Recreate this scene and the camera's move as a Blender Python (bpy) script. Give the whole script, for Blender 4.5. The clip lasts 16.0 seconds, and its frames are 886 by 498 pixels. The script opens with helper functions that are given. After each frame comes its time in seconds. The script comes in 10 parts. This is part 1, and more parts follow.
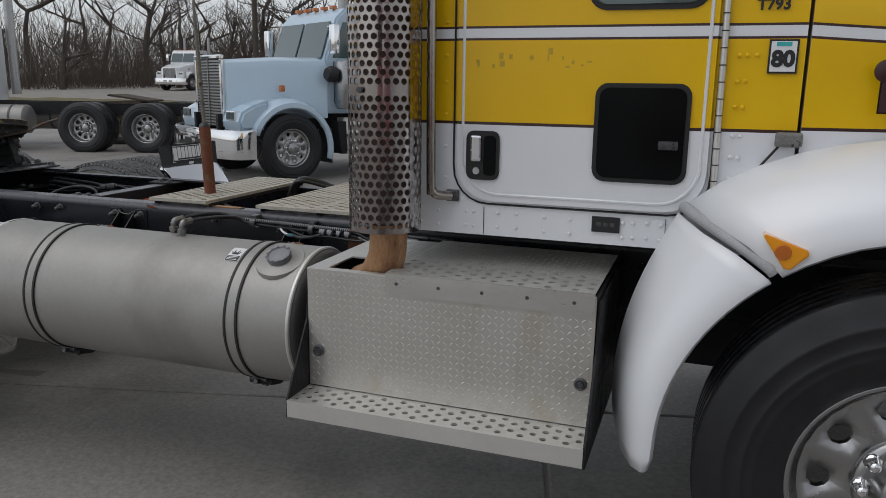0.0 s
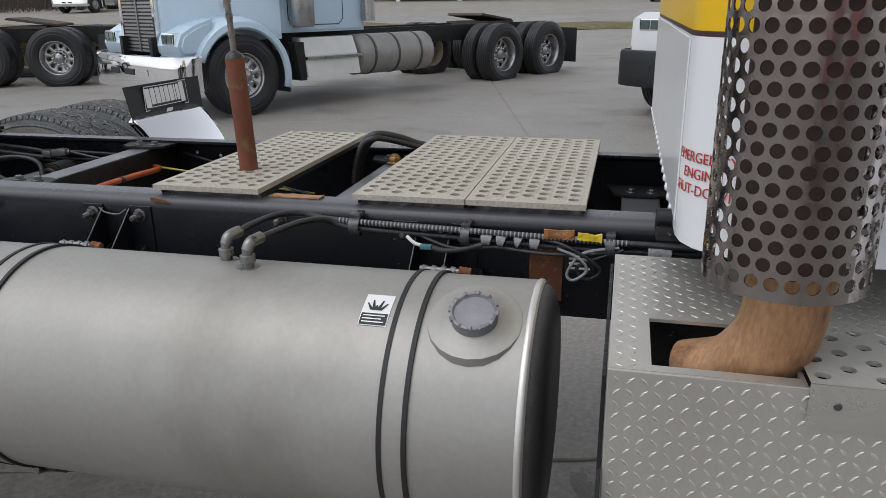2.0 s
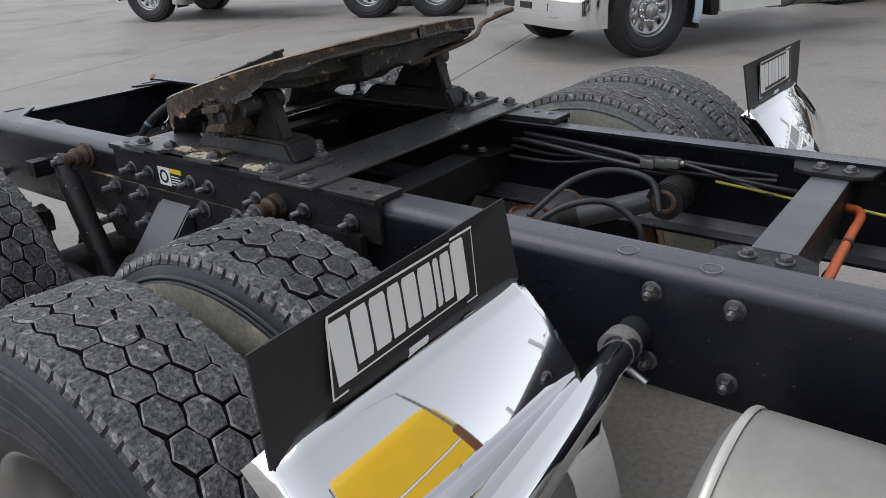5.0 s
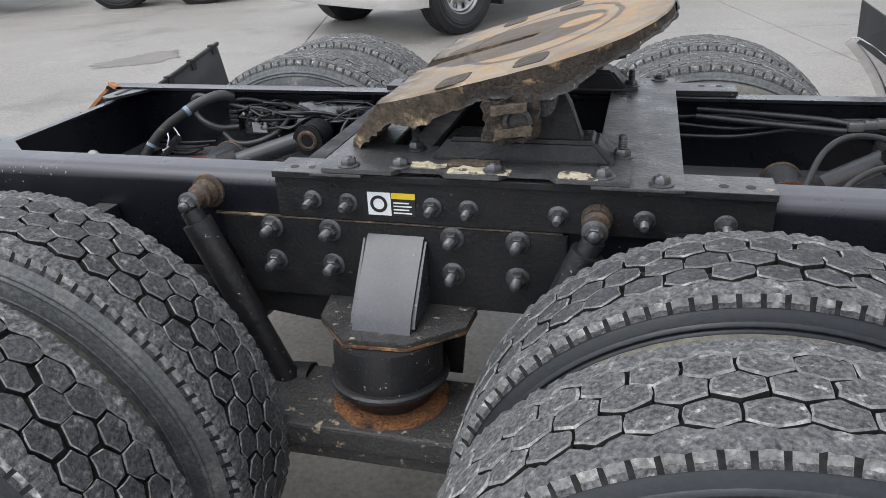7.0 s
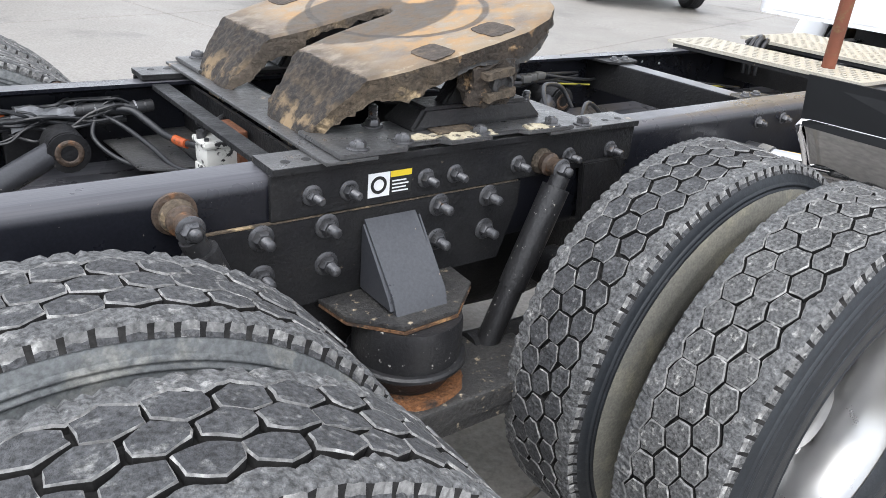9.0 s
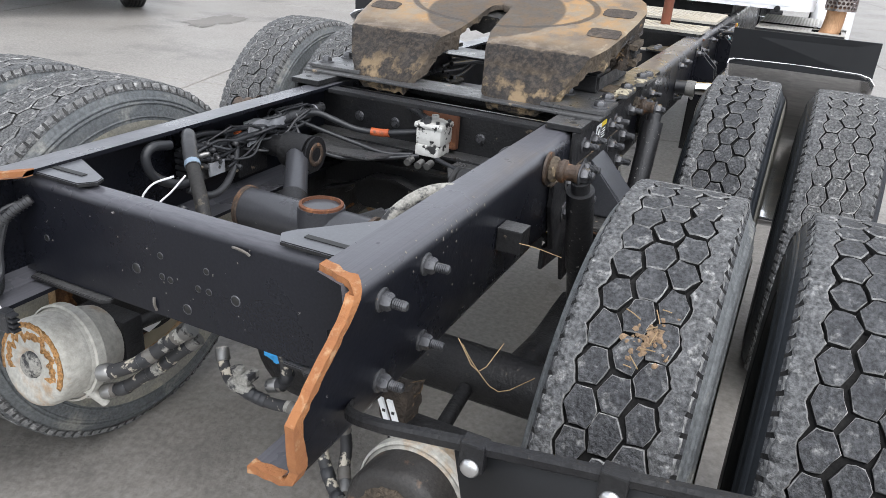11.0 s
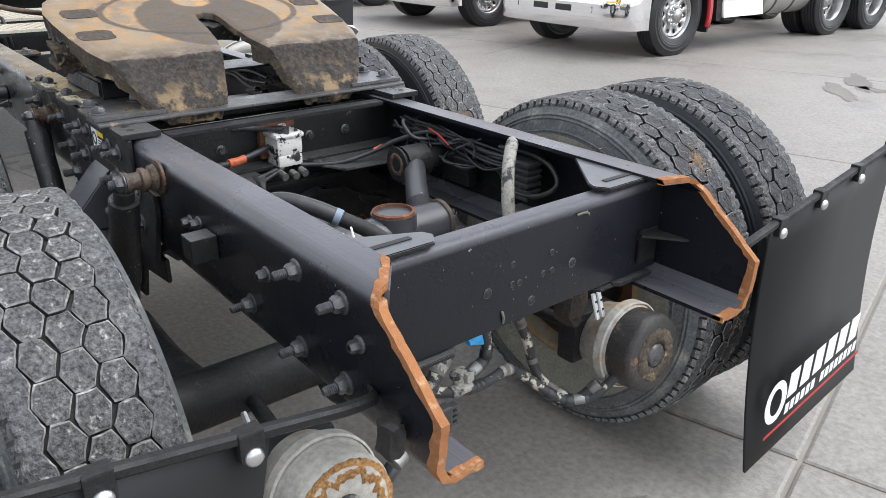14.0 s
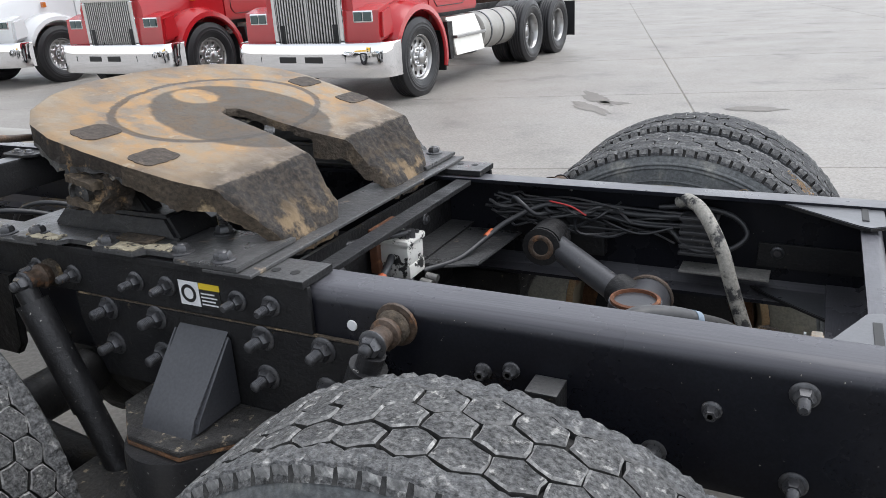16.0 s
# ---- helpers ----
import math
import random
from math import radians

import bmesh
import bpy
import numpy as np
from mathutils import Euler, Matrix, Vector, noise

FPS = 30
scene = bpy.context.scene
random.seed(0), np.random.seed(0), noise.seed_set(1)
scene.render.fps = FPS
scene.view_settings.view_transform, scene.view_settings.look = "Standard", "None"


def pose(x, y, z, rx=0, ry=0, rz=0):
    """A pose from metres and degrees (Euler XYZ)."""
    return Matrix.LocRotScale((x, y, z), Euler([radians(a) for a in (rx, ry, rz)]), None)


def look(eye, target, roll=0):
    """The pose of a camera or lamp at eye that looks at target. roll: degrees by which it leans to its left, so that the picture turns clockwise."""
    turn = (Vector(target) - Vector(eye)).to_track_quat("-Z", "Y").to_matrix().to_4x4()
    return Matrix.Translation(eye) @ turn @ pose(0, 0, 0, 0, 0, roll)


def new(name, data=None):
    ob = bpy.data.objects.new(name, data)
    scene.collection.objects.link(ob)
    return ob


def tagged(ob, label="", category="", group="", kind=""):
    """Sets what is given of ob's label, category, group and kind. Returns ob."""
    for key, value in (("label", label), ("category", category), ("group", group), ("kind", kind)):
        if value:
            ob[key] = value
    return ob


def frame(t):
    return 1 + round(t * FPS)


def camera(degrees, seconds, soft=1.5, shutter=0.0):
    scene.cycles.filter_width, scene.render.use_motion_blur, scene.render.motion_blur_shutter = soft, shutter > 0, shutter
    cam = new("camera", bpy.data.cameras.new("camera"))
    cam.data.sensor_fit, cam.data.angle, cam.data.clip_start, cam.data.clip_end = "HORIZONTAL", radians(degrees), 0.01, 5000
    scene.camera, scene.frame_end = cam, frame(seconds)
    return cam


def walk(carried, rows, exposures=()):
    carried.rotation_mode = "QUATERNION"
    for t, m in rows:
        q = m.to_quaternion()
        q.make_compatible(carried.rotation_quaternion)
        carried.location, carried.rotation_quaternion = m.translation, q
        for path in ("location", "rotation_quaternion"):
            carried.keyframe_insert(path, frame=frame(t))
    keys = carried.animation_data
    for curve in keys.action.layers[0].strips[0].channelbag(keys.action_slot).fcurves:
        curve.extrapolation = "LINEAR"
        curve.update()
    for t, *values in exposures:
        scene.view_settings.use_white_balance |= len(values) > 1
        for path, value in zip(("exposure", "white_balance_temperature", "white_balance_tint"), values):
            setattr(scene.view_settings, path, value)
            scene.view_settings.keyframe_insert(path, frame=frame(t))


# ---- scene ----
cam = camera(61.3, 16.0, soft=0.6)
PATH = [
    (0, (4.416, -3.194, 1.543), (3.768, -1.349, 1.12), 0.8),
    (0.5, (4.039, -3.039, 1.512), (3.504, -1.176, 1.018), 0.5),
    (1, (3.751, -2.729, 1.488), (3.294, -0.854, 0.966), -1.9),
    (1.5, (3.491, -2.428, 1.489), (3.045, -0.562, 0.923), -1.3),
    (2, (3.232, -2.158, 1.489), (2.783, -0.313, 0.861), -0.7),
    (2.5, (3.039, -1.89, 1.482), (2.37, -0.132, 0.804), -1.6),
    (3, (2.894, -1.748, 1.498), (2.026, -0.106, 0.755), -1.1),
    (3.5, (2.731, -1.68, 1.476), (1.719, -0.137, 0.705), -1.9),
    (4, (2.427, -1.716, 1.543), (1.384, -0.21, 0.741), -2.3),
    (4.5, (2.106, -1.688, 1.524), (0.994, -0.225, 0.734), -2.6),
    (5, (1.771, -1.612, 1.561), (0.653, -0.151, 0.774), -2.9),
    (5.2, (1.646, -1.617, 1.564), (0.536, -0.153, 0.774), -2.8),
    (7.3, (0.194, -1.962, 1.558), (-0.023, -0.174, 0.688), -0.8),
    (7.5, (0.028, -1.988, 1.557), (0.016, -0.189, 0.682), 0.8),
    (8, (-0.28, -1.899, 1.476), (0.164, -0.149, 0.615), 2.0),
    (8.5, (-0.565, -1.764, 1.477), (0.287, -0.171, 0.619), 3.5),
    (9, (-0.92, -1.718, 1.505), (0.208, -0.295, 0.667), 5.3),
    (9.5, (-1.287, -1.595, 1.501), (-0.123, -0.189, 0.682), 1.5),
    (10, (-1.613, -1.394, 1.512), (-0.321, -0.112, 0.683), 1.9),
    (10.2, (-1.752, -1.328, 1.51), (-0.369, -0.141, 0.688), 3.1),
    (12.3, (-2.606, -0.049, 1.474), (-0.802, -0.175, 0.62), 0.4),
    (12.5, (-2.584, 0.091, 1.456), (-0.797, -0.197, 0.607), 0.1),
    (13, (-2.456, 0.389, 1.459), (-0.787, -0.318, 0.613), 1.4),
    (13.5, (-2.379, 0.714, 1.473), (-0.856, -0.285, 0.647), 3.5),
    (14, (-2.273, 0.977, 1.494), (-0.84, -0.175, 0.707), 0.2),
    (14.5, (-2.018, 1.173, 1.503), (-0.741, -0.161, 0.736), -4.4),
    (15, (-1.814, 1.327, 1.515), (-0.62, -0.102, 0.787), -3.0),
    (15.5, (-1.51, 1.472, 1.554), (-0.535, -0.13, 0.859), -1.9),
    (16, (-1.169, 1.477, 1.54), (-0.312, -0.191, 0.846), -3.4),
]
walk(cam, [(t, look(eye, target, roll)) for t, eye, target, roll in PATH], [(0, -0.24, 6300, 10), (0.5, 0.03, 6300, 10), (1.2, 0.21, 6300, 10), (2, 0.28, 6300, 10), (3.5, 0.42, 6300, 10), (5, 0.46, 6300, 10), (7.5, 1.28, 6300, 10), (9, 1.56, 6300, 10), (10, 1.40, 6300, 10), (12.5, 1.32, 6300, 10), (13.5, 1.38, 6300, 10), (14.5, 1.27, 6300, 10), (16, 1.10, 6300, 10)])

GZ = -0.03      # concrete level beside the truck
RT = 1.0        # top of the frame rails
RW = 0.438      # outer face of the rails from the centre line

# ---- world and light: a bright overcast afternoon ----
world = bpy.data.worlds.new("overcast_sky")
scene.world = world
world.use_nodes = True
wn = world.node_tree
wn.nodes.clear()
w_out = wn.nodes.new("ShaderNodeOutputWorld")
w_bg = wn.nodes.new("ShaderNodeBackground")
w_sky = wn.nodes.new("ShaderNodeTexSky")
w_sky.sky_type = "NISHITA"
w_sky.sun_disc = False
w_sky.sun_elevation = radians(62)
w_sky.sun_rotation = radians(230)
w_sky.air_density, w_sky.dust_density, w_sky.ozone_density = 1.0, 1.2, 1.0
w_hsv = wn.nodes.new("ShaderNodeHueSaturation")
w_hsv.inputs["Saturation"].default_value = 0.18
w_bg.inputs["Strength"].default_value = 0.15
wn.links.new(w_sky.outputs[0], w_hsv.inputs["Color"])
wn.links.new(w_hsv.outputs[0], w_bg.inputs["Color"])
wn.links.new(w_bg.outputs[0], w_out.inputs["Surface"])
sun = new("sun", bpy.data.lights.new("sun", "SUN"))
sun.data.energy, sun.data.angle, sun.data.color = 0.75, radians(55), (1.0, 0.97, 0.93)
sun.matrix_world = look((-4.0, -3.4, 10.0), (0, 0, 0))
scene.view_settings.exposure = 0.0


# ---- materials ----
def mat(name, color, rough=0.5, metal=0.0, second=None, size=6.0, amount=0.5, bump=0.0, bsize=60.0, third=None, tsize=25.0, tlow=0.55, thigh=0.68, coat=0.0, rvar=0.0, coords="Object", stretch=(1, 1, 1), grain=0.0, gsize=150.0, spec=0.5):
    m = bpy.data.materials.new(name)
    m.use_nodes = True
    nt = m.node_tree
    p = nt.nodes["Principled BSDF"]
    p.inputs["Base Color"].default_value = (*color, 1)
    p.inputs["Roughness"].default_value = rough
    p.inputs["Metallic"].default_value = metal
    p.inputs["Coat Weight"].default_value = coat
    p.inputs["Specular IOR Level"].default_value = spec
    p.inputs["Coat Roughness"].default_value = 0.08
    tc = nt.nodes.new("ShaderNodeTexCoord")
    mp = nt.nodes.new("ShaderNodeMapping")
    mp.inputs["Scale"].default_value = stretch
    nt.links.new(tc.outputs[coords], mp.inputs["Vector"])

    def noise_tex(scale, detail):
        n = nt.nodes.new("ShaderNodeTexNoise")
        n.inputs["Scale"].default_value = scale
        n.inputs["Detail"].default_value = detail
        n.inputs["Roughness"].default_value = 0.62
        nt.links.new(mp.outputs[0], n.inputs["Vector"])
        return n

    def ramp(src, low, high):
        r = nt.nodes.new("ShaderNodeMapRange")
        r.inputs["From Min"].default_value, r.inputs["From Max"].default_value = low, high
        nt.links.new(src, r.inputs["Value"])
        return r.outputs[0]

    def mix(fac, a, b):
        x = nt.nodes.new("ShaderNodeMix")
        x.data_type = "RGBA"
        nt.links.new(fac, x.inputs["Factor"])
        if isinstance(a, tuple):
            x.inputs["A"].default_value = (*a, 1)
        else:
            nt.links.new(a, x.inputs["A"])
        x.inputs["B"].default_value = (*b, 1)
        return x.outputs["Result"]

    col = None
    if second:
        n1 = noise_tex(size, 6)
        col = mix(ramp(n1.outputs["Fac"], 0.5 - 0.28 / max(amount * 2, 0.2), 0.5 + 0.28), tuple(color), second)
    if third:
        n2 = noise_tex(tsize, 8)
        col = mix(ramp(n2.outputs["Fac"], tlow, thigh), col if col else tuple(color), third)
    if grain:
        n5 = noise_tex(gsize, 3)
        v = nt.nodes.new("ShaderNodeMapRange")
        v.inputs["From Min"].default_value, v.inputs["From Max"].default_value = 0.32, 0.68
        v.inputs["To Min"].default_value, v.inputs["To Max"].default_value = 1 - grain, 1 + grain
        nt.links.new(n5.outputs["Fac"], v.inputs["Value"])
        h = nt.nodes.new("ShaderNodeHueSaturation")
        nt.links.new(v.outputs[0], h.inputs["Value"])
        if col:
            nt.links.new(col, h.inputs["Color"])
        else:
            h.inputs["Color"].default_value = (*color, 1)
        col = h.outputs[0]
    if col:
        nt.links.new(col, p.inputs["Base Color"])
    if rvar:
        n3 = noise_tex(size * 2.3, 5)
        r = nt.nodes.new("ShaderNodeMapRange")
        r.inputs["From Min"].default_value, r.inputs["From Max"].default_value = 0.3, 0.7
        r.inputs["To Min"].default_value, r.inputs["To Max"].default_value = max(rough - rvar, 0.02), min(rough + rvar, 1)
        nt.links.new(n3.outputs["Fac"], r.inputs["Value"])
        nt.links.new(r.outputs[0], p.inputs["Roughness"])
    if bump:
        n4 = noise_tex(bsize, 4)
        b = nt.nodes.new("ShaderNodeBump")
        b.inputs["Strength"].default_value = bump
        b.inputs["Distance"].default_value = 0.01
        nt.links.new(n4.outputs["Fac"], b.inputs["Height"])
        nt.links.new(b.outputs[0], p.inputs["Normal"])
    return m


M = {}
M["concrete"] = mat("concrete", (0.275, 0.257, 0.235), 0.56, second=(0.205, 0.192, 0.175), size=0.45, amount=0.8, third=(0.135, 0.127, 0.117), tsize=0.9, tlow=0.56, thigh=0.76, bump=0.35, bsize=50, grain=0.2, gsize=45, rvar=0.08, spec=0.6)
M["rail"] = mat("black_frame_paint", (0.0065, 0.007, 0.010), 0.30, second=(0.012, 0.013, 0.018), size=2.2, third=(0.30, 0.28, 0.26), tsize=75, tlow=0.70, thigh=0.72, bump=0.06, bsize=55, rvar=0.1, grain=0.25, gsize=200, spec=0.30)
# paler copy of the frame paint for tops: dust and painted sheen
M["rail_top"] = mat("dust_and_sheen_frame_paint", (0.066, 0.069, 0.078), 0.34, second=(0.090, 0.092, 0.100), size=3.0, third=(0.32, 0.30, 0.27), tsize=60, tlow=0.69, thigh=0.715, bump=0.04, bsize=55, rvar=0.08, grain=0.12, gsize=170, spec=0.9)
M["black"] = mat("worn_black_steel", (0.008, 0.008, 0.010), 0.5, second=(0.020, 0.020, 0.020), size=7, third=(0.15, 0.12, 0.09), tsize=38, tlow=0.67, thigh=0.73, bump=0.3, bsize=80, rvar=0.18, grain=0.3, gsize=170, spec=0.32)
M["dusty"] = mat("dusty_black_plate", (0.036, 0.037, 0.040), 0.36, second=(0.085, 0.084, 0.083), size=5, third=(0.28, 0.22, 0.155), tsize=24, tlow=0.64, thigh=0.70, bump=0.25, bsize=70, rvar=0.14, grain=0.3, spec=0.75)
M["rust_edge"] = mat("torch_cut_rust", (0.36, 0.155, 0.055), 0.85, second=(0.24, 0.09, 0.035), size=22, third=(0.42, 0.25, 0.13), tsize=45, bump=0.4, bsize=120)
M["rust"] = mat("brown_rust", (0.17, 0.062, 0.028), 0.85, second=(0.09, 0.04, 0.022), size=14, third=(0.28, 0.12, 0.05), tsize=40, bump=0.4, bsize=90)
M["rod_rust"] = mat("rusty_pogo_tube", (0.20, 0.062, 0.030), 0.75, second=(0.11, 0.036, 0.020), size=9, third=(0.16, 0.11, 0.045), tsize=18, bump=0.25, bsize=110)
M["copper"] = mat("heat_rusted_exhaust_steel", (0.36, 0.185, 0.085), 0.55, 0.35, second=(0.46, 0.29, 0.165), size=6, amount=0.8, third=(0.16, 0.065, 0.028), tsize=11, tlow=0.53, thigh=0.72, bump=0.2, bsize=90, rvar=0.15, grain=0.2, stretch=(1, 1, 0.35))
M["rubber"] = mat("dusty_tread_rubber", (0.038, 0.039, 0.043), 0.82, second=(0.085, 0.087, 0.091), size=18, amount=0.85, third=(0.24, 0.24, 0.235), tsize=40, tlow=0.57, thigh=0.74, bump=1.0, bsize=95, grain=0.6, gsize=140)
M["rubber_grey"] = mat("thickly_dusted_tread_rubber", (0.070, 0.071, 0.073), 0.9, second=(0.140, 0.140, 0.139), size=20, amount=0.8, third=(0.34, 0.335, 0.32), tsize=55, tlow=0.58, thigh=0.68, bump=1.0, bsize=110, grain=0.7, gsize=150)
M["rubber_rib"] = mat("crumbly_pale_shoulder_rubber", (0.070, 0.072, 0.076), 0.95, second=(0.140, 0.141, 0.142), size=24, third=(0.30, 0.298, 0.29), tsize=40, tlow=0.57, thigh=0.70, bump=1.0, bsize=90, grain=0.6, gsize=130)
M["rubber_edge"] = mat("pale_worn_tread_edge", (0.23, 0.229, 0.225), 0.95, second=(0.13, 0.13, 0.13), size=30, third=(0.46, 0.455, 0.44), tsize=34, tlow=0.54, thigh=0.70, grain=0.35, gsize=150)
M["sidewall"] = mat("tyre_sidewall_rubber", (0.010, 0.012, 0.015), 0.45, second=(0.022, 0.026, 0.031), size=4, third=(0.10, 0.10, 0.096), tsize=9, tlow=0.64, thigh=0.80, bump=0.12, bsize=70, rvar=0.12, grain=0.2, gsize=110, spec=0.4)
M["groove"] = mat("tyre_groove_rubber", (0.007, 0.007, 0.008), 0.95, second=(0.030, 0.029, 0.028), size=25, amount=0.4, grain=0.3, spec=0.2)
M["steer"] = mat("black_steer_rubber", (0.010, 0.010, 0.012), 0.42, second=(0.022, 0.022, 0.024), size=6, bump=0.1, bsize=60, rvar=0.12, spec=0.4)
M["alu"] = mat("brushed_tank_aluminium", (0.365, 0.355, 0.333), 0.50, 0.5, second=(0.305, 0.296, 0.276), size=1.3, amount=0.8, third=(0.255, 0.242, 0.22), tsize=2.6, tlow=0.50, thigh=0.76, bump=0.02, bsize=240, rvar=0.07, stretch=(1.0, 0.7, 0.7), grain=0.035, gsize=90)
M["tread_alu"] = mat("diamond_plate_aluminium", (0.60, 0.582, 0.545), 0.40, 0.70, second=(0.52, 0.497, 0.455), size=4, third=(0.45, 0.38, 0.285), tsize=5, tlow=0.58, thigh=0.8, bump=0.03, bsize=160, rvar=0.08, stretch=(1, 1, 0.35), grain=0.03)
M["step_alu"] = mat("grey_step_aluminium", (0.74, 0.725, 0.685), 0.38, 0.65, second=(0.63, 0.615, 0.575), size=5, rvar=0.08, grain=0.03)
M["deck"] = mat("weathered_deck_plate", (0.50, 0.475, 0.415), 0.60, 0.25, second=(0.40, 0.37, 0.31), size=5, third=(0.22, 0.115, 0.055), tsize=22, tlow=0.66, thigh=0.74, bump=0.1, bsize=90, grain=0.2)
M["chrome"] = mat("polished_chrome", (0.86, 0.86, 0.87), 0.035, 1.0)
M["stack"] = mat("stained_chrome_shield", (0.46, 0.435, 0.425), 0.17, 1.0, second=(0.22, 0.18, 0.165), size=7, amount=0.7, third=(0.10, 0.055, 0.045), tsize=11, tlow=0.54, thigh=0.74, rvar=0.08, stretch=(1, 1, 0.16), bump=0.05, bsize=40)
M["rim"] = mat("polished_wheel_aluminium", (0.43, 0.43, 0.435), 0.33, 1.0, second=(0.38, 0.375, 0.365), size=8, rvar=0.08)
M["rim_dirty"] = mat("dusty_cream_wheel_steel", (0.42, 0.37, 0.27), 0.7, 0.1, second=(0.30, 0.25, 0.17), size=7, third=(0.24, 0.11, 0.05), tsize=12, tlow=0.58, thigh=0.72, bump=0.1)
M["white"] = mat("white_truck_paint", (0.80, 0.81, 0.83), 0.28, coat=0.4, second=(0.76, 0.77, 0.79), size=2.5, third=(0.5, 0.47, 0.42), tsize=60, tlow=0.76, thigh=0.84)
M["yellow"] = mat("yellow_truck_paint", (0.82, 0.505, 0.003), 0.32, coat=0.12, second=(0.76, 0.46, 0.003), size=3, spec=0.3)
M["maroon"] = mat("dark_maroon_stripe", (0.045, 0.015, 0.015), 0.35)
M["seal"] = mat("black_rubber_seal", (0.012, 0.012, 0.012), 0.55)
M["glass_dark"] = mat("tinted_window_glass", (0.004, 0.005, 0.005), 0.12, spec=0.12)
M["glass_green"] = mat("green_tinted_windscreen", (0.05, 0.085, 0.085), 0.06, coat=1.0)
M["grease"] = mat("dried_dark_grease", (0.105, 0.083, 0.062), 0.85, second=(0.060, 0.050, 0.041), size=10, third=(0.27, 0.195, 0.115), tsize=7, tlow=0.60, thigh=0.80, bump=1.0, bsize=75, grain=0.25, gsize=70, spec=0.35)
M["grease_flat"] = mat("thin_grease_film", (0.070, 0.055, 0.044), 0.72, second=(0.045, 0.037, 0.031), size=9, third=(0.12, 0.09, 0.062), tsize=24, bump=0.3, bsize=90, grain=0.35, gsize=90, spec=0.35)
M["crust"] = mat("caked_dirt_and_rust", (0.105, 0.080, 0.055), 0.9, second=(0.016, 0.015, 0.014), size=7, amount=0.95, third=(0.36, 0.27, 0.16), tsize=10, tlow=0.57, thigh=0.66, bump=1.0, bsize=65, grain=0.4, gsize=90)
M["orange"] = mat("orange_hose", (0.55, 0.115, 0.03), 0.5, second=(0.36, 0.075, 0.025), size=20, third=(0.10, 0.06, 0.04), tsize=30, tlow=0.6, thigh=0.7)
M["yellow_line"] = mat("yellow_air_line", (0.46, 0.42, 0.05), 0.5, second=(0.30, 0.26, 0.05), size=20)
M["hose"] = mat("black_rubber_hose", (0.014, 0.015, 0.018), 0.42, second=(0.032, 0.033, 0.036), size=18, third=(0.12, 0.115, 0.105), tsize=30, tlow=0.66, thigh=0.74, bump=0.1)
M["hose_grey"] = mat("dusty_grey_hose", (0.12, 0.12, 0.118), 0.7, second=(0.24, 0.23, 0.21), size=16, third=(0.03, 0.03, 0.03), tsize=30, tlow=0.6, thigh=0.64, grain=0.2)
M["hose_taped"] = mat("mud_splashed_hose", (0.028, 0.028, 0.03), 0.6, third=(0.46, 0.42, 0.34), tsize=26, tlow=0.555, thigh=0.60)
M["blue_wrap"] = mat("blue_plastic_tag", (0.02, 0.25, 0.62), 0.45, second=(0.05, 0.36, 0.7), size=30)
M["bolt"] = mat("greasy_bolt_steel", (0.034, 0.035, 0.040), 0.34, 0.55, second=(0.14, 0.14, 0.145), size=55, amount=0.45, third=(0.17, 0.10, 0.055), tsize=46, tlow=0.65, thigh=0.72, bump=0.08, bsize=160, rvar=0.12)
M["bolt_bright"] = mat("zinc_bolt_steel", (0.62, 0.62, 0.62), 0.3, 0.9, second=(0.45, 0.45, 0.45), size=30)
M["brass"] = mat("brass_fitting", (0.52, 0.33, 0.12), 0.4, 0.8, second=(0.35, 0.2, 0.08), size=30)
M["chamber"] = mat("worn_white_brake_chamber", (0.50, 0.49, 0.45), 0.7, 0.05, second=(0.34, 0.325, 0.285), size=9, third=(0.36, 0.22, 0.10), tsize=7, tlow=0.53, thigh=0.66, bump=0.25, bsize=60, grain=0.18, gsize=70)
M["sandy"] = mat("sandy_orange_dirt", (0.46, 0.25, 0.095), 0.95, second=(0.34, 0.17, 0.06), size=30, third=(0.50, 0.36, 0.20), tsize=60, tlow=0.55, thigh=0.7, bump=1.0, bsize=120, grain=0.4)
M["chamber_black"] = mat("black_brake_cap", (0.018, 0.017, 0.017), 0.5, third=(0.16, 0.10, 0.06), tsize=22, tlow=0.62, thigh=0.72, second=(0.04, 0.036, 0.032), size=12, bump=0.3, grain=0.3)
M["flap"] = mat("black_rubber_flap", (0.013, 0.0135, 0.015), 0.55, second=(0.019, 0.020, 0.022), size=5, spec=0.4)
M["print_white"] = mat("white_print", (0.78, 0.79, 0.80), 0.5)
M["print_red"] = mat("red_print", (0.42, 0.03, 0.03), 0.5)
M["print_black"] = mat("black_print", (0.015, 0.015, 0.015), 0.5)
M["print_yellow"] = mat("yellow_warning_print", (0.75, 0.55, 0.03), 0.5)
M["print_teal"] = mat("teal_print", (0.05, 0.42, 0.42), 0.5)
M["amber"] = mat("amber_lamp_lens", (0.90, 0.36, 0.015), 0.2, coat=0.8)
M["amber_deep"] = mat("deep_orange_lens", (0.50, 0.13, 0.012), 0.25, coat=0.8)
M["cap"] = mat("grey_cast_cap", (0.20, 0.205, 0.225), 0.55, 0.4, second=(0.30, 0.30, 0.31), size=18, bump=0.15)
M["straw"] = mat("dry_straw", (0.36, 0.26, 0.15), 0.9, second=(0.24, 0.16, 0.08), size=40)
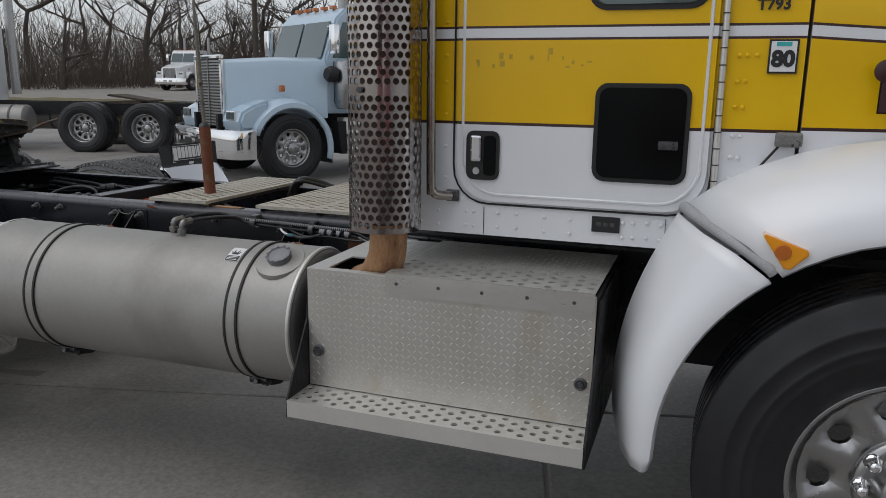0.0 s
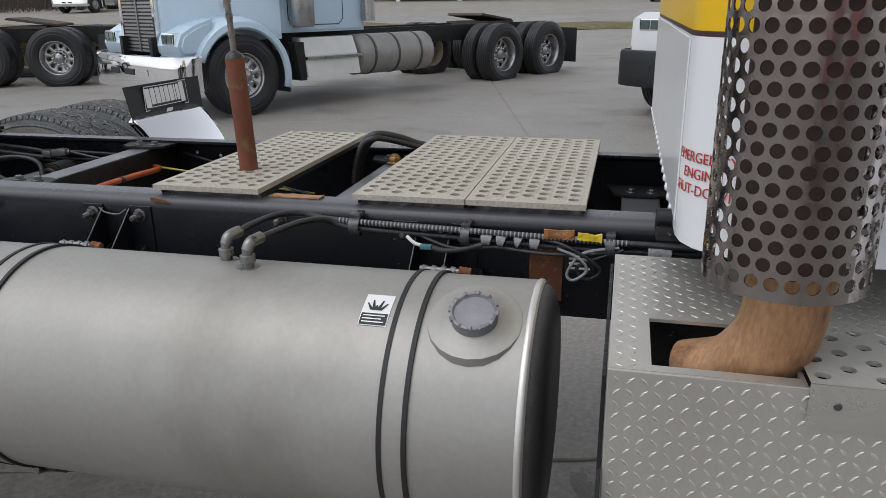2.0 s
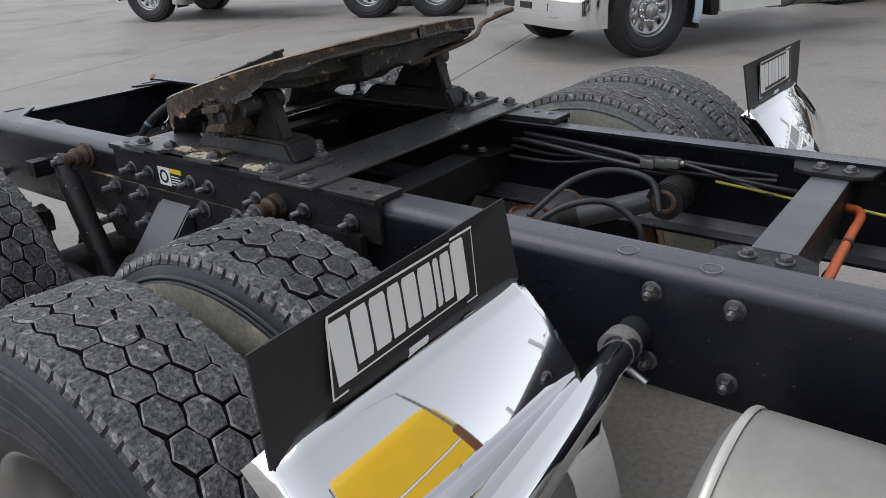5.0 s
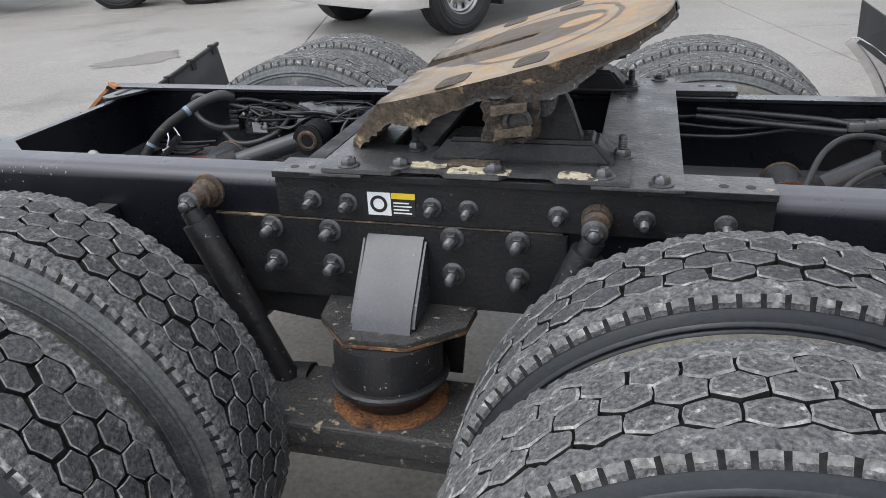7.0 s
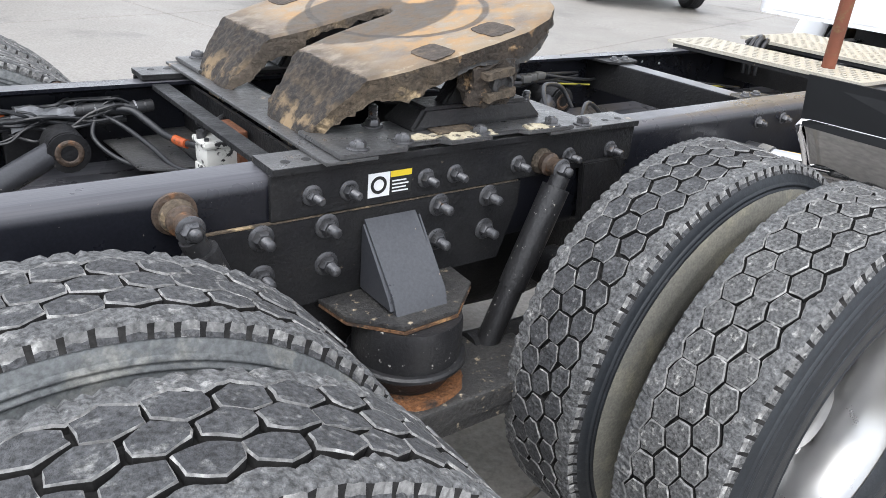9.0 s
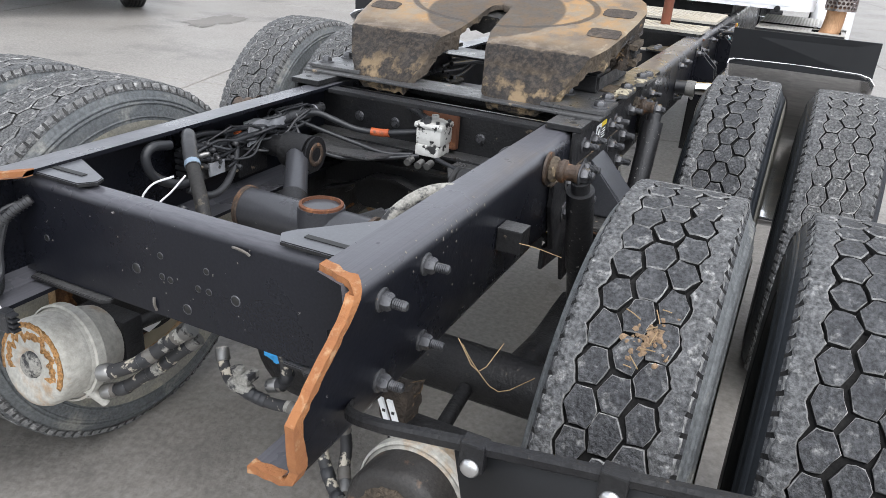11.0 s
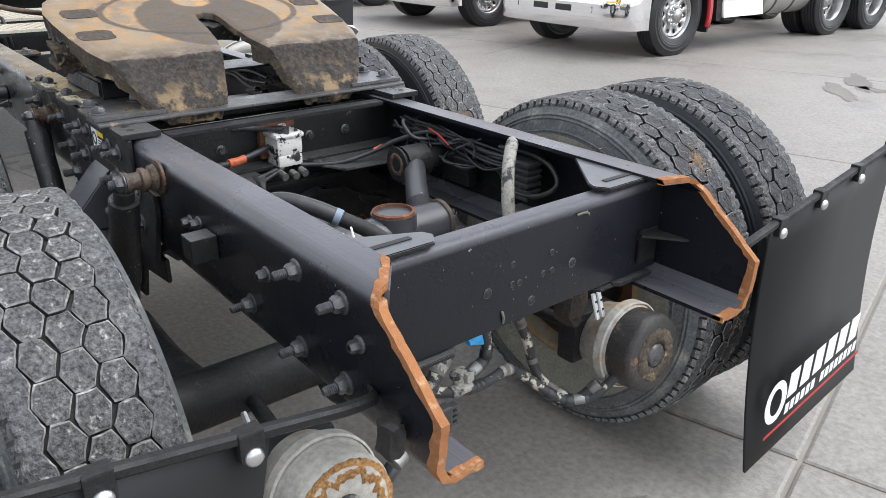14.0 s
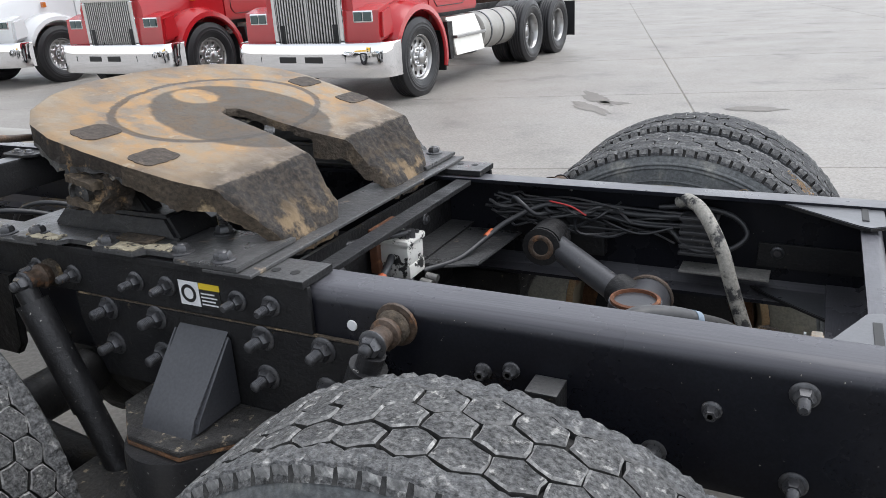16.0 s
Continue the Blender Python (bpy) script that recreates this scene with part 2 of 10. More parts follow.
M["mud_film"] = mat("dried_mud_film_on_sidewall", (0.29, 0.275, 0.225), 0.8, second=(0.15, 0.15, 0.14), size=5, third=(0.37, 0.345, 0.255), tsize=9, tlow=0.52, thigh=0.72, bump=0.15, grain=0.2)
M["wrap"] = mat("torn_grey_sleeve", (0.34, 0.35, 0.37), 0.6, second=(0.2, 0.2, 0.21), size=30, bump=0.6, bsize=50)
# dark concrete for oil spots and for shade painted under the truck
M["stain_and_shade"] = mat("oil_and_shade_concrete", (0.15, 0.14, 0.128), 0.75, second=(0.22, 0.205, 0.188), size=1.8, bump=0.3, bsize=70, grain=0.15)
M["lip"] = mat("dull_scuffed_aluminium", (0.62, 0.605, 0.57), 0.34, 0.75, second=(0.52, 0.505, 0.475), size=7, rvar=0.1, grain=0.03, stretch=(0.3, 1, 1))
M["pale_crust"] = mat("flaked_pale_paint_and_dirt", (0.50, 0.46, 0.35), 0.9, second=(0.34, 0.29, 0.20), size=30, third=(0.07, 0.06, 0.05), tsize=45, tlow=0.54, thigh=0.60, bump=0.6, bsize=70)
M["peel"] = mat("peeling_white_valve_paint", (0.66, 0.66, 0.63), 0.5, second=(0.52, 0.51, 0.48), size=25, third=(0.02, 0.02, 0.02), tsize=24, tlow=0.550, thigh=0.580, bump=0.2)
M["joint_grey"] = mat("grey_filler_strip", (0.40, 0.41, 0.42), 0.55, second=(0.33, 0.335, 0.34), size=9, grain=0.1)
M["chip_pale"] = mat("pale_dust_chip", (0.26, 0.25, 0.225), 0.8, second=(0.15, 0.13, 0.10), size=40)
M["chip"] = mat("bare_primer_chip", (0.16, 0.155, 0.145), 0.7, second=(0.10, 0.085, 0.07), size=60)
M["rail_mid"] = mat("thinly_dusted_frame_paint", (0.040, 0.041, 0.047), 0.32, second=(0.055, 0.056, 0.062), size=3.0, third=(0.32, 0.30, 0.27), tsize=70, tlow=0.68, thigh=0.70, bump=0.04, bsize=55, rvar=0.08, grain=0.15, gsize=170, spec=0.6)
M["sidewall_dusty"] = mat("dusty_scuffed_sidewall", (0.078, 0.086, 0.092), 0.75, second=(0.145, 0.151, 0.152), size=7, third=(0.24, 0.238, 0.215), tsize=14, tlow=0.55, thigh=0.72, bump=0.4, bsize=80, grain=0.3, gsize=110)
M["grime"] = mat("black_grime_with_pale_specks", (0.022, 0.022, 0.024), 0.5, second=(0.055, 0.053, 0.050), size=9, third=(0.30, 0.25, 0.18), tsize=42, tlow=0.60, thigh=0.66, bump=0.5, bsize=90, rvar=0.15, grain=0.4, gsize=120)
M["fitting"] = mat("dull_zinc_fitting", (0.20, 0.20, 0.20), 0.4, 0.8, second=(0.30, 0.295, 0.28), size=30, third=(0.05, 0.05, 0.05), tsize=40, tlow=0.58, thigh=0.66)
M["bracket_paint"] = mat("dark_grey_bracket_paint", (0.040, 0.042, 0.050), 0.34, second=(0.055, 0.057, 0.064), size=4, third=(0.34, 0.25, 0.16), tsize=30, tlow=0.70, thigh=0.72, rvar=0.08, grain=0.2, spec=0.7)
M["flaked_rust"] = mat("rust_flaking_through_black", (0.020, 0.019, 0.019), 0.7, second=(0.30, 0.14, 0.055), size=11, amount=0.9, third=(0.34, 0.19, 0.09), tsize=20, tlow=0.56, thigh=0.64, bump=0.6, bsize=90, grain=0.3)
M["teal_plug"] = mat("faded_teal_plastic", (0.05, 0.16, 0.20), 0.5, second=(0.10, 0.22, 0.25), size=40)
M["pipe_dark"] = mat("dark_brown_muffler_tube", (0.055, 0.040, 0.036), 0.55, 0.3, second=(0.10, 0.055, 0.042), size=5, stretch=(1, 1, 0.3), bump=0.1)
M["stainless"] = mat("tarnished_stainless_tube", (0.40, 0.37, 0.34), 0.20, 1.0, second=(0.28, 0.25, 0.225), size=9, rvar=0.06)
M["dust_brown"] = mat("brown_dusted_steel", (0.16, 0.115, 0.075), 0.8, second=(0.10, 0.075, 0.05), size=8, third=(0.04, 0.035, 0.03), tsize=20, tlow=0.55, thigh=0.7, grain=0.3)
M["hose_mottled"] = mat("chalky_mottled_hose", (0.23, 0.22, 0.195), 0.75, second=(0.34, 0.33, 0.30), size=24, third=(0.03, 0.03, 0.032), tsize=34, tlow=0.50, thigh=0.60, grain=0.25)
M["hose_dusty"] = mat("tan_dusted_black_hose", (0.016, 0.016, 0.018), 0.6, second=(0.032, 0.030, 0.027), size=14, third=(0.15, 0.125, 0.09), tsize=26, tlow=0.60, thigh=0.74, grain=0.3, spec=0.3)
M["tape_pale"] = mat("dusty_pale_blue_tape", (0.24, 0.33, 0.42), 0.6, second=(0.16, 0.20, 0.25), size=30)
M["flange"] = mat("rust_edged_cream_flange", (0.38, 0.29, 0.17), 0.7, second=(0.26, 0.13, 0.05), size=14, grain=0.25)
M["rust_deep"] = mat("deep_brown_rust", (0.16, 0.075, 0.032), 0.85, second=(0.075, 0.04, 0.022), size=12, third=(0.27, 0.135, 0.05), tsize=22, tlow=0.56, thigh=0.70, bump=0.5, bsize=60, grain=0.3)
M["mud_tan"] = mat("dried_tan_mud", (0.27, 0.185, 0.115), 0.95, second=(0.19, 0.13, 0.08), size=50, grain=0.3)
M["rust_crumb"] = mat("crumbling_orange_rust", (0.30, 0.125, 0.045), 0.95, second=(0.13, 0.06, 0.028), size=22, third=(0.03, 0.025, 0.022), tsize=16, tlow=0.53, thigh=0.66, bump=1.0, bsize=90, grain=0.4)
M["stud_rust"] = mat("rusty_greased_stud", (0.035, 0.030, 0.027), 0.55, second=(0.10, 0.062, 0.038), size=16, third=(0.24, 0.11, 0.045), tsize=24, tlow=0.56, thigh=0.68, bump=0.5, bsize=90, grain=0.35)
M["speckled"] = mat("black_rubber_with_pale_specks", (0.012, 0.012, 0.014), 0.42, second=(0.024, 0.024, 0.025), size=7, third=(0.30, 0.29, 0.27), tsize=75, tlow=0.655, thigh=0.69, bump=0.25, bsize=80, rvar=0.12, grain=0.25)
M["cap_grey"] = mat("shade_darkened_aluminium", (0.13, 0.128, 0.125), 0.55, 0.4, second=(0.075, 0.073, 0.070), size=4, third=(0.04, 0.038, 0.035), tsize=9, tlow=0.55, thigh=0.75, grain=0.15)
M["crust_dark"] = mat("dark_caked_rust", (0.055, 0.042, 0.032), 0.9, second=(0.016, 0.015, 0.014), size=14, amount=0.9, third=(0.26, 0.17, 0.09), tsize=20, tlow=0.58, thigh=0.66, bump=1.0, bsize=70, grain=0.4)
M["pale_edge"] = mat("pale_grey_steel_edge", (0.20, 0.20, 0.20), 0.5, 0.4, second=(0.09, 0.09, 0.09), size=40)
M["groove_dusty"] = mat("dust_filled_tyre_groove", (0.030, 0.030, 0.031), 0.95, second=(0.075, 0.074, 0.071), size=25, amount=0.5, grain=0.3, spec=0.2)
M["loom"] = mat("dusty_black_loom", (0.020, 0.021, 0.024), 0.45, second=(0.05, 0.05, 0.052), size=30, third=(0.30, 0.29, 0.27), tsize=42, tlow=0.66, thigh=0.70, rvar=0.1)


# ---- mesh helpers ----
def quad(bm, pts, mi=0):
    f = bm.faces.new([bm.verts.new(p) for p in pts])
    f.material_index = mi
    return f


def box(bm, x0, x1, y0, y1, z0, z1, mi=0, bev=0.0):
    v = [bm.verts.new((x, y, z)) for x in (x0, x1) for y in (y0, y1) for z in (z0, z1)]
    fs = [bm.faces.new([v[i] for i in q]) for q in ((0, 1, 3, 2), (4, 6, 7, 5), (0, 4, 5, 1), (2, 3, 7, 6), (0, 2, 6, 4), (1, 5, 7, 3))]
    for f in fs:
        f.material_index = mi
    if bev:
        es = list({e for f in fs for e in f.edges})
        bmesh.ops.bevel(bm, geom=es, offset=bev, segments=2, affect="EDGES", profile=0.6)
    return v


def prism(bm, poly, a0, a1, axis="y", mi=0, bev=0.0):
    """A polygon drawn in the two other axes (in x, y, z order), pushed from a0 to a1 along the axis."""
    def place(p, a):
        return {"x": (a, p[0], p[1]), "y": (p[0], a, p[1]), "z": (p[0], p[1], a)}[axis]
    lo = [bm.verts.new(place(p, a0)) for p in poly]
    hi = [bm.verts.new(place(p, a1)) for p in poly]
    fs = [bm.faces.new(lo[::-1]), bm.faces.new(hi)]
    n = len(poly)
    for i in range(n):
        fs.append(bm.faces.new((lo[i], lo[(i + 1) % n], hi[(i + 1) % n], hi[i])))
    for f in fs:
        f.material_index = mi
    if bev:
        es = list({e for f in fs[:2] for e in f.edges})
        bmesh.ops.bevel(bm, geom=es, offset=bev, segments=2, affect="EDGES")
    return lo + hi


def axes_of(d):
    d = Vector(d).normalized()
    a = d.orthogonal().normalized() if abs(d.z) > 0.99 else Vector((0, 0, 1)).cross(d).normalized()
    return d, a, d.cross(a)


def lathe(bm, prof, origin, axis, seg=24, mi=0, closed=False):
    """Turns (along, radius) pairs about the axis through origin."""
    d, a, b = axes_of(axis)
    o = Vector(origin)
    rings = []
    for s, r in prof:
        if r < 1e-6:
            rings.append([bm.verts.new(o + d * s)])
        else:
            rings.append([bm.verts.new(o + d * s + (a * math.cos(t) + b * math.sin(t)) * r) for t in (2 * math.pi * k / seg for k in range(seg))])
    pairs = list(zip(rings, rings[1:])) + ([(rings[-1], rings[0])] if closed else [])
    for r0, r1 in pairs:
        for k in range(seg):
            j = (k + 1) % seg
            if len(r0) == 1 and len(r1) == 1:
                continue
            if len(r0) == 1:
                f = bm.faces.new((r0[0], r1[j], r1[k]))
            elif len(r1) == 1:
                f = bm.faces.new((r0[k], r0[j], r1[0]))
            else:
                f = bm.faces.new((r0[k], r0[j], r1[j], r1[k]))
            f.material_index = mi
            f.smooth = True


def rod(bm, p0, p1, r, seg=12, r2=None, mi=0):
    p0, p1 = Vector(p0), Vector(p1)
    ln = (p1 - p0).length
    lathe(bm, [(0, 0), (0, r), (ln, r if r2 is None else r2), (ln, 0)], p0, p1 - p0, seg, mi)


def smooth_path(pts, n=6):
    pts = [Vector(p) for p in pts]
    q = [2 * pts[0] - pts[1]] + pts + [2 * pts[-1] - pts[-2]]
    out = []
    for i in range(1, len(q) - 2):
        for k in range(n):
            t = k / n
            a, b, c, d = q[i - 1], q[i], q[i + 1], q[i + 2]
            out.append(0.5 * (2 * b + (c - a) * t + (2 * a - 5 * b + 4 * c - d) * t * t + (3 * b - a - 3 * c + d) * t ** 3))
    return out + [pts[-1]]


def hose(bm, pts, r, seg=8, mi=0, n=6, taper=None):
    path = smooth_path(pts, n) if n > 1 else [Vector(p) for p in pts]
    rings, up = [], None
    for i, p in enumerate(path):
        d = (path[min(i + 1, len(path) - 1)] - path[max(i - 1, 0)]).normalized()
        if up is None:
            up = d.orthogonal().normalized()
        up = (up - d * up.dot(d)).normalized()
        side = d.cross(up)
        rr = r if taper is None else r + (taper - r) * i / (len(path) - 1)
        rings.append([bm.verts.new(p + (up * math.cos(t) + side * math.sin(t)) * rr) for t in (2 * math.pi * k / seg for k in range(seg))])
    for r0, r1 in zip(rings, rings[1:]):
        for k in range(seg):
            j = (k + 1) % seg
            f = bm.faces.new((r0[k], r0[j], r1[j], r1[k]))
            f.smooth, f.material_index = True, mi
    bm.faces.new(rings[0][::-1]).material_index = mi
    bm.faces.new(rings[-1]).material_index = mi


def perforated(bm, place, nu, nv, du, dv, rad, depth, stagger=True, hn=10, mi=0, skip=None, lift=0.0):
    """A plate of nu x nv cells of size du x dv, each with a round hole; place(u, v, w) maps plate metres and depth to space."""
    for i in range(nu):
        for j in range(nv):
            off = 0.5 if stagger and i % 2 else 0.0
            u0, v0 = i * du, (j + off) * dv
            if stagger and off and j == nv - 1:
                for a, b in ((0, 0.5), (nv - 0.5, nv)):
                    quad(bm, [place(u, v * dv, 0) for u, v in ((u0, a), (u0 + du, a), (u0 + du, b), (u0, b))], mi)
                continue
            cu, cv = u0 + du / 2, v0 + dv / 2
            if skip and skip(cu, cv):
                quad(bm, [place(u, v, 0) for u, v in ((u0, v0), (u0 + du, v0), (u0 + du, v0 + dv), (u0, v0 + dv))], mi)
                continue
            outer, inner, deep = [], [], []
            for k in range(hn):
                t = 2 * math.pi * (k + 0.5) / hn
                c, s = math.cos(t), math.sin(t)
                m = max(abs(c), abs(s))
                outer.append(bm.verts.new(place(cu + du / 2 * c / m, cv + dv / 2 * s / m, 0)))
                inner.append(bm.verts.new(place(cu + rad * c, cv + rad * s, lift)))
                deep.append(bm.verts.new(place(cu + rad * c, cv + rad * s, -depth)))
            for k in range(hn):
                q = (k + 1) % hn
                bm.faces.new((outer[k], outer[q], inner[q], inner[k])).material_index = mi
                bm.faces.new((inner[k], inner[q], deep[q], deep[k])).material_index = mi
            corners = [(1, 1), (-1, 1), (-1, -1), (1, -1)]
            for sx, sy in corners:
                near = sorted(range(hn), key=lambda k: (Vector(outer[k].co) - Vector(place(cu + sx * du / 2, cv + sy * dv / 2, 0))).length)[:2]
                if abs(near[0] - near[1]) in (1, hn - 1):
                    f = bm.faces.new((outer[near[0]], outer[near[1]], bm.verts.new(place(cu + sx * du / 2, cv + sy * dv / 2, 0))))
                    f.material_index = mi


def hexhead(bm, p, d, r=0.017, h=0.014, washer=True, stud=0.0, mi=0):
    """A chamfered hexagonal nut on a flanged washer at p, facing d, with a threaded stud end of that length."""
    p, d = Vector(p), Vector(d).normalized()
    if washer:
        lathe(bm, [(0.0, r * 1.5), (0.0025, r * 1.5), (0.0045, r * 1.32), (0.0045, 0)], p, d, 16, mi)
    lathe(bm, [(0.004, r * 1.1), (h * 0.72 + 0.002, r * 1.1), (h + 0.003, r * 0.84), (h + 0.003, 0)], p, d, 6, mi)
    if stud:
        prof, s = [], h + 0.001
        while s < h + stud - 0.004:
            prof += [(s, r * 0.66), (s + 0.0018, r * 0.56)]
            s += 0.0036
        lathe(bm, prof + [(h + stud - 0.003, r * 0.60), (h + stud, r * 0.42), (h + stud, 0)], p, d, 10, mi)


def lump(bm, corners, n, amp, freq, seed=0.0, mi=0):
    """A rough block between eight corners (four below, four above, both running round), its skin pushed in and out."""
    c = [Vector(p) for p in corners]

    def at(u, v, w):
        lo = c[0].lerp(c[1], u).lerp(c[3].lerp(c[2], u), v)
        hi = c[4].lerp(c[5], u).lerp(c[7].lerp(c[6], u), v)
        return lo.lerp(hi, w)
    seen = {}

    def vert(i, j, k):
        if (i, j, k) not in seen:
            p = at(i / n[0], j / n[1], k / n[2])
            q = p * freq + Vector((seed, seed * 0.7, -seed))
            d = Vector((noise.noise(q), noise.noise(q + Vector((9, 0, 0))), noise.noise(q + Vector((0, 9, 0)))))
            q2 = q * 2.7
            d += 0.5 * Vector((noise.noise(q2), noise.noise(q2 + Vector((9, 0, 0))), noise.noise(q2 + Vector((0, 9, 0)))))
            seen[(i, j, k)] = bm.verts.new(p + d * amp)
        return seen[(i, j, k)]
    a, b, e = n
    for i in range(a):
        for j in range(b):
            for k in (0, e):
                bm.faces.new((vert(i, j, k), vert(i + 1, j, k), vert(i + 1, j + 1, k), vert(i, j + 1, k)))
        for k in range(e):
            for j in (0, b):
                bm.faces.new((vert(i, j, k), vert(i + 1, j, k), vert(i + 1, j, k + 1), vert(i, j, k + 1)))
    for j in range(b):
        for k in range(e):
            for i in (0, a):
                bm.faces.new((vert(i, j, k), vert(i, j + 1, k), vert(i, j + 1, k + 1), vert(i, j, k + 1)))


def thing(name, at=(0, 0, 0), label="", category="", group="", kind="", turn=0.0):
    ob = new(name)
    ob.empty_display_size = 0.1
    ob.matrix_basis = pose(*at, 0, 0, turn)
    return tagged(ob, label, category, group, kind)


def part(name, bm, material, parent=None, label="", local=False, smooth=None):
    """Links a bmesh as one mesh object under a thing or a part. The bmesh is in world metres, or in the parent's own if local."""
    me = bpy.data.meshes.new(name)
    bmesh.ops.recalc_face_normals(bm, faces=bm.faces[:])
    bm.to_mesh(me)
    bm.free()
    for m in material if isinstance(material, (list, tuple)) else [material]:
        me.materials.append(m)
    if smooth:
        for f in me.polygons:
            f.use_smooth = True
        me.set_sharp_from_angle(angle=radians(smooth))
    elif any(f.use_smooth for f in me.polygons):
        me.set_sharp_from_angle(angle=radians(48))
    ob = new(name, me)
    if parent is not None:
        ob.parent = parent
        if not local:
            root = parent
            while root.parent:
                root = root.parent
            me.transform(root.matrix_basis.inverted())
    if label:
        ob["label"] = label
    return ob


def dust_sheen_tops(ob, material, steep=0.85):
    """Gives a part's upward faces a second material: dust with painted sky sheen."""
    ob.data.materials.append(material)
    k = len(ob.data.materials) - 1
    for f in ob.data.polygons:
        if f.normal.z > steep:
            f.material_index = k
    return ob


def dust_and_sheen(m, color, low=0.10, high=0.90):
    """Blends dust and painted sky sheen over a paint, paler towards upward faces."""
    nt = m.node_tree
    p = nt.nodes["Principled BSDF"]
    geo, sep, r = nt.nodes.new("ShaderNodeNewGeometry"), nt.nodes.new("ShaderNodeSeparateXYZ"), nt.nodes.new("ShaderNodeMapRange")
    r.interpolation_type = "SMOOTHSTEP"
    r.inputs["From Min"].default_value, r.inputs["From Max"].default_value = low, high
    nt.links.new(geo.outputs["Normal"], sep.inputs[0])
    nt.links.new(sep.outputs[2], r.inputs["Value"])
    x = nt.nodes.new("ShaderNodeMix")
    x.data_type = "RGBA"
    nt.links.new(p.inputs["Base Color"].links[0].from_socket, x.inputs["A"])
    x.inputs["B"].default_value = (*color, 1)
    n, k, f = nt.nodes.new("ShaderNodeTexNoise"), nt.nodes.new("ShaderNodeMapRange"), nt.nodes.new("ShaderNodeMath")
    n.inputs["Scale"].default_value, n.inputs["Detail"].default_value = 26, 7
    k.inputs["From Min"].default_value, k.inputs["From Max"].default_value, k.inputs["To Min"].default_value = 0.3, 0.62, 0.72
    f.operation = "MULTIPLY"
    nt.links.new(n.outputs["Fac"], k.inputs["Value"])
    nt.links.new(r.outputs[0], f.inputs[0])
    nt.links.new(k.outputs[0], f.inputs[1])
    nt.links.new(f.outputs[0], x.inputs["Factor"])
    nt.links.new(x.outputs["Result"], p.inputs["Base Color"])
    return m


def lettering(name, words, m, material, parent, size, depth=0.0015, bold=0.0):
    """Raised lettering in the built-in font, as a mesh."""
    cu = bpy.data.curves.new(name, "FONT")
    cu.body, cu.size, cu.extrude, cu.resolution_u = words, size, depth, 3
    cu.offset = bold
    cu.align_x, cu.align_y = "CENTER", "CENTER"
    tmp = bpy.data.objects.new(name, cu)
    scene.collection.objects.link(tmp)
    dg = bpy.context.evaluated_depsgraph_get()
    me = bpy.data.meshes.new_from_object(tmp.evaluated_get(dg))
    bpy.data.objects.remove(tmp)
    me.materials.clear()
    me.materials.append(material)
    me.transform(m)
    ob = new(name, me)
    if parent is not None:
        ob.parent = parent
        root = parent
        while root.parent:
            root = root.parent
        me.transform(root.matrix_basis.inverted())
    return ob


# ---- the ground ----
def ground_z(x, y):
    """Level beside the truck, with a slight fall of the yard towards it from the far driver's side."""
    r = max(y - 1.6, 0.0)
    return GZ + 0.020 * r / (1 + r * 0.012) + 0.030 * min(max(y - 20.0, 0.0), 36.0)


def ground_sheet():
    bm = bmesh.new()
    xs = [-600, -250, -120, -70, -45, -30, -20, -12, -6, 0, 6, 12, 20, 30, 45, 70, 120, 250, 600]
    ys = [-600, -250, -120, -70, -45, -30, -20, -12, -6, 0, 1.6, 4, 8, 14, 20, 26, 34, 45, 56, 80, 140, 300, 600]
    vs = [[bm.verts.new((x, y, ground_z(x, y) - 0.010)) for y in ys] for x in xs]
    for i in range(len(xs) - 1):
        for j in range(len(ys) - 1):
            bm.faces.new((vs[i][j], vs[i + 1][j], vs[i + 1][j + 1], vs[i][j + 1]))
    return part("ground", bm, M["gravel"])


M["gravel"] = mat("packed_yard_gravel", (0.29, 0.27, 0.24), 0.95, second=(0.23, 0.213, 0.187), size=0.25, third=(0.35, 0.325, 0.285), tsize=1.6, tlow=0.5, thigh=0.75, bump=0.4, bsize=18)
ground = tagged(ground_sheet(), "dusty grey packed gravel yard reaching to the trees", "ground", kind="structure")

truck = thing("semi_truck", (0, 0, GZ), "white and yellow semi tractor with black frame parked on concrete", "truck")


# ---- frame rails ----
def rail_end(z, inner):
    """Where the torch cut ends the rail: sloping back from the top, then straight down."""
    if z > 0.855:
        x = -1.392 - (1.0 - z) / 0.145 * 0.176
    else:
        x = -1.568 + (0.855 - z) * 0.10
    return x


# rail paint pales towards the top: dust plus sky sheen painted in
dust_and_sheen(M["rail"], (0.100, 0.100, 0.112))


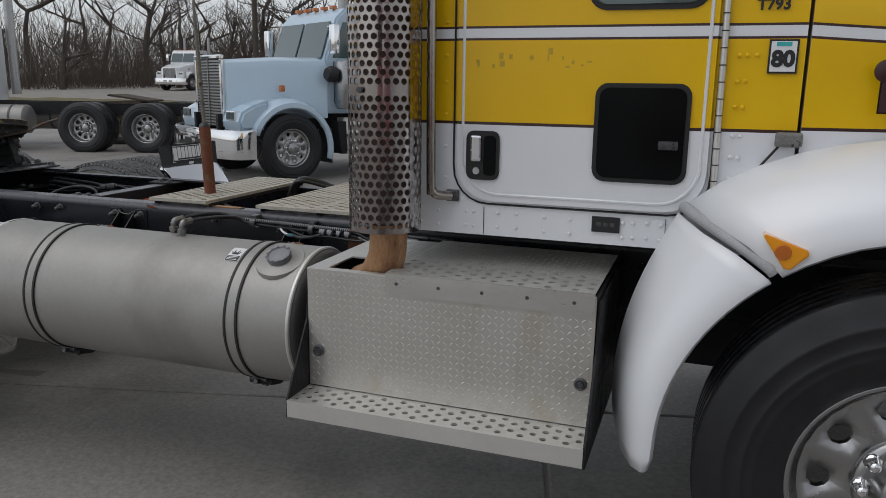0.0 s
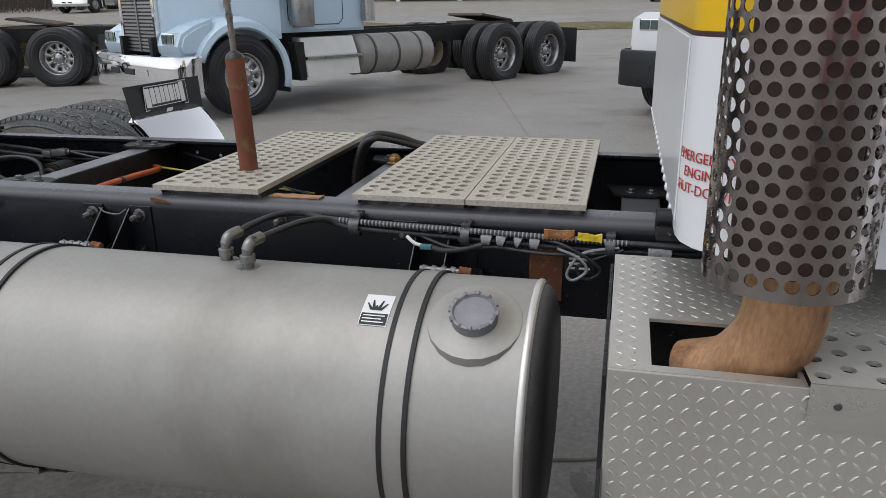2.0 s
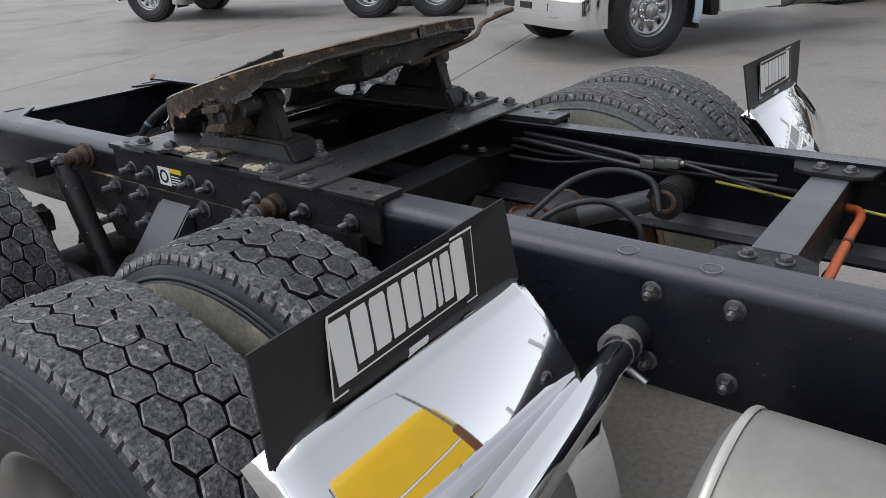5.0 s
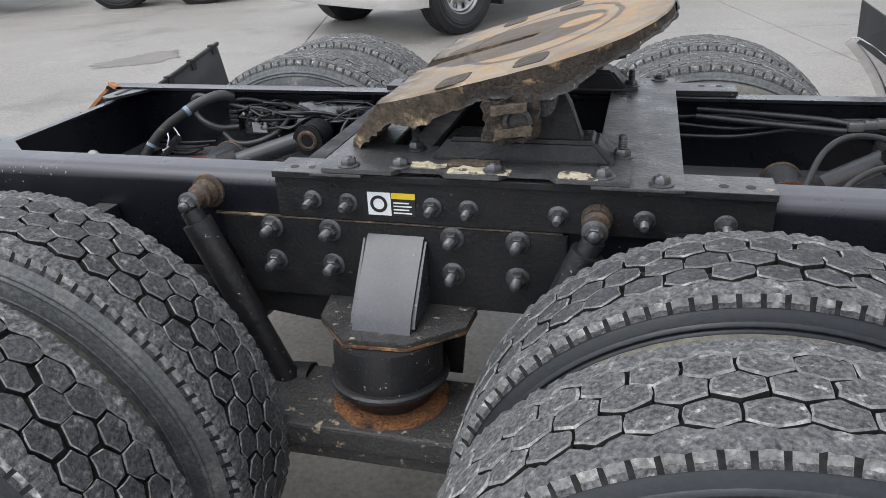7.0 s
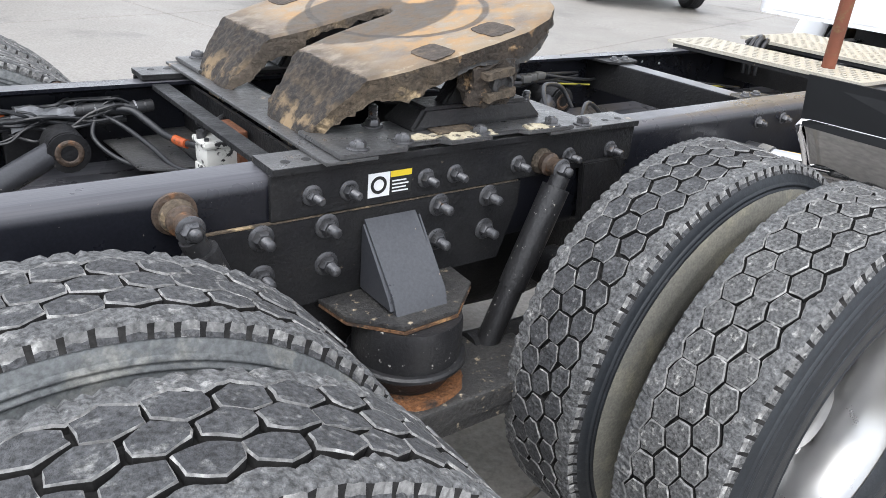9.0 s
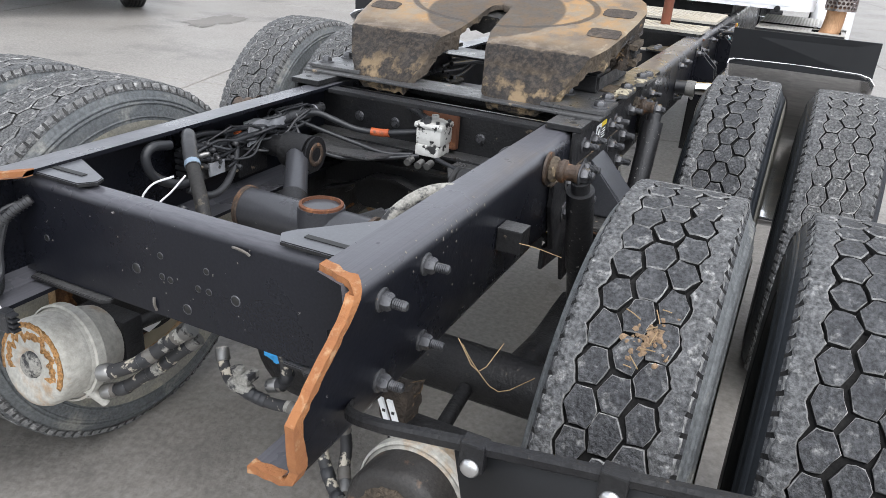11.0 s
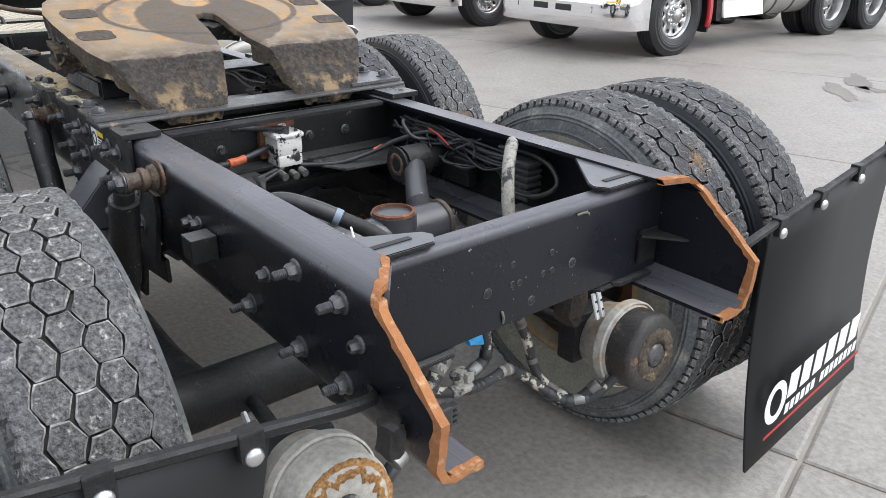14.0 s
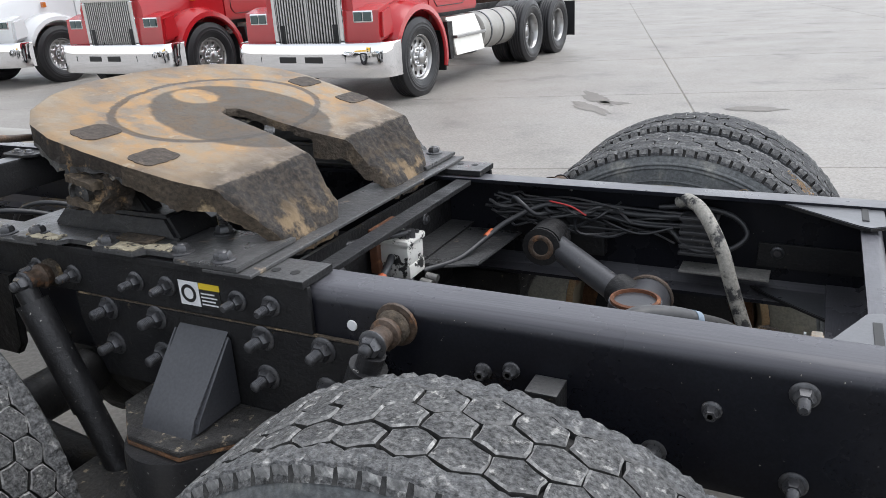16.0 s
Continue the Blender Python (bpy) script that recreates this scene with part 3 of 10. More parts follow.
def build_rail(s):
    bm = bmesh.new()
    z0, z1, t, fl = 0.735, RT, 0.009, 0.090
    r = 0.034
    bend = [(RW - r + r * math.sin(radians(18 * k)), z1 - r + r * math.cos(radians(18 * k))) for k in range(6)]
    outer = [(RW - fl, z1)] + bend + [ (RW, 0.93), (RW, 0.855), (RW, z0 + r), (RW - r * 0.3, z0 + r * 0.3), (RW - r, z0), (RW - fl, z0)]
    inner = [(RW - fl, z0 + t), (RW - r, z0 + t), (RW - t, z0 + r), (RW - t, 0.855), (RW - t, 0.93), (RW - t, z1 - r), (RW - r, z1 - t), (RW - fl, z1 - t)]
    prof = outer + inner
    n = len(prof)
    cut = []
    for k, (y, z) in enumerate(prof):
        x = rail_end(z, k >= len(outer)) - (0.03 if s > 0 else 0.0)
        if z > 0.985 and y < RW - 0.05:
            x += 0.075 if s > 0 else 0.02
        cut.append(Vector((x, s * y, z)))
    stations = [None, -1.2, -0.6, 0.0, 0.6, 1.2, 1.8, 2.4, 3.0, 3.6, 4.2, 5.6]
    loops = []
    for x in stations:
        loops.append([bm.verts.new(cut[k] if x is None else (x, s * y, z)) for k, (y, z) in enumerate(prof)])
    for a, b in zip(loops, loops[1:]):
        for k in range(n):
            f = bm.faces.new((a[k], a[(k + 1) % n], b[(k + 1) % n], b[k]))
    f = bm.faces.new(loops[-1])
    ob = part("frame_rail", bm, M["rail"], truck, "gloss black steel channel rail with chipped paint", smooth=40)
    # pale chips where the paint has flaked along the bend and below it
    q = random.Random(70 + s)
    bm = bmesh.new()
    for k in range(120):
        x = q.gauss(-1.05, 0.16) if k < (45 if s < 0 else 10) else q.uniform(-1.45, 2.0)
        if x < -1.40:
            continue
        h = q.random()
        if h < 0.5:
            t = radians(q.uniform(15, 85))
            c, nrm = Vector((x, RW - r + r * math.sin(t), z1 - r + r * math.cos(t))), Vector((0, math.sin(t), math.cos(t)))
        else:
            c, nrm = Vector((x, RW, 0.965 - 0.20 * q.random() ** 1.6)), Vector((0, 1, 0))
        u, v = Vector((1, 0, 0)), nrm.cross(Vector((1, 0, 0)))
        w, tall = q.uniform(0.0010, 0.0034) * (0.55 if k > 45 or s > 0 else 1), q.uniform(0.6, 1.8)
        a0 = q.random() * 6
        ring = [c + nrm * 0.0005 + (u * math.cos(a0 + a) + v * math.sin(a0 + a) * tall) * w * q.uniform(0.5, 1.1) for a in (0.2, 1.3, 2.4, 3.3, 4.2, 5.4)]
        bm.faces.new([bm.verts.new((p.x, s * p.y, p.z)) for p in (ring if s > 0 else ring[::-1])])
    tagged(part("paint_chips", bm, M["chip_pale"], ob), "pale chips in the rail paint", kind="stuff")
    # burnt orange band of bare steel along the cut
    bm = bmesh.new()
    rnd = random.Random(4 + s)
    path, m = [], len(outer)
    ring = []
    for k in range(m):
        c = cut[k]
        y_in = Vector((c.x, c.y * (1 - 0.011 / RW), c.z)) if 4 <= k <= m - 3 else c + Vector((0, 0, -0.009 if k < 4 else 0.009))
        ring.append((c, y_in))
    fine = []
    for (a0, b0), (a1, b1) in zip(ring, ring[1:]):
        steps = max(int((a1 - a0).length / 0.014), 1)
        for i in range(steps):
            fine.append((a0.lerp(a1, i / steps), b0.lerp(b1, i / steps)))
    fine.append(ring[-1])
    rows = []
    for a, b in fine:
        w = 0.012 + rnd.random() * 0.010
        back = Vector((-0.003 - rnd.random() * 0.004, 0, 0))
        out = (a - b).normalized() * 0.0022
        rows.append([bm.verts.new(p) for p in (a + out + Vector((w, 0, 0)), a + out + back, b - out + back, b - out + Vector((w * 0.7, 0, 0)))])
    for r0, r1 in zip(rows, rows[1:]):
        for k in range(4):
            bm.faces.new((r0[k], r0[(k + 1) % 4], r1[(k + 1) % 4], r1[k]))
    bm.faces.new(rows[0])
    bm.faces.new(rows[-1][::-1])
    part("cut_edge", bm, M["rust_edge"], ob, "torch-cut rail end with bare orange rust")
    return ob


rails = {s: build_rail(s) for s in (-1, 1)}


def nuts_on(name, s, spots, y, r=0.019, stud=0.032, material="bolt", parent=None):
    for x, z in spots:
        bm = bmesh.new()
        hexhead(bm, (x, s * y, z), (0, s, 0), r, 0.018, True, stud)
        part(name, bm, M[material], parent or rails[s])


for s in (-1, 1):
    d = 0.0 if s < 0 else -0.010
    nuts_on("rail_bolt", s, [(-1.187 + d, 0.950), (-1.338 + d, 0.948), (-1.187 + d, 0.797), (-1.338 + d, 0.797)] + ([(-0.992, 0.802)] if s > 0 else []), RW, 0.0140, 0.028)
    if s > 0:
        nuts_on("rail_bolt", s, [(-1.075, 0.897), (-1.395, 0.893), (-0.70, 0.890), (-0.752, 0.902)], RW, 0.0105, 0.003)
    bm = bmesh.new()
    box(bm, -0.85, -0.795, *sorted((s * (RW + 0.001), s * (RW + 0.058))), 0.850, 0.904, bev=0.003)
    dust_sheen_tops(part("rail_tab", bm, M["black"], rails[s], "small black bracket block with dusty top"), M["dusty"])
for s in (-1, 1):
    bm = bmesh.new()
    prism(bm, [(0.505, 0.925), (0.665, 0.925), (0.675, 0.735), (0.655, 0.705), (0.555, 0.705), (0.530, 0.735)], *sorted((s * (RW + 0.014), s * (RW + 0.034))), "y", bev=0.003)
    part("stop_bracket", bm, M["black"], rails[s], "black steel bracket hanging below the rail top")
bm = bmesh.new()
lathe(bm, [(0, 0.011), (0.003, 0.010), (0.004, 0)], (-0.437, RW + 0.0005, 0.934), (0, 1, 0), 16)
part("white_plug", bm, M["print_white"], rails[1], "white plastic plug")
for s in (-1, 1):
    nuts_on("rail_bolt", s, [(1.340, 0.948), (1.485, 0.949), (1.486, 0.805), (1.340, 0.805), (2.52, 0.80), (2.66, 0.79), (2.38, 0.955)], RW, 0.013, 0.016)


# ---- cross members ----
def rear_crossmember():
    bm = bmesh.new()
    x, z0, z1, yw = -1.325, 0.765, 0.978, RW - 0.012
    prism(bm, [(x, z0), (x, z1 - 0.022), (x + 0.0025, z1 - 0.012), (x + 0.008, z1 - 0.0045), (x + 0.014, z1 - 0.001), (x + 0.022, z1), (x + 0.045, z1), (x + 0.045, z1 - 0.008), (x + 0.02, z1 - 0.008), (x + 0.008, z1 - 0.02), (x + 0.008, z0 + 0.02), (x + 0.02, z0 + 0.008), (x + 0.09, z0 + 0.008), (x + 0.09, z0), (x + 0.02, z0)], -yw, yw, "y")
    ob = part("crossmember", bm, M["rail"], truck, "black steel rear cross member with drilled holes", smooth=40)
    holes = [(0.105, 0.851), (-0.133, 0.850), (0.040, 0.894), (-0.069, 0.891), (0.040, 0.851), (0.020, 0.849), (-0.047, 0.850), (-0.072, 0.850), (-0.016, 0.798), (-0.358, 0.851), (-0.370, 0.852), (0.349, 0.853)]
    for k, (y, z) in enumerate(holes):
        bm = bmesh.new()
        big = 0.009 if k < 2 or k == 8 else 0.006
        lathe(bm, [(0.0002, big), (0.0010, big * 0.9), (0.0004, 0.0)], (x - 0.0003, y, z), (-1, 0, 0), 12)
        part("bolt_hole", bm, M["seal"], ob)
        bm = bmesh.new()
        lathe(bm, [(0.0002, big * 1.02), (0.0012, big * 1.05), (0.0008, big * 1.2), (0.0, big * 1.24)], (x - 0.0003, y, z), (-1, 0, 0), 12)
        part("hole_rim", bm, M["rail_top"] if k == 1 else M["rail_mid"], ob)
    q = random.Random(5)
    for k in range(15):
        y, z = (q.gauss(-0.02, 0.10), q.gauss(0.86, 0.035)) if k < 8 else (q.uniform(-0.38, 0.38), q.uniform(0.78, 0.955))
        bm = bmesh.new()
        w = q.uniform(0.0010, 0.0024)
        tall = q.choice((1, 1, 1.4, 2.0))
        prism(bm, [(y + w * math.cos(a) * q.uniform(0.6, 1), z + w * tall * math.sin(a) * q.uniform(0.6, 1)) for a in (0.3, 1.5, 2.6, 3.7, 5.1)], x - 0.0006, x + 0.001, "x")
        part("paint_chip", bm, M["chip"], ob)
    for name, pts, rad in (("paint_curl", [(x - 0.003, -0.135, 0.957), (x - 0.008, -0.150, 0.960), (x - 0.006, -0.165, 0.956), (x - 0.003, -0.172, 0.950)], 0.0025), ("paint_curl", [(x - 0.001, 0.066, 0.800), (x - 0.004, 0.064, 0.788), (x - 0.001, 0.062, 0.773)], 0.0028)):
        bm = bmesh.new()
        hose(bm, pts, rad, 5)
        part(name, bm, M["chip"], ob, "curl of peeled paint")
    bm = bmesh.new()
    prism(bm, [(x - 0.014, 0.40), (x - 0.016, 0.20), (x - 0.003, 0.185), (x + 0.02, 0.185), (x + 0.02, 0.40)], 0.752, 0.7605, "z", bev=0.0015)
    dust_sheen_tops(part("lower_lip", bm, M["black"], ob, "black lower lip plate with scraped edge"), M["dusty"])
    bm = bmesh.new()
    prism(bm, [(x - 0.014, -0.40), (x - 0.016, -0.29), (x - 0.003, -0.275), (x + 0.02, -0.275), (x + 0.02, -0.40)], 0.752, 0.7605, "z", bev=0.0015)
    dust_sheen_tops(part("lower_lip", bm, M["black"], ob, "black lower lip plate with scraped edge"), M["dusty"])
    bm = bmesh.new()
    box(bm, -1.312, -1.075, -RW + 0.010, -RW + 0.020, 0.805, 0.868, bev=0.002)
    part("angle_clip", bm, M["black"], ob, "black angle bolted inside the rail")
    bm = bmesh.new()
    hexhead(bm, (-1.12, -RW + 0.020, 0.846), (0, 1, 0), 0.011, 0.008, True)
    part("bolt", bm, M["bolt"], ob)
    # slotted corner gussets over and under the member
    for s in (-1, 1):
        for zz, tag in ((z1 + 0.012, 1), (z0 - 0.012, 0)):
            bm = bmesh.new()
            yi = RW - 0.088
            poly = [(x - 0.002, s * (yi + 0.055)), (x - 0.002, s * 0.235), (x + 0.028, s * 0.215), (x + 0.05, s * 0.225), (x + (0.20 if s < 0 else 0.105), s * yi), (x + (0.26 if s < 0 else 0.13), s * (yi + 0.055))]
            prism(bm, poly, zz - 0.005, zz + 0.004, "z", bev=0.002)
            g = part("gusset", bm, M["black"], ob, "black corner gusset plate with long slot")
            dust_sheen_tops(g, M["rail_top"])
            if tag:
                bm = bmesh.new()
                prism(bm, [(x + 0.030, s * 0.26), (x + 0.030, s * 0.385), (x + 0.043, s * 0.385), (x + 0.043, s * 0.26)], zz + 0.0042, zz + 0.006, "z")
                part("slot", bm, M["seal"], g)
        if s < 0:
            bm = bmesh.new()
            prism(bm, [(x - 0.10, s * 0.400), (x - 0.006, s * 0.400), (x - 0.006, s * 0.345), (x - 0.02, s * 0.340)], 0.86, 0.866, "z")
            box(bm, x - 0.010, x - 0.004, -0.41, s * 0.35, 0.79, 0.87)
            part("angle_clip", bm, M["black"], ob, "black folded corner clip")
    return ob


rear_crossmember()


def middle_crossmember(x, z, w, name="crossmember"):
    bm = bmesh.new()
    box(bm, x - w / 2, x + w / 2, -RW + 0.01, RW - 0.01, z - 0.12, z, bev=0.006)
    ob = part(name, bm, M["black"], truck, "dusty black channel cross member between the rails")
    dust_sheen_tops(ob, M["rail_top"])
    for s in (-1, 1):
        bm = bmesh.new()
        prism(bm, [(x - 0.11, s * 0.40), (x - 0.085, s * 0.275), (x - 0.05, s * 0.255), (x + 0.05, s * 0.255), (x + 0.085, s * 0.275), (x + 0.11, s * 0.40)], z + 0.001, z + 0.010, "z", bev=0.002)
        g = part("gusset", bm, M["black"], ob)
        for dx in (-0.03, 0.035):
            bm = bmesh.new()
            hexhead(bm, (x + dx, s * 0.30, z + 0.010), (0, 0, 1), 0.012, 0.010, True)
            part("bolt", bm, M["bolt"], g)
    return ob


middle_crossmember(1.49, 0.982, 0.085)
middle_crossmember(2.475, 0.962, 0.07)
middle_crossmember(3.30, 0.88, 0.12)


def web_crossmember(x):
    """A deep black channel between the rails, its lower edge cut in two shallow arches over the drive shaft."""
    bm = bmesh.new()
    yw = RW - 0.012
    low = [(-yw, 0.66), (-0.29, 0.675), (-0.22, 0.715), (-0.13, 0.722), (-0.055, 0.700), (0.0, 0.672), (0.055, 0.700), (0.13, 0.722), (0.22, 0.715), (0.29, 0.675), (yw, 0.66)]
    prism(bm, low + [(yw, 0.985), (-yw, 0.985)], x, x + 0.010, "x")
    box(bm, x - 0.075, x + 0.002, -yw, yw, 0.840, 0.848)
    box(bm, x - 0.045, x + 0.002, -yw, yw, 0.768, 0.775)
    ob = part("crossmember", bm, M["black"], truck, "deep black cross member behind the relay valve")
    dust_sheen_tops(ob, M["dusty"], 0.7)
    for a in (-1, 1):
        bm = bmesh.new()
        arch = [(a * 0.02, 0.672), (a * 0.055, 0.700), (a * 0.13, 0.722), (a * 0.22, 0.716), (a * 0.29, 0.676), (a * 0.40, 0.640)]
        prism(bm, arch + [(y, z + 0.008) for y, z in arch[::-1]], x - 0.05, x - 0.001, "x")
        dust_sheen_tops(part("arch_lip", bm, M["black"], ob, "dusty arched lower lip"), M["dusty"], 0.7)
    for y in (-0.26, -0.13, 0.16, 0.29):
        bm = bmesh.new()
        hexhead(bm, (x - 0.001, y, 0.90), (-1, 0, 0), 0.011, 0.009)
        part("bolt", bm, M["bolt"], ob)


web_crossmember(-0.225)
# black plates added to hide bright ground below the cross member
for y0, y1 in ((-0.34, -0.07), (0.14, 0.34)):
    bm = bmesh.new()
    prism(bm, [(y0, 0.75), (y1, 0.75), (y1, 0.60), (y1 - 0.03 * (1 if y1 > 0 else -1), 0.57), (y0, 0.57)], -0.165, -0.155, "x")
    part("web_blank", bm, M["black"], truck, "added black plate hiding the ground below the cross member")
middle_crossmember(0.45, 0.90, 0.10)


# ---- the fifth wheel and its mounting ----
def fifth_wheel():
    mount = []
    for s in (-1, 1):
        bm = bmesh.new()
        ya, yb = RW + 0.001, RW + 0.012
        box(bm, -0.352, 0.708, min(s * ya, s * yb), max(s * ya, s * yb), 0.905, 1.002, bev=0.002)
        a, b = RW - 0.075, RW + 0.024
        box(bm, -0.352, 0.708, min(s * a, s * b), max(s * a, s * b), 1.003, 1.0185, bev=0.002)
        ob = part("mounting_angle", bm, M["black"], truck, "black steel mounting angle bolted along the rail")
        dust_sheen_tops(ob, M["dusty"])
        for x in (-0.31, -0.265, 0.61, 0.66):
            bm = bmesh.new()
            lathe(bm, [(0.0, 0.010), (0.0008, 0.0095), (0.0005, 0)], (x, s * (RW - 0.012), 1.0187), (0, 0, 1), 12)
            part("bolt_hole", bm, M["seal"], ob)
        nuts_on("bolt", s, [(-0.263, 0.950), (-0.178, 0.948), (0.017, 0.948), (0.098, 0.947), (0.290, 0.945), (0.464, 0.945), (0.62, 0.945)] if s < 0 else [(0.298, 0.947), (0.101, 0.956), (0.011, 0.957), (-0.177, 0.951), (-0.261, 0.952), (0.42, 0.95), (0.62, 0.945)], yb, 0.0150, 0.028, "bolt", ob)
        # rating sticker
        def mir(x):
            return x if s < 0 else -0.154 - x
        bm = bmesh.new()
        box(bm, *sorted((mir(-0.132), mir(-0.078))), min(s * yb, s * (yb + 0.001)), max(s * yb, s * (yb + 0.001)), 0.922, 0.976)
        st = part("sticker", bm, M["print_white"], ob, "white and yellow warning sticker with a black ring")
        d = s * (yb + 0.0015)
        bm = bmesh.new()
        lathe(bm, [(0, 0.013), (0.0006, 0.013), (0.0006, 0.020), (0, 0.020)], (mir(-0.106), d, 0.949), (0, s, 0), 20)
        part("printed_ring", bm, M["print_black"], st)
        bm = bmesh.new()
        box(bm, *sorted((mir(-0.076), mir(-0.022))), min(s * yb, d), max(s * yb, d), 0.922, 0.962)
        part("printed_panel", bm, M["print_black"], st)
        bm = bmesh.new()
        box(bm, *sorted((mir(-0.076), mir(-0.022))), min(s * yb, d), max(s * yb, d), 0.9625, 0.976)
        part("printed_band", bm, M["print_yellow"], st)
        for k in range(4):
            bm = bmesh.new()
            e = s * (yb + 0.0023)
            box(bm, *sorted((mir(-0.072), mir(-0.03 - 0.006 * (k % 2)))), min(d, e), max(d, e), 0.928 + k * 0.008, 0.931 + k * 0.008)
            part("printed_line", bm, M["print_white"], st)
        # slotted side plate on the rail top
        bm = bmesh.new()
        q = [(-0.22, 0.30), (-0.22, 0.486), (-0.06, 0.486), (-0.045, 0.461), (0.04, 0.461), (0.055, 0.486), (0.17, 0.486), (0.185, 0.461), (0.27, 0.461), (0.285, 0.486), (0.43, 0.486), (0.43, 0.30)]
        prism(bm, [(x, s * y) for x, y in q], 1.0285, 1.0385, "z", bev=0.0015)
        base = part("side_plate", bm, M["dusty"], truck, "greasy black scalloped base plate")
        for x, y in ((-0.165, 0.458), (-0.05, 0.450), (0.155, 0.458), (0.377, 0.458), (0.49, 0.458), (-0.05, 0.325), (0.41, 0.325)):
            bm = bmesh.new()
            hexhead(bm, (x, s * y, 1.0385 if x < 0.45 else 1.0275), (0, 0, 1), 0.0165, 0.015, True, 0.034 if y < 0.33 else 0.006)
            part("bolt", bm, M["bolt"], base)
        bm = bmesh.new()
        box(bm, 0.05, 0.16, min(s * 0.37, s * 0.44), max(s * 0.37, s * 0.44), 1.039, 1.0445, bev=0.002)
        part("shim", bm, M["crust"], base, "pale dirt-crusted shim")
        for k, (x0, x1, y0, y1) in enumerate(((0.06, 0.19, 0.442, 0.480), (-0.03, 0.05, 0.425, 0.456), (0.29, 0.37, 0.45, 0.482))):
            bm = bmesh.new()
            lump(bm, [(x0, s * y0, 1.037), (x1, s * y0, 1.037), (x1, s * y1, 1.037), (x0, s * y1, 1.037), (x0, s * y0, 1.041), (x1, s * y0, 1.041), (x1, s * y1, 1.041), (x0, s * y1, 1.041)], (9, 4, 1), 0.005, 55.0, 7.0 + k)
            part("paint_flake", bm, M["pale_crust"], base, "crust of flaked pale paint")
        # pedestal
        bm = bmesh.new()
        lo = [(0.00, 0.275), (0.00, 0.405), (0.40, 0.405), (0.40, 0.275)]
        hi = [(0.045, 0.295), (0.045, 0.392), (0.355, 0.392), (0.355, 0.295)]
        a = [bm.verts.new((x, s * y, 1.039)) for x, y in lo]
        b = [bm.verts.new((x, s * y, 1.088)) for x, y in hi]
        bm.faces.new(a)
        bm.faces.new(b)
        for k in range(4):
            bm.faces.new((a[k], a[(k + 1) % 4], b[(k + 1) % 4], b[k]))
        bmesh.ops.bevel(bm, geom=bm.edges[:], offset=0.008, segments=2, affect="EDGES")
        ped = part("pedestal", bm, M["black"], truck, "black cast pedestal under the top plate")
        bm = bmesh.new()
        prism(bm, [(0.10, 1.08), (0.33, 1.08), (0.30, 1.16), (0.275, 1.205), (0.225, 1.215), (0.185, 1.19), (0.15, 1.13)], s * 0.33, s * 0.375, "y", bev=0.006)
        part("pivot_ear", bm, M["black"], ped)
        bm = bmesh.new()
        rod(bm, (0.25, s * 0.30, 1.175), (0.25, s * 0.43, 1.175), 0.026, 14)
        part("pivot_pin", bm, M["grime"], ped)
    for x0, x1, z0, z1, mname in ((0.355, 0.535, 1.0190, 1.0275, "dusty"), (-0.25, -0.13, 1.0190, 1.0270, "dusty"), (-0.335, -0.29, 0.985, 0.998, "black"), (-0.125, -0.06, 0.975, 0.99, "black")):
        bm = bmesh.new()
        yy = 0.484 if z1 > 1.0 else 0.34
        box(bm, x0, x1, -yy, yy, z0, z1, bev=0.002)
        part("cross_plate", bm, M[mname], truck, "scraped black cross plate spanning both rails")
    # the top plate: horseshoe with a throat and two sloping ramps, tipped back
    tilt, px, pz = math.atan(0.275), 0.25, 1.262
    R = Matrix.Translation((px, 0, pz)) @ Matrix.Rotation(-tilt, 4, "Y")
    rim = [(0.262, 0.0), (0.260, 0.06), (0.254, 0.14), (0.240, 0.22), (0.212, 0.305), (0.165, 0.382), (0.095, 0.438), (0.010, 0.461), (-0.085, 0.456), (-0.19, 0.444), (-0.30, 0.424), (-0.40, 0.386), (-0.465, 0.352), (-0.503, 0.322), (-0.518, 0.288)]
    slot = [(0.262, 0.0), (-0.062, 0.0), (-0.066, 0.020), (-0.08, 0.032), (-0.11, 0.037), (-0.20, 0.041), (-0.285, 0.050), (-0.34, 0.066), (-0.42, 0.088), (-0.49, 0.110), (-0.518, 0.140)]

    def on_plate(x, y, w):
        return R @ Vector((x, y, w))

    def across(line, u):
        for (xa, ya), (xb, yb2) in zip(line, line[1:]):
            if xb <= u <= xa:
                return ya + (yb2 - ya) * (xa - u) / (xa - xb)
        return line[-1][1]

    def rough(u, v, f, z=0.0):
        return noise.noise((u * f, v * f, z))

    def lip(v):
        return -0.376 + 0.016 * rough(0.3, v, 11) + 0.009 * rough(0.7, v, 46)

    def top_of(u, v, edge):
        """Height of the skin: flat, then down the grease-caked ramp behind a ragged lip."""
        e = lip(v)
        w = 0.0006 * rough(u, v, 60)
        if u < e:
            d = e - u
            k = min(d / 0.012, 1.0)
            w -= 0.66 * d + 0.016 * max((-0.472 - u) / 0.046, 0.0) ** 2
            w += k * (0.0045 * rough(u, v, 30, 2) + 0.0042 * rough(u, v, 75, 5) + 0.0028 * rough(u, v, 150, 3))
        else:
            w += 0.0022 * math.exp(-((u - e) / 0.010) ** 2) * (0.6 + rough(u, v, 70, 8))
        return w - 0.0045 * max(0.0, 1 - edge / 0.010) ** 2

    def deep(u):
        """How far the cast rim hangs below the skin."""
        if u < -0.30:
            return 0.070 - 0.042 * min((-0.30 - u) / 0.21, 1.0)
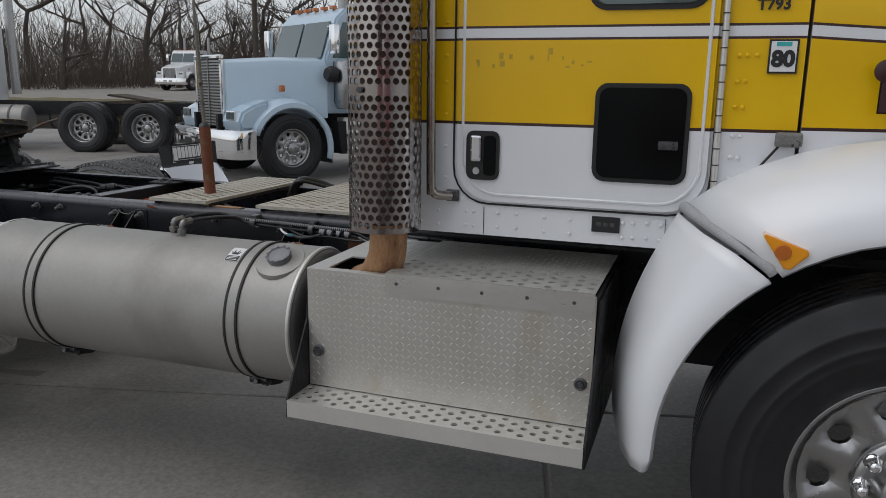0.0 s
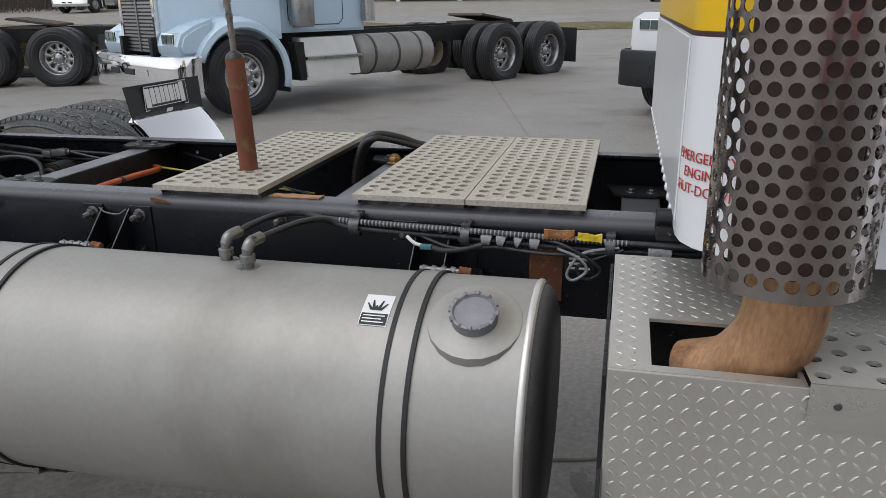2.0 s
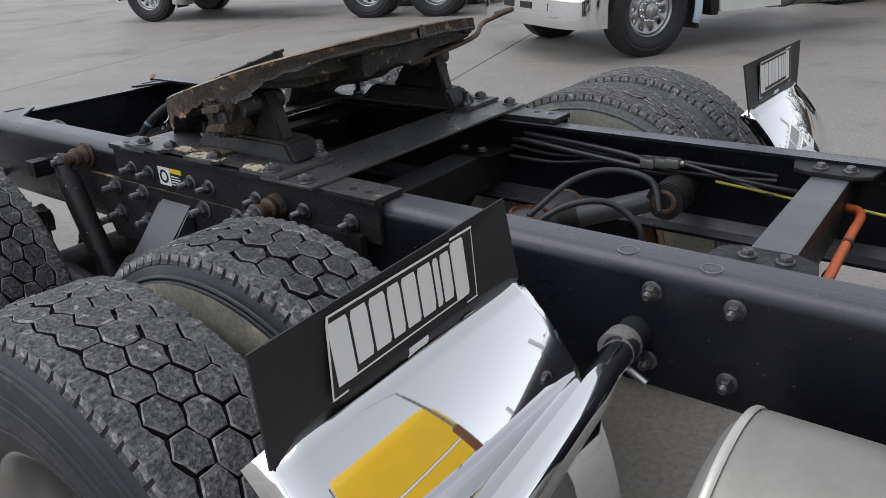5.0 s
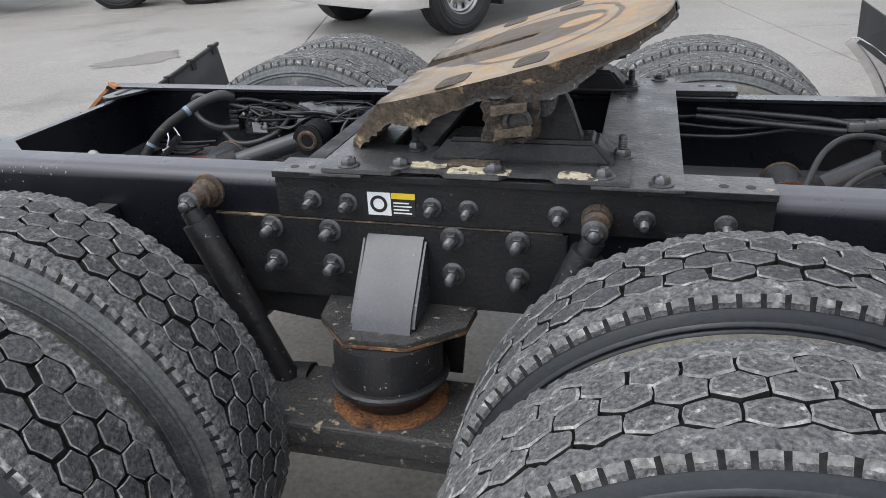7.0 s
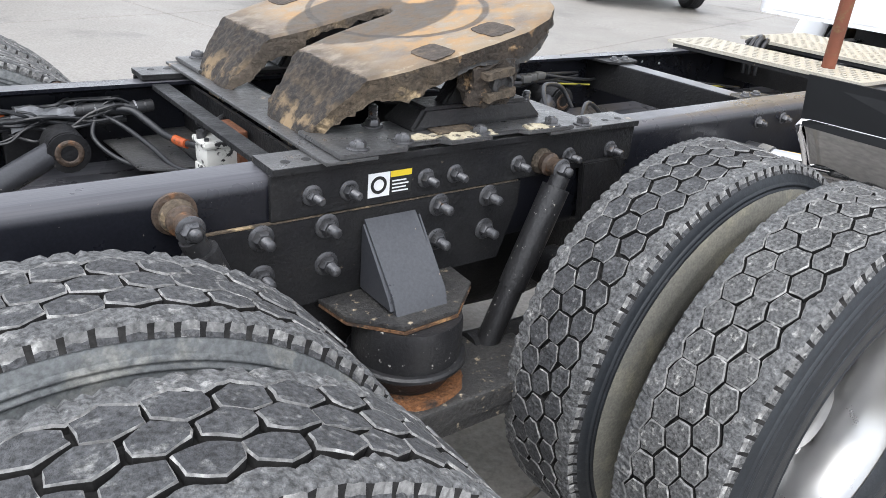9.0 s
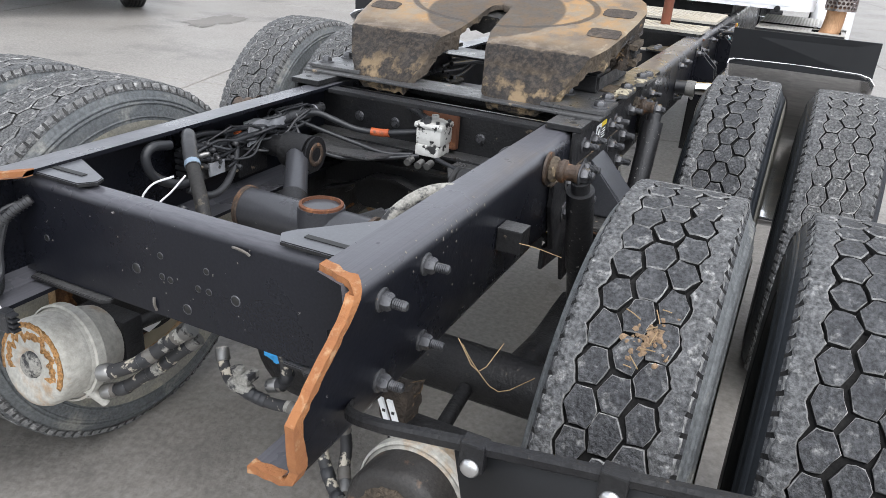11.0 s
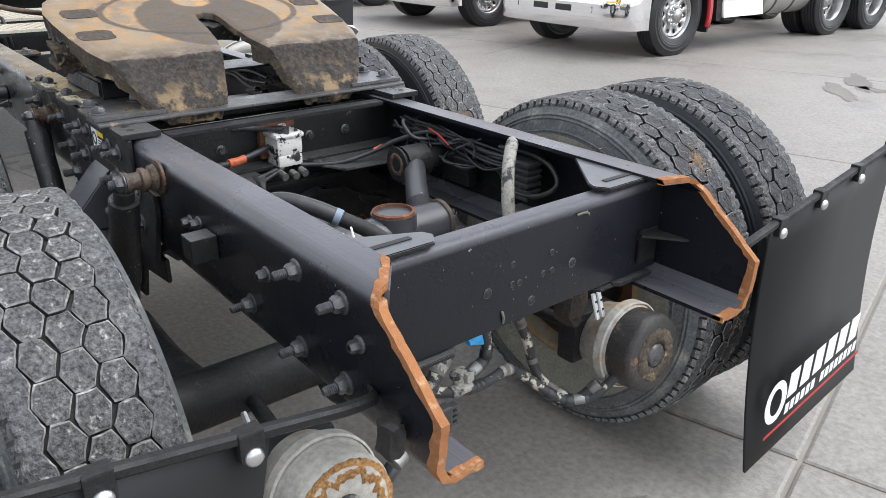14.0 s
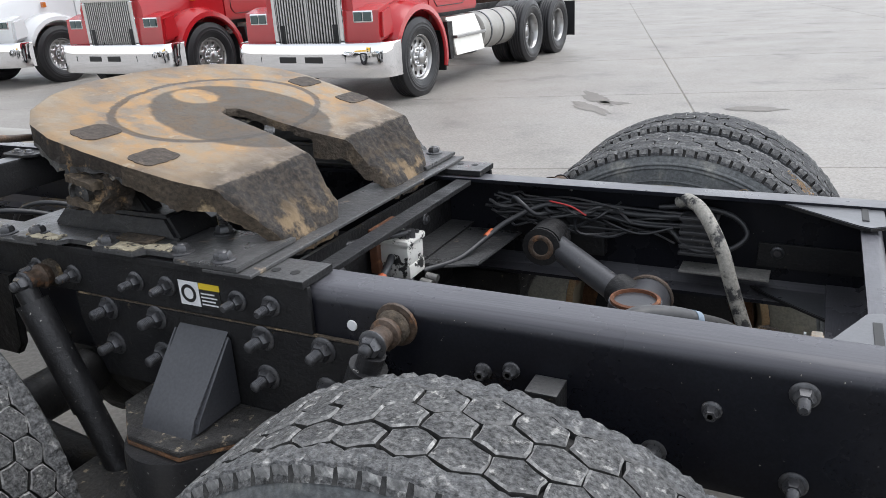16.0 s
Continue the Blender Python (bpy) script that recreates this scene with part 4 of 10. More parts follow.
        return 0.034 + 0.038 * math.exp(-((u + 0.0) / 0.09) ** 2) + 0.036 * min(max((-0.10 - u) / 0.2, 0.0), 1.0)

    bm = bmesh.new()
    lay = bm.verts.layers.float_vector.new("plate")

    def put(u, v, w, side, sway=0.0):
        """A vertex, swayed by caked dirt, that remembers its place on the plate."""
        n = Vector((rough(u * 3 + w, v * 3, 17, side), rough(v * 3, u * 3 + w, 17, side + 4), rough(w * 3, u * 3 + v, 19, side + 9))) * sway
        n += Vector((rough(u + w, v, 62, side), rough(v, u + w, 62, side + 4), rough(w, u + v, 62, side + 9))) * sway * 0.28
        p = bm.verts.new(on_plate(u + n.x, side * v + n.y, w + n.z))
        p[lay] = (u, side * v, w)
        return p
    nu, nv, nw = 92, 34, 7
    for side in (-1, 1):
        us = [0.262 - 0.78 * (i / nu) ** 1.12 for i in range(nu)] + [-0.518]
        T, L, W = [], [], []
        for i, u in enumerate(us):
            yo, yi = max(across(rim, u), 0.012), across(slot, u)
            vs = [yi + (yo - yi) * k / nv for k in range(nv + 1)]
            T.append([put(u, v, top_of(u, v, min(yo - v, v - yi if yi > 0 else 1, u + 0.519)), side) for v in vs])
            low = []
            for v in vs:
                t = min(max((yo - v) / 0.05, 0.0), 1.0) if u < 0.20 else min(max((0.262 - u) / 0.05, (yo - v) / 0.05, 0.0), 1.0) * (u < 0.20)
                body = 0.024 if u > -0.30 else deep(u)
                low.append(put(u, v * 0.985, top_of(u, v, 1) - (deep(u) * (1 - t) + body * t), side, 0.008))
            L.append(low)
            W.append([T[i][nv]] + [put(u - 0.004 * (u > 0.2), yo * (1 - 0.020 * j / nw), T[i][nv][lay].z - deep(u) * j / nw, side, 0.009 * (0.25 + 0.75 * j / nw)) for j in range(1, nw)] + [low[nv]])
        for i in range(nu):
            for k in range(nv):
                bm.faces.new((T[i][k], T[i + 1][k], T[i + 1][k + 1], T[i][k + 1])).smooth = True
                bm.faces.new((L[i][k], L[i][k + 1], L[i + 1][k + 1], L[i + 1][k])).material_index = 1
            for j in range(nw):
                f = bm.faces.new((W[i][j], W[i + 1][j], W[i + 1][j + 1], W[i][j + 1]))
                f.material_index = 2 if us[i] < -0.17 else (4 if j < 5 else 1)
            if across(slot, us[i + 1]) > 0:
                bm.faces.new((T[i][0], L[i][0], L[i + 1][0], T[i + 1][0])).material_index = 3
        for k in range(nv):
            bm.faces.new((T[-1][k], L[-1][k], L[-1][k + 1], T[-1][k + 1]))
            bm.faces.new((T[0][k], T[0][k + 1], L[0][k + 1], L[0][k])).material_index = 1
    plate = part("fifth_wheel_plate", bm, [M["fifth"], M["grime"], M["crust"], M["grease"], M["crust_dark"]], truck, "tilted rusty brown fifth wheel top plate with black grease", smooth=50)

    q = random.Random(9)
    for x, y in ((-0.022, 0.368), (-0.192, 0.372), (-0.030, -0.385), (-0.200, -0.385)):
        bm = bmesh.new()
        loop = []
        for k in range(28):
            t = 2 * math.pi * k / 28
            c, sn = math.cos(t), math.sin(t)
            f = (abs(c) ** 5 + abs(sn) ** 5) ** -0.2 * (1 + q.uniform(-0.04, 0.04))
            loop.append((x + 0.034 * c * f, y + 0.050 * sn * f))
        prism(bm, loop, 0.0, 0.0016, "z")
        bm.transform(R)
        part("wear_pad", bm, M["grease_flat"], plate, "dark worn pad")
    for side in (-1, 1):
        # pivot lug under the rim: a crusted block with two tabs and a pin
        bm = bmesh.new()
        lump(bm, [(0.135, side * 0.395, 1.100), (0.240, side * 0.395, 1.108), (0.240, side * 0.448, 1.108), (0.135, side * 0.448, 1.100), (0.130, side * 0.385, 1.190), (0.245, side * 0.385, 1.215), (0.245, side * 0.448, 1.200), (0.130, side * 0.448, 1.178)], (12, 8, 12), 0.020, 26.0, 6.0)
        boss = part("pivot_boss", bm, M["crust_dark"], plate, "crusted pivot boss", smooth=45)
        for x0, z0 in ((0.150, 1.165), (0.158, 1.118)):
            bm = bmesh.new()
            lump(bm, [(x0, side * 0.44, z0 - 0.008), (x0 + 0.075, side * 0.44, z0 + 0.006), (x0 + 0.075, side * 0.472, z0 + 0.006), (x0, side * 0.472, z0 - 0.008), (x0, side * 0.44, z0 + 0.008), (x0 + 0.075, side * 0.44, z0 + 0.024), (x0 + 0.075, side * 0.472, z0 + 0.024), (x0, side * 0.472, z0 + 0.008)], (7, 4, 2), 0.005, 40.0, 2.0)
            part("pivot_tab", bm, M["crust"], boss, smooth=45)
        bm = bmesh.new()
        lathe(bm, [(0.0, 0.030), (0.022, 0.030), (0.026, 0.022), (0.016, 0.018), (0.016, 0.0)], (0.205, side * 0.44, 1.146), (0, side, 0), 20)
        part("pin_end", bm, M["grime"], boss)
        # ribs of the casting under the skin
        for x, d in ((0.02, 0.075), (0.10, 0.060)):
            bm = bmesh.new()
            prism(bm, [(side * 0.05, -0.02), (side * 0.05, -d), (side * 0.25, -d), (side * 0.40, -0.05), (side * 0.41, -0.02)], x - 0.008, x + 0.008, "x", bev=0.003)
            bm.transform(R)
            part("rib", bm, M["grime"], plate)
    # locking jaws in the throat and pull handle
    bm = bmesh.new()
    lump(bm, [(-0.10, -0.10, -0.095), (0.13, -0.13, -0.085), (0.13, 0.13, -0.085), (-0.10, 0.10, -0.095), (-0.11, -0.11, -0.028), (0.16, -0.16, -0.026), (0.16, 0.16, -0.026), (-0.11, 0.11, -0.028)], (12, 12, 5), 0.016, 16.0, 4.0)
    bm.transform(R)
    part("jaw_housing", bm, M["grime"], plate, "black greasy locking jaw housing", smooth=45)
    bm = bmesh.new()
    hose(bm, [on_plate(0.10, 0.10, -0.09), on_plate(0.14, 0.38, -0.06), on_plate(0.10, 0.52, -0.02), on_plate(0.16, 0.62, 0.0), on_plate(0.10, 0.60, 0.0)], 0.008, 8)
    part("release_handle", bm, M["stud_rust"], plate, "dark rusty release handle")



def worn_plate():
    """Rusty bearing steel: a greased disc round the throat, worn grooves, orange scuffs, and ramps caked in dark grease."""
    m = bpy.data.materials.new("worn_rusty_top_plate")
    m.use_nodes = True
    nt = m.node_tree
    p = nt.nodes["Principled BSDF"]
    at = nt.nodes.new("ShaderNodeAttribute")
    at.attribute_name = "plate"

    def tex(scale, detail=5, rough=0.6):
        n = nt.nodes.new("ShaderNodeTexNoise")
        n.inputs["Scale"].default_value, n.inputs["Detail"].default_value, n.inputs["Roughness"].default_value = scale, detail, rough
        nt.links.new(at.outputs["Vector"], n.inputs["Vector"])
        return n.outputs["Fac"]

    def calc(op, a, b=None, c=None):
        n = nt.nodes.new("ShaderNodeMath")
        n.operation = op
        for k, v in enumerate((a, b, c)):
            if v is not None:
                if isinstance(v, (int, float)):
                    n.inputs[k].default_value = v
                else:
                    nt.links.new(v, n.inputs[k])
        return n.outputs[0]

    def ramp(v, low, high, to0=0.0, to1=1.0):
        r = nt.nodes.new("ShaderNodeMapRange")
        r.interpolation_type = "SMOOTHSTEP"
        for k, x in (("From Min", low), ("From Max", high), ("To Min", to0), ("To Max", to1)):
            r.inputs[k].default_value = x
        nt.links.new(v, r.inputs["Value"])
        return r.outputs[0]

    def mix(f, a, b):
        x = nt.nodes.new("ShaderNodeMix")
        x.data_type = "RGBA"
        nt.links.new(f, x.inputs["Factor"])
        for k, v in (("A", a), ("B", b)):
            if isinstance(v, tuple):
                x.inputs[k].default_value = (*v, 1)
            else:
                nt.links.new(v, x.inputs[k])
        return x.outputs["Result"]
    sep = nt.nodes.new("ShaderNodeSeparateXYZ")
    nt.links.new(at.outputs["Vector"], sep.inputs[0])
    big, mid, fine = tex(5, 4), tex(17, 6), tex(70, 6, 0.7)
    u = calc("MULTIPLY_ADD", mid, 0.024, calc("SUBTRACT", sep.outputs[0], 0.012))
    v = calc("MULTIPLY_ADD", mid, 0.018, calc("SUBTRACT", sep.outputs[1], 0.009))

    def ellipse(cx, rx, ry):
        a, b = calc("DIVIDE", calc("SUBTRACT", u, cx), rx), calc("DIVIDE", v, ry)
        return calc("SQRT", calc("ADD", calc("MULTIPLY", a, a), calc("MULTIPLY", b, b)))
    disc = ramp(ellipse(-0.120, 0.225, 0.228), 1.02, 0.96)
    spot = ramp(ellipse(0.040, 0.055, 0.060), 1.12, 0.88)
    ring = ellipse(-0.055, 0.190, 0.315)
    groove = ramp(calc("ABSOLUTE", calc("SUBTRACT", ring, 1.0)), 0.050, 0.020)
    outer = ramp(ring, 1.75, 0.95)
    col = mix(ramp(big, 0.36, 0.62), (0.275, 0.215, 0.145), (0.165, 0.125, 0.088))
    col = mix(calc("MULTIPLY", ramp(mid, 0.40, 0.62), calc("MULTIPLY_ADD", outer, 0.75, 0.20)), col, (0.40, 0.235, 0.095))
    col = mix(ramp(fine, 0.58, 0.74, 0.0, 0.65), col, (0.09, 0.068, 0.052))
    col = mix(ramp(tex(33, 4), 0.60, 0.70, 0.0, 0.7), col, (0.37, 0.315, 0.235))
    col = mix(calc("MULTIPLY", groove, 0.85), col, (0.055, 0.042, 0.032))
    dark = calc("MULTIPLY", disc, calc("SUBTRACT", 1.0, spot))
    col = mix(calc("MULTIPLY", dark, ramp(fine, 0.25, 0.55, 1.0, 0.82)), col, (0.052, 0.044, 0.037))
    # the ramps: cracked dark grease, worn through to tan metal towards the tips
    edge = calc("MULTIPLY_ADD", tex(46, 3), 0.022, calc("SUBTRACT", sep.outputs[0], 0.011))
    caked = ramp(edge, -0.368, -0.378)
    tip = ramp(edge, -0.41, -0.52)
    grease = mix(ramp(fine, 0.40, 0.66), (0.015, 0.013, 0.012), (0.058, 0.045, 0.034))
    grease = mix(calc("MULTIPLY", tip, ramp(mid, 0.46, 0.60)), grease, (0.25, 0.18, 0.105))
    creep = calc("MULTIPLY", ramp(edge, -0.27, -0.37), ramp(mid, 0.34, 0.58))
    col = mix(calc("MULTIPLY", creep, 0.8), col, (0.070, 0.056, 0.044))
    col = mix(caked, col, grease)
    nt.links.new(col, p.inputs["Base Color"])
    rg = calc("MULTIPLY_ADD", calc("MAXIMUM", caked, calc("MULTIPLY", disc, 0.5)), 0.38, ramp(mid, 0.3, 0.7, 0.36, 0.56))
    nt.links.new(rg, p.inputs["Roughness"])
    nt.links.new(calc("MULTIPLY", calc("SUBTRACT", 1.0, calc("MAXIMUM", caked, disc)), 0.3), p.inputs["Metallic"])
    b = nt.nodes.new("ShaderNodeBump")
    b.inputs["Strength"].default_value, b.inputs["Distance"].default_value = 0.6, 0.006
    nt.links.new(calc("SUBTRACT", calc("MULTIPLY_ADD", calc("MULTIPLY", fine, caked), 1.2, calc("MULTIPLY", fine, 0.30)), calc("MULTIPLY", groove, 0.5)), b.inputs["Height"])
    nt.links.new(b.outputs[0], p.inputs["Normal"])
    return m


M["fifth"] = worn_plate()
fifth_wheel()


# ---- suspension ----
def suspension(s):
    bm = bmesh.new()
    ya, yb = sorted((s * (RW + 0.001), s * (RW + 0.013)))
    prism(bm, [(-0.50, 0.900), (0.31, 0.900), (0.31, 0.84), (0.26, 0.700), (-0.44, 0.700), (-0.50, 0.84)], ya, yb, "y", bev=0.002)
    hang = part("hanger_plate", bm, M["black"], truck, "black suspension hanger plate with large nuts")
    nuts_on("nut", s, [(x, z) for x in (-0.374, -0.229, 0.059, 0.205) for z in (0.877, 0.790)], RW + 0.013, 0.0185, 0.032, "bolt", hang)
    # infill plate added so no bright ground shows behind the spring
    bm = bmesh.new()
    prism(bm, [(-0.44, 0.70), (0.085, 0.70), (0.065, 0.505), (-0.205, 0.505), (-0.245, 0.615), (-0.44, 0.635)], *sorted((s * (RW - 0.02), s * (RW - 0.008))), "y", bev=0.002)
    part("dark_infill", bm, M["black"], hang, "added black infill plate behind the air spring")
    bm = bmesh.new()
    box(bm, -0.52, 0.30, *sorted((s * (RW + 0.002), s * (RW + 0.0125))), 0.9005, 0.9035)
    part("dirt_seam", bm, M["crust"], hang, "line of dried dirt on the plate edge")
    # sloping box bracket
    bm = bmesh.new()
    x0, x1 = -0.146, 0.002
    a = [(RW + 0.010, 0.878), (RW + 0.022, 0.868), (0.580, 0.742), (0.598, 0.708), (RW + 0.012, 0.708)]
    prism(bm, [(s * y, z) for y, z in a], x0, x1, "x", bev=0.008)
    part("air_spring_bracket", bm, M["bracket_paint"], truck, "dark grey sloping air spring bracket with chipped paint", smooth=40)
    bm = bmesh.new()
    o = [(-0.246, 0.452), (-0.232, 0.548), (-0.145, 0.640), (-0.002, 0.632), (0.106, 0.540), (0.112, 0.452)]
    prism(bm, [(x, s * y) for x, y in o], 0.697, 0.708, "z", bev=0.0015)
    pl = part("spring_plate", bm, M["grime"], truck, "dirty eight-sided spring plate with rusty edge")
    bm = bmesh.new()
    prism(bm, [(x, s * y * 1.004) for x, y in o], 0.690, 0.6965, "z")
    part("plate_edge", bm, M["flaked_rust"], pl, "rust-flaked lower edge")
    bm = bmesh.new()
    c = (-0.075, s * 0.550, 0.528)
    lathe(bm, [(0, 0.0), (0.0, 0.100), (0.02, 0.110), (0.034, 0.118), (0.042, 0.126), (0.046, 0.122), (0.047, 0.132), (0.052, 0.137), (0.059, 0.137), (0.064, 0.132), (0.065, 0.123), (0.10, 0.124), (0.14, 0.123), (0.160, 0.119), (0.161, 0)], c, (0, 0, 1), 40)
    part("air_spring", bm, M["speckled"], truck, "scuffed black rubber air spring", smooth=35)
    bm = bmesh.new()
    q = random.Random(31)
    low, top, mid = [], [], bm.verts.new((c[0], c[1], 0.529))
    for k in range(48):
        t = 2 * math.pi * k / 48
        rr = 0.136 + 0.005 * noise.noise((math.cos(t) * 3, math.sin(t) * 3, s)) + q.uniform(-0.0012, 0.0012)
        low.append(bm.verts.new((c[0] + rr * math.cos(t), c[1] + rr * math.sin(t), 0.5125)))
        top.append(bm.verts.new((c[0] + (rr - 0.004) * math.cos(t), c[1] + (rr - 0.004) * math.sin(t), 0.5225 + q.uniform(-0.001, 0.0015))))
    for k in range(48):
        j = (k + 1) % 48
        bm.faces.new((low[k], low[j], top[j], top[k]))
        bm.faces.new((top[k], top[j], mid))
    part("spring_seat", bm, M["rust_crumb"], truck, "crumbling rusty round spring seat", smooth=45)
    bm = bmesh.new()
    y0, y1 = sorted((s * 0.47, s * 0.70))
    box(bm, -0.42, 0.28, y0, y1, 0.455, 0.513, bev=0.008)
    box(bm, -0.40, 0.26, y0 + 0.012, y1 - 0.012, 0.418, 0.454, bev=0.006)
    box(bm, -0.095, -0.05, s * 0.60 - 0.02, s * 0.60 + 0.02, 0.365, 0.418, bev=0.006)
    beam = part("equalizer_beam", bm, M["grime"], truck, "greasy black equalizer beam")
    for x0, x1, xt, zt in ((-0.532, -0.36, -0.534, 0.953), (0.368, 0.20, 0.369, 0.944)):
        bm = bmesh.new()
        y = s * 0.525
        lathe(bm, [(0.0, 0.042), (0.006, 0.041), (0.008, 0.027), (0.03, 0.024), (0.036, 0.029), (0.046, 0.029), (0.05, 0.021), (0.07, 0.020), (0.074, 0.024), (0.082, 0.024), (0.085, 0.0)], (xt, s * (RW + 0.001), zt), (0, s, 0), 20)
        sh = part("shock_stud", bm, M["stud_rust"], truck, "greasy stepped upper shock stud")
        bm = bmesh.new()
        lathe(bm, [(0.009, 0.028), (0.012, 0.033), (0.022, 0.032), (0.028, 0.025)], (xt, s * (RW + 0.001), zt), (0, s, 0), 18)
        part("rust_ring", bm, M["crust"], sh, "crusted dirt ring")
        bm = bmesh.new()
        hexhead(bm, (xt, s * (RW + 0.085), zt), (0, s, 0), 0.018, 0.018, True, 0.016)
        part("nut", bm, M["bolt"], sh)
        bm = bmesh.new()
        top, bot = Vector((xt, y, zt - 0.015)), Vector((x1 - 0.02 * (1 if x1 > 0 else -1), y, 0.47))
        d = (bot - top).normalized()
        rod(bm, top, top + d * 0.05, 0.024, 12)
        rod(bm, top + d * 0.03, top + d * 0.30, 0.035, 18)
        rod(bm, top + d * 0.26, bot, 0.031, 18)
        rod(bm, bot + Vector((0, -0.04, 0)), bot + Vector((0, 0.04, 0)), 0.03, 14)
        part("shock_absorber", bm, M["speckled"], truck, "oily black shock absorber with pale specks")
    # trailing arms under the tyre gap
    for x0, x1 in ((-0.77, -0.30), (0.60, 0.15)):
        bm = bmesh.new()
        hose(bm, [(x0, s * 0.50, 0.50), ((x0 + x1) / 2, s * 0.50, 0.47), (x1, s * 0.50, 0.48)], 0.05, 10)
        part("trailing_arm", bm, M["black"], truck)


for s in (-1, 1):
    suspension(s)

AXLES = (-0.807, 0.665)
TYRE_R = 0.525     # of the tyre as modelled, before it is scaled to the wheel
DRIVE = 1.023       # drive wheels are a little larger
HUB_Z = GZ + 0.532


def axle(x):
    bm = bmesh.new()
    rod(bm, (x, -0.80, HUB_Z), (x, 0.80, HUB_Z), 0.068, 20)
    lathe(bm, [(-0.17, 0.0), (-0.165, 0.06), (-0.13, 0.13), (-0.06, 0.185), (0.0, 0.20), (0.06, 0.185), (0.13, 0.13), (0.165, 0.06), (0.17, 0)], (x - 0.0, 0.02, HUB_Z - 0.02), (1, 0, 0), 28)
    ob = part("drive_axle", bm, M["black"], truck, "greasy black drive axle with differential bowl", smooth=50)
    bm = bmesh.new()
    rod(bm, (x + 0.15, 0.02, HUB_Z + 0.02), (x + 0.33, 0.02, HUB_Z + 0.05), 0.07, 16, 0.05)
    part("pinion_nose", bm, M["black"], ob)
    return ob


rear_axle, front_axle = axle(AXLES[0]), axle(AXLES[1])
# unseen differential housing added to cover lit ground between the rails
bm = bmesh.new()
lathe(bm, [(0.0, 0.0), (0.0, 0.07), (0.04, 0.085), (0.10, 0.10), (0.14, 0.17), (0.20, 0.215), (0.45, 0.235), (0.62, 0.22), (0.72, 0.16), (0.80, 0.10), (0.86, 0.08), (0.86, 0.0)], (0.22, -0.02, 0.530), (1, 0, 0.03), 30)
part("gap_carrier", bm, M["black"], front_axle, "added greasy black differential housing with through shaft, closing off the ground", smooth=45)


def torque_rods(x, back):
    """The V of two tubes from the axle top to the rails, with a bare bush at its point."""
    bm = bmesh.new()
    rod(bm, (x, 0, 0.775), (x, 0, 0.858), 0.064, 24, 0.056)
    rod(bm, (x, -0.150, 0.803), (x, 0.225, 0.803), 0.052, 22)
    hub = part("torque_rod_hub", bm, M["rail_mid"], truck, "black torque rod hub over the axle", smooth=50)
    bm = bmesh.new()
    lathe(bm, [(0.0, 0.053), (0.007, 0.053), (0.009, 0.046), (-0.02, 0.043), (-0.035, 0.042), (-0.035, 0)], (x, 0, 0.857), (0, 0, 1), 28)
    part("bush_ring", bm, M["rust"], hub, "bare rusty bush ring")
    for s in (-1, 1):
        bm = bmesh.new()
        lathe(bm, [(-0.012, 0.0535), (-0.010, 0.057), (0.0, 0.057), (0.002, 0.050), (0.0005, 0.0)], (x, 0.225 if s > 0 else -0.150, 0.803), (0, s, 0), 24)
        part("end_ring", bm, M["stud_rust"], hub, "thin rusty end ring")
        a, b = Vector((x + 0.02, s * 0.095, 0.806)), Vector((x + 0.285, s * 0.275, 0.872))
        bm = bmesh.new()
        rod(bm, a, b, 0.031, 18)
        arm = part("torque_rod", bm, M["rail_mid"], truck, "black tubular V torque rod")
        for p, q, r in ((a + Vector((-0.02, s * -0.01, 0)), a + Vector((0.05, s * 0.04, 0.015)), 0.040), (b + Vector((0.0, s * -0.045, 0)), b + Vector((0.0, s * 0.035, 0.0)), 0.049)):
            bm = bmesh.new()
            rod(bm, p, q, r, 20)
            part("end_bush", bm, M["black"], arm)
        bm = bmesh.new()
        lathe(bm, [(0.0, 0.0), (0.0, 0.040), (0.006, 0.046), (0.010, 0.050), (0.016, 0.050), (0.018, 0.0)], b + Vector((0, s * -0.045, 0)), (0, -s, 0), 20)
        part("end_cap", bm, M["black"], arm)
        bm = bmesh.new()
        lathe(bm, [(0.0180, 0.020), (0.0200, 0.022), (0.0200, 0.032), (0.0180, 0.034)], b + Vector((0, s * -0.045, 0)), (0, -s, 0), 20)
        part("bush_ring", bm, M["stud_rust"], arm, "dark rusty bush ring")
        bm = bmesh.new()
        rod(bm, b + Vector((0.0, s * 0.035, 0)), b + Vector((0.0, s * 0.11, 0.0)), 0.030, 20)
        part("end_clamp", bm, M["black"], arm)


torque_rods(-0.864, 1)
torque_rods(0.83, 1)

for x, y in ((1.275, -0.40), (1.43, -0.405)):
    bm = bmesh.new()
    lathe(bm, [(0.0003, 0.017), (0.0012, 0.0175), (0.0012, 0.0195), (0.0003, 0.020)], (x, y, RT), (0, 0, 1), 24)
    part("chalk_ring", bm, M["hose_grey"], rails[-1], "faint pale ring on the rail top")
bm = bmesh.new()
lump(bm, [(2.325, -0.388, 1.0005), (2.47, -0.388, 1.0005), (2.47, -0.352, 1.0005), (2.325, -0.352, 1.0005), (2.325, -0.388, 1.004), (2.47, -0.388, 1.004), (2.47, -0.352, 1.004), (2.325, -0.352, 1.004)], (10, 4, 1), 0.003, 40.0, 4.0)
part("rust_strip", bm, M["copper"], rails[-1], "rusty wooden packing strip on the rail")
bm = bmesh.new()
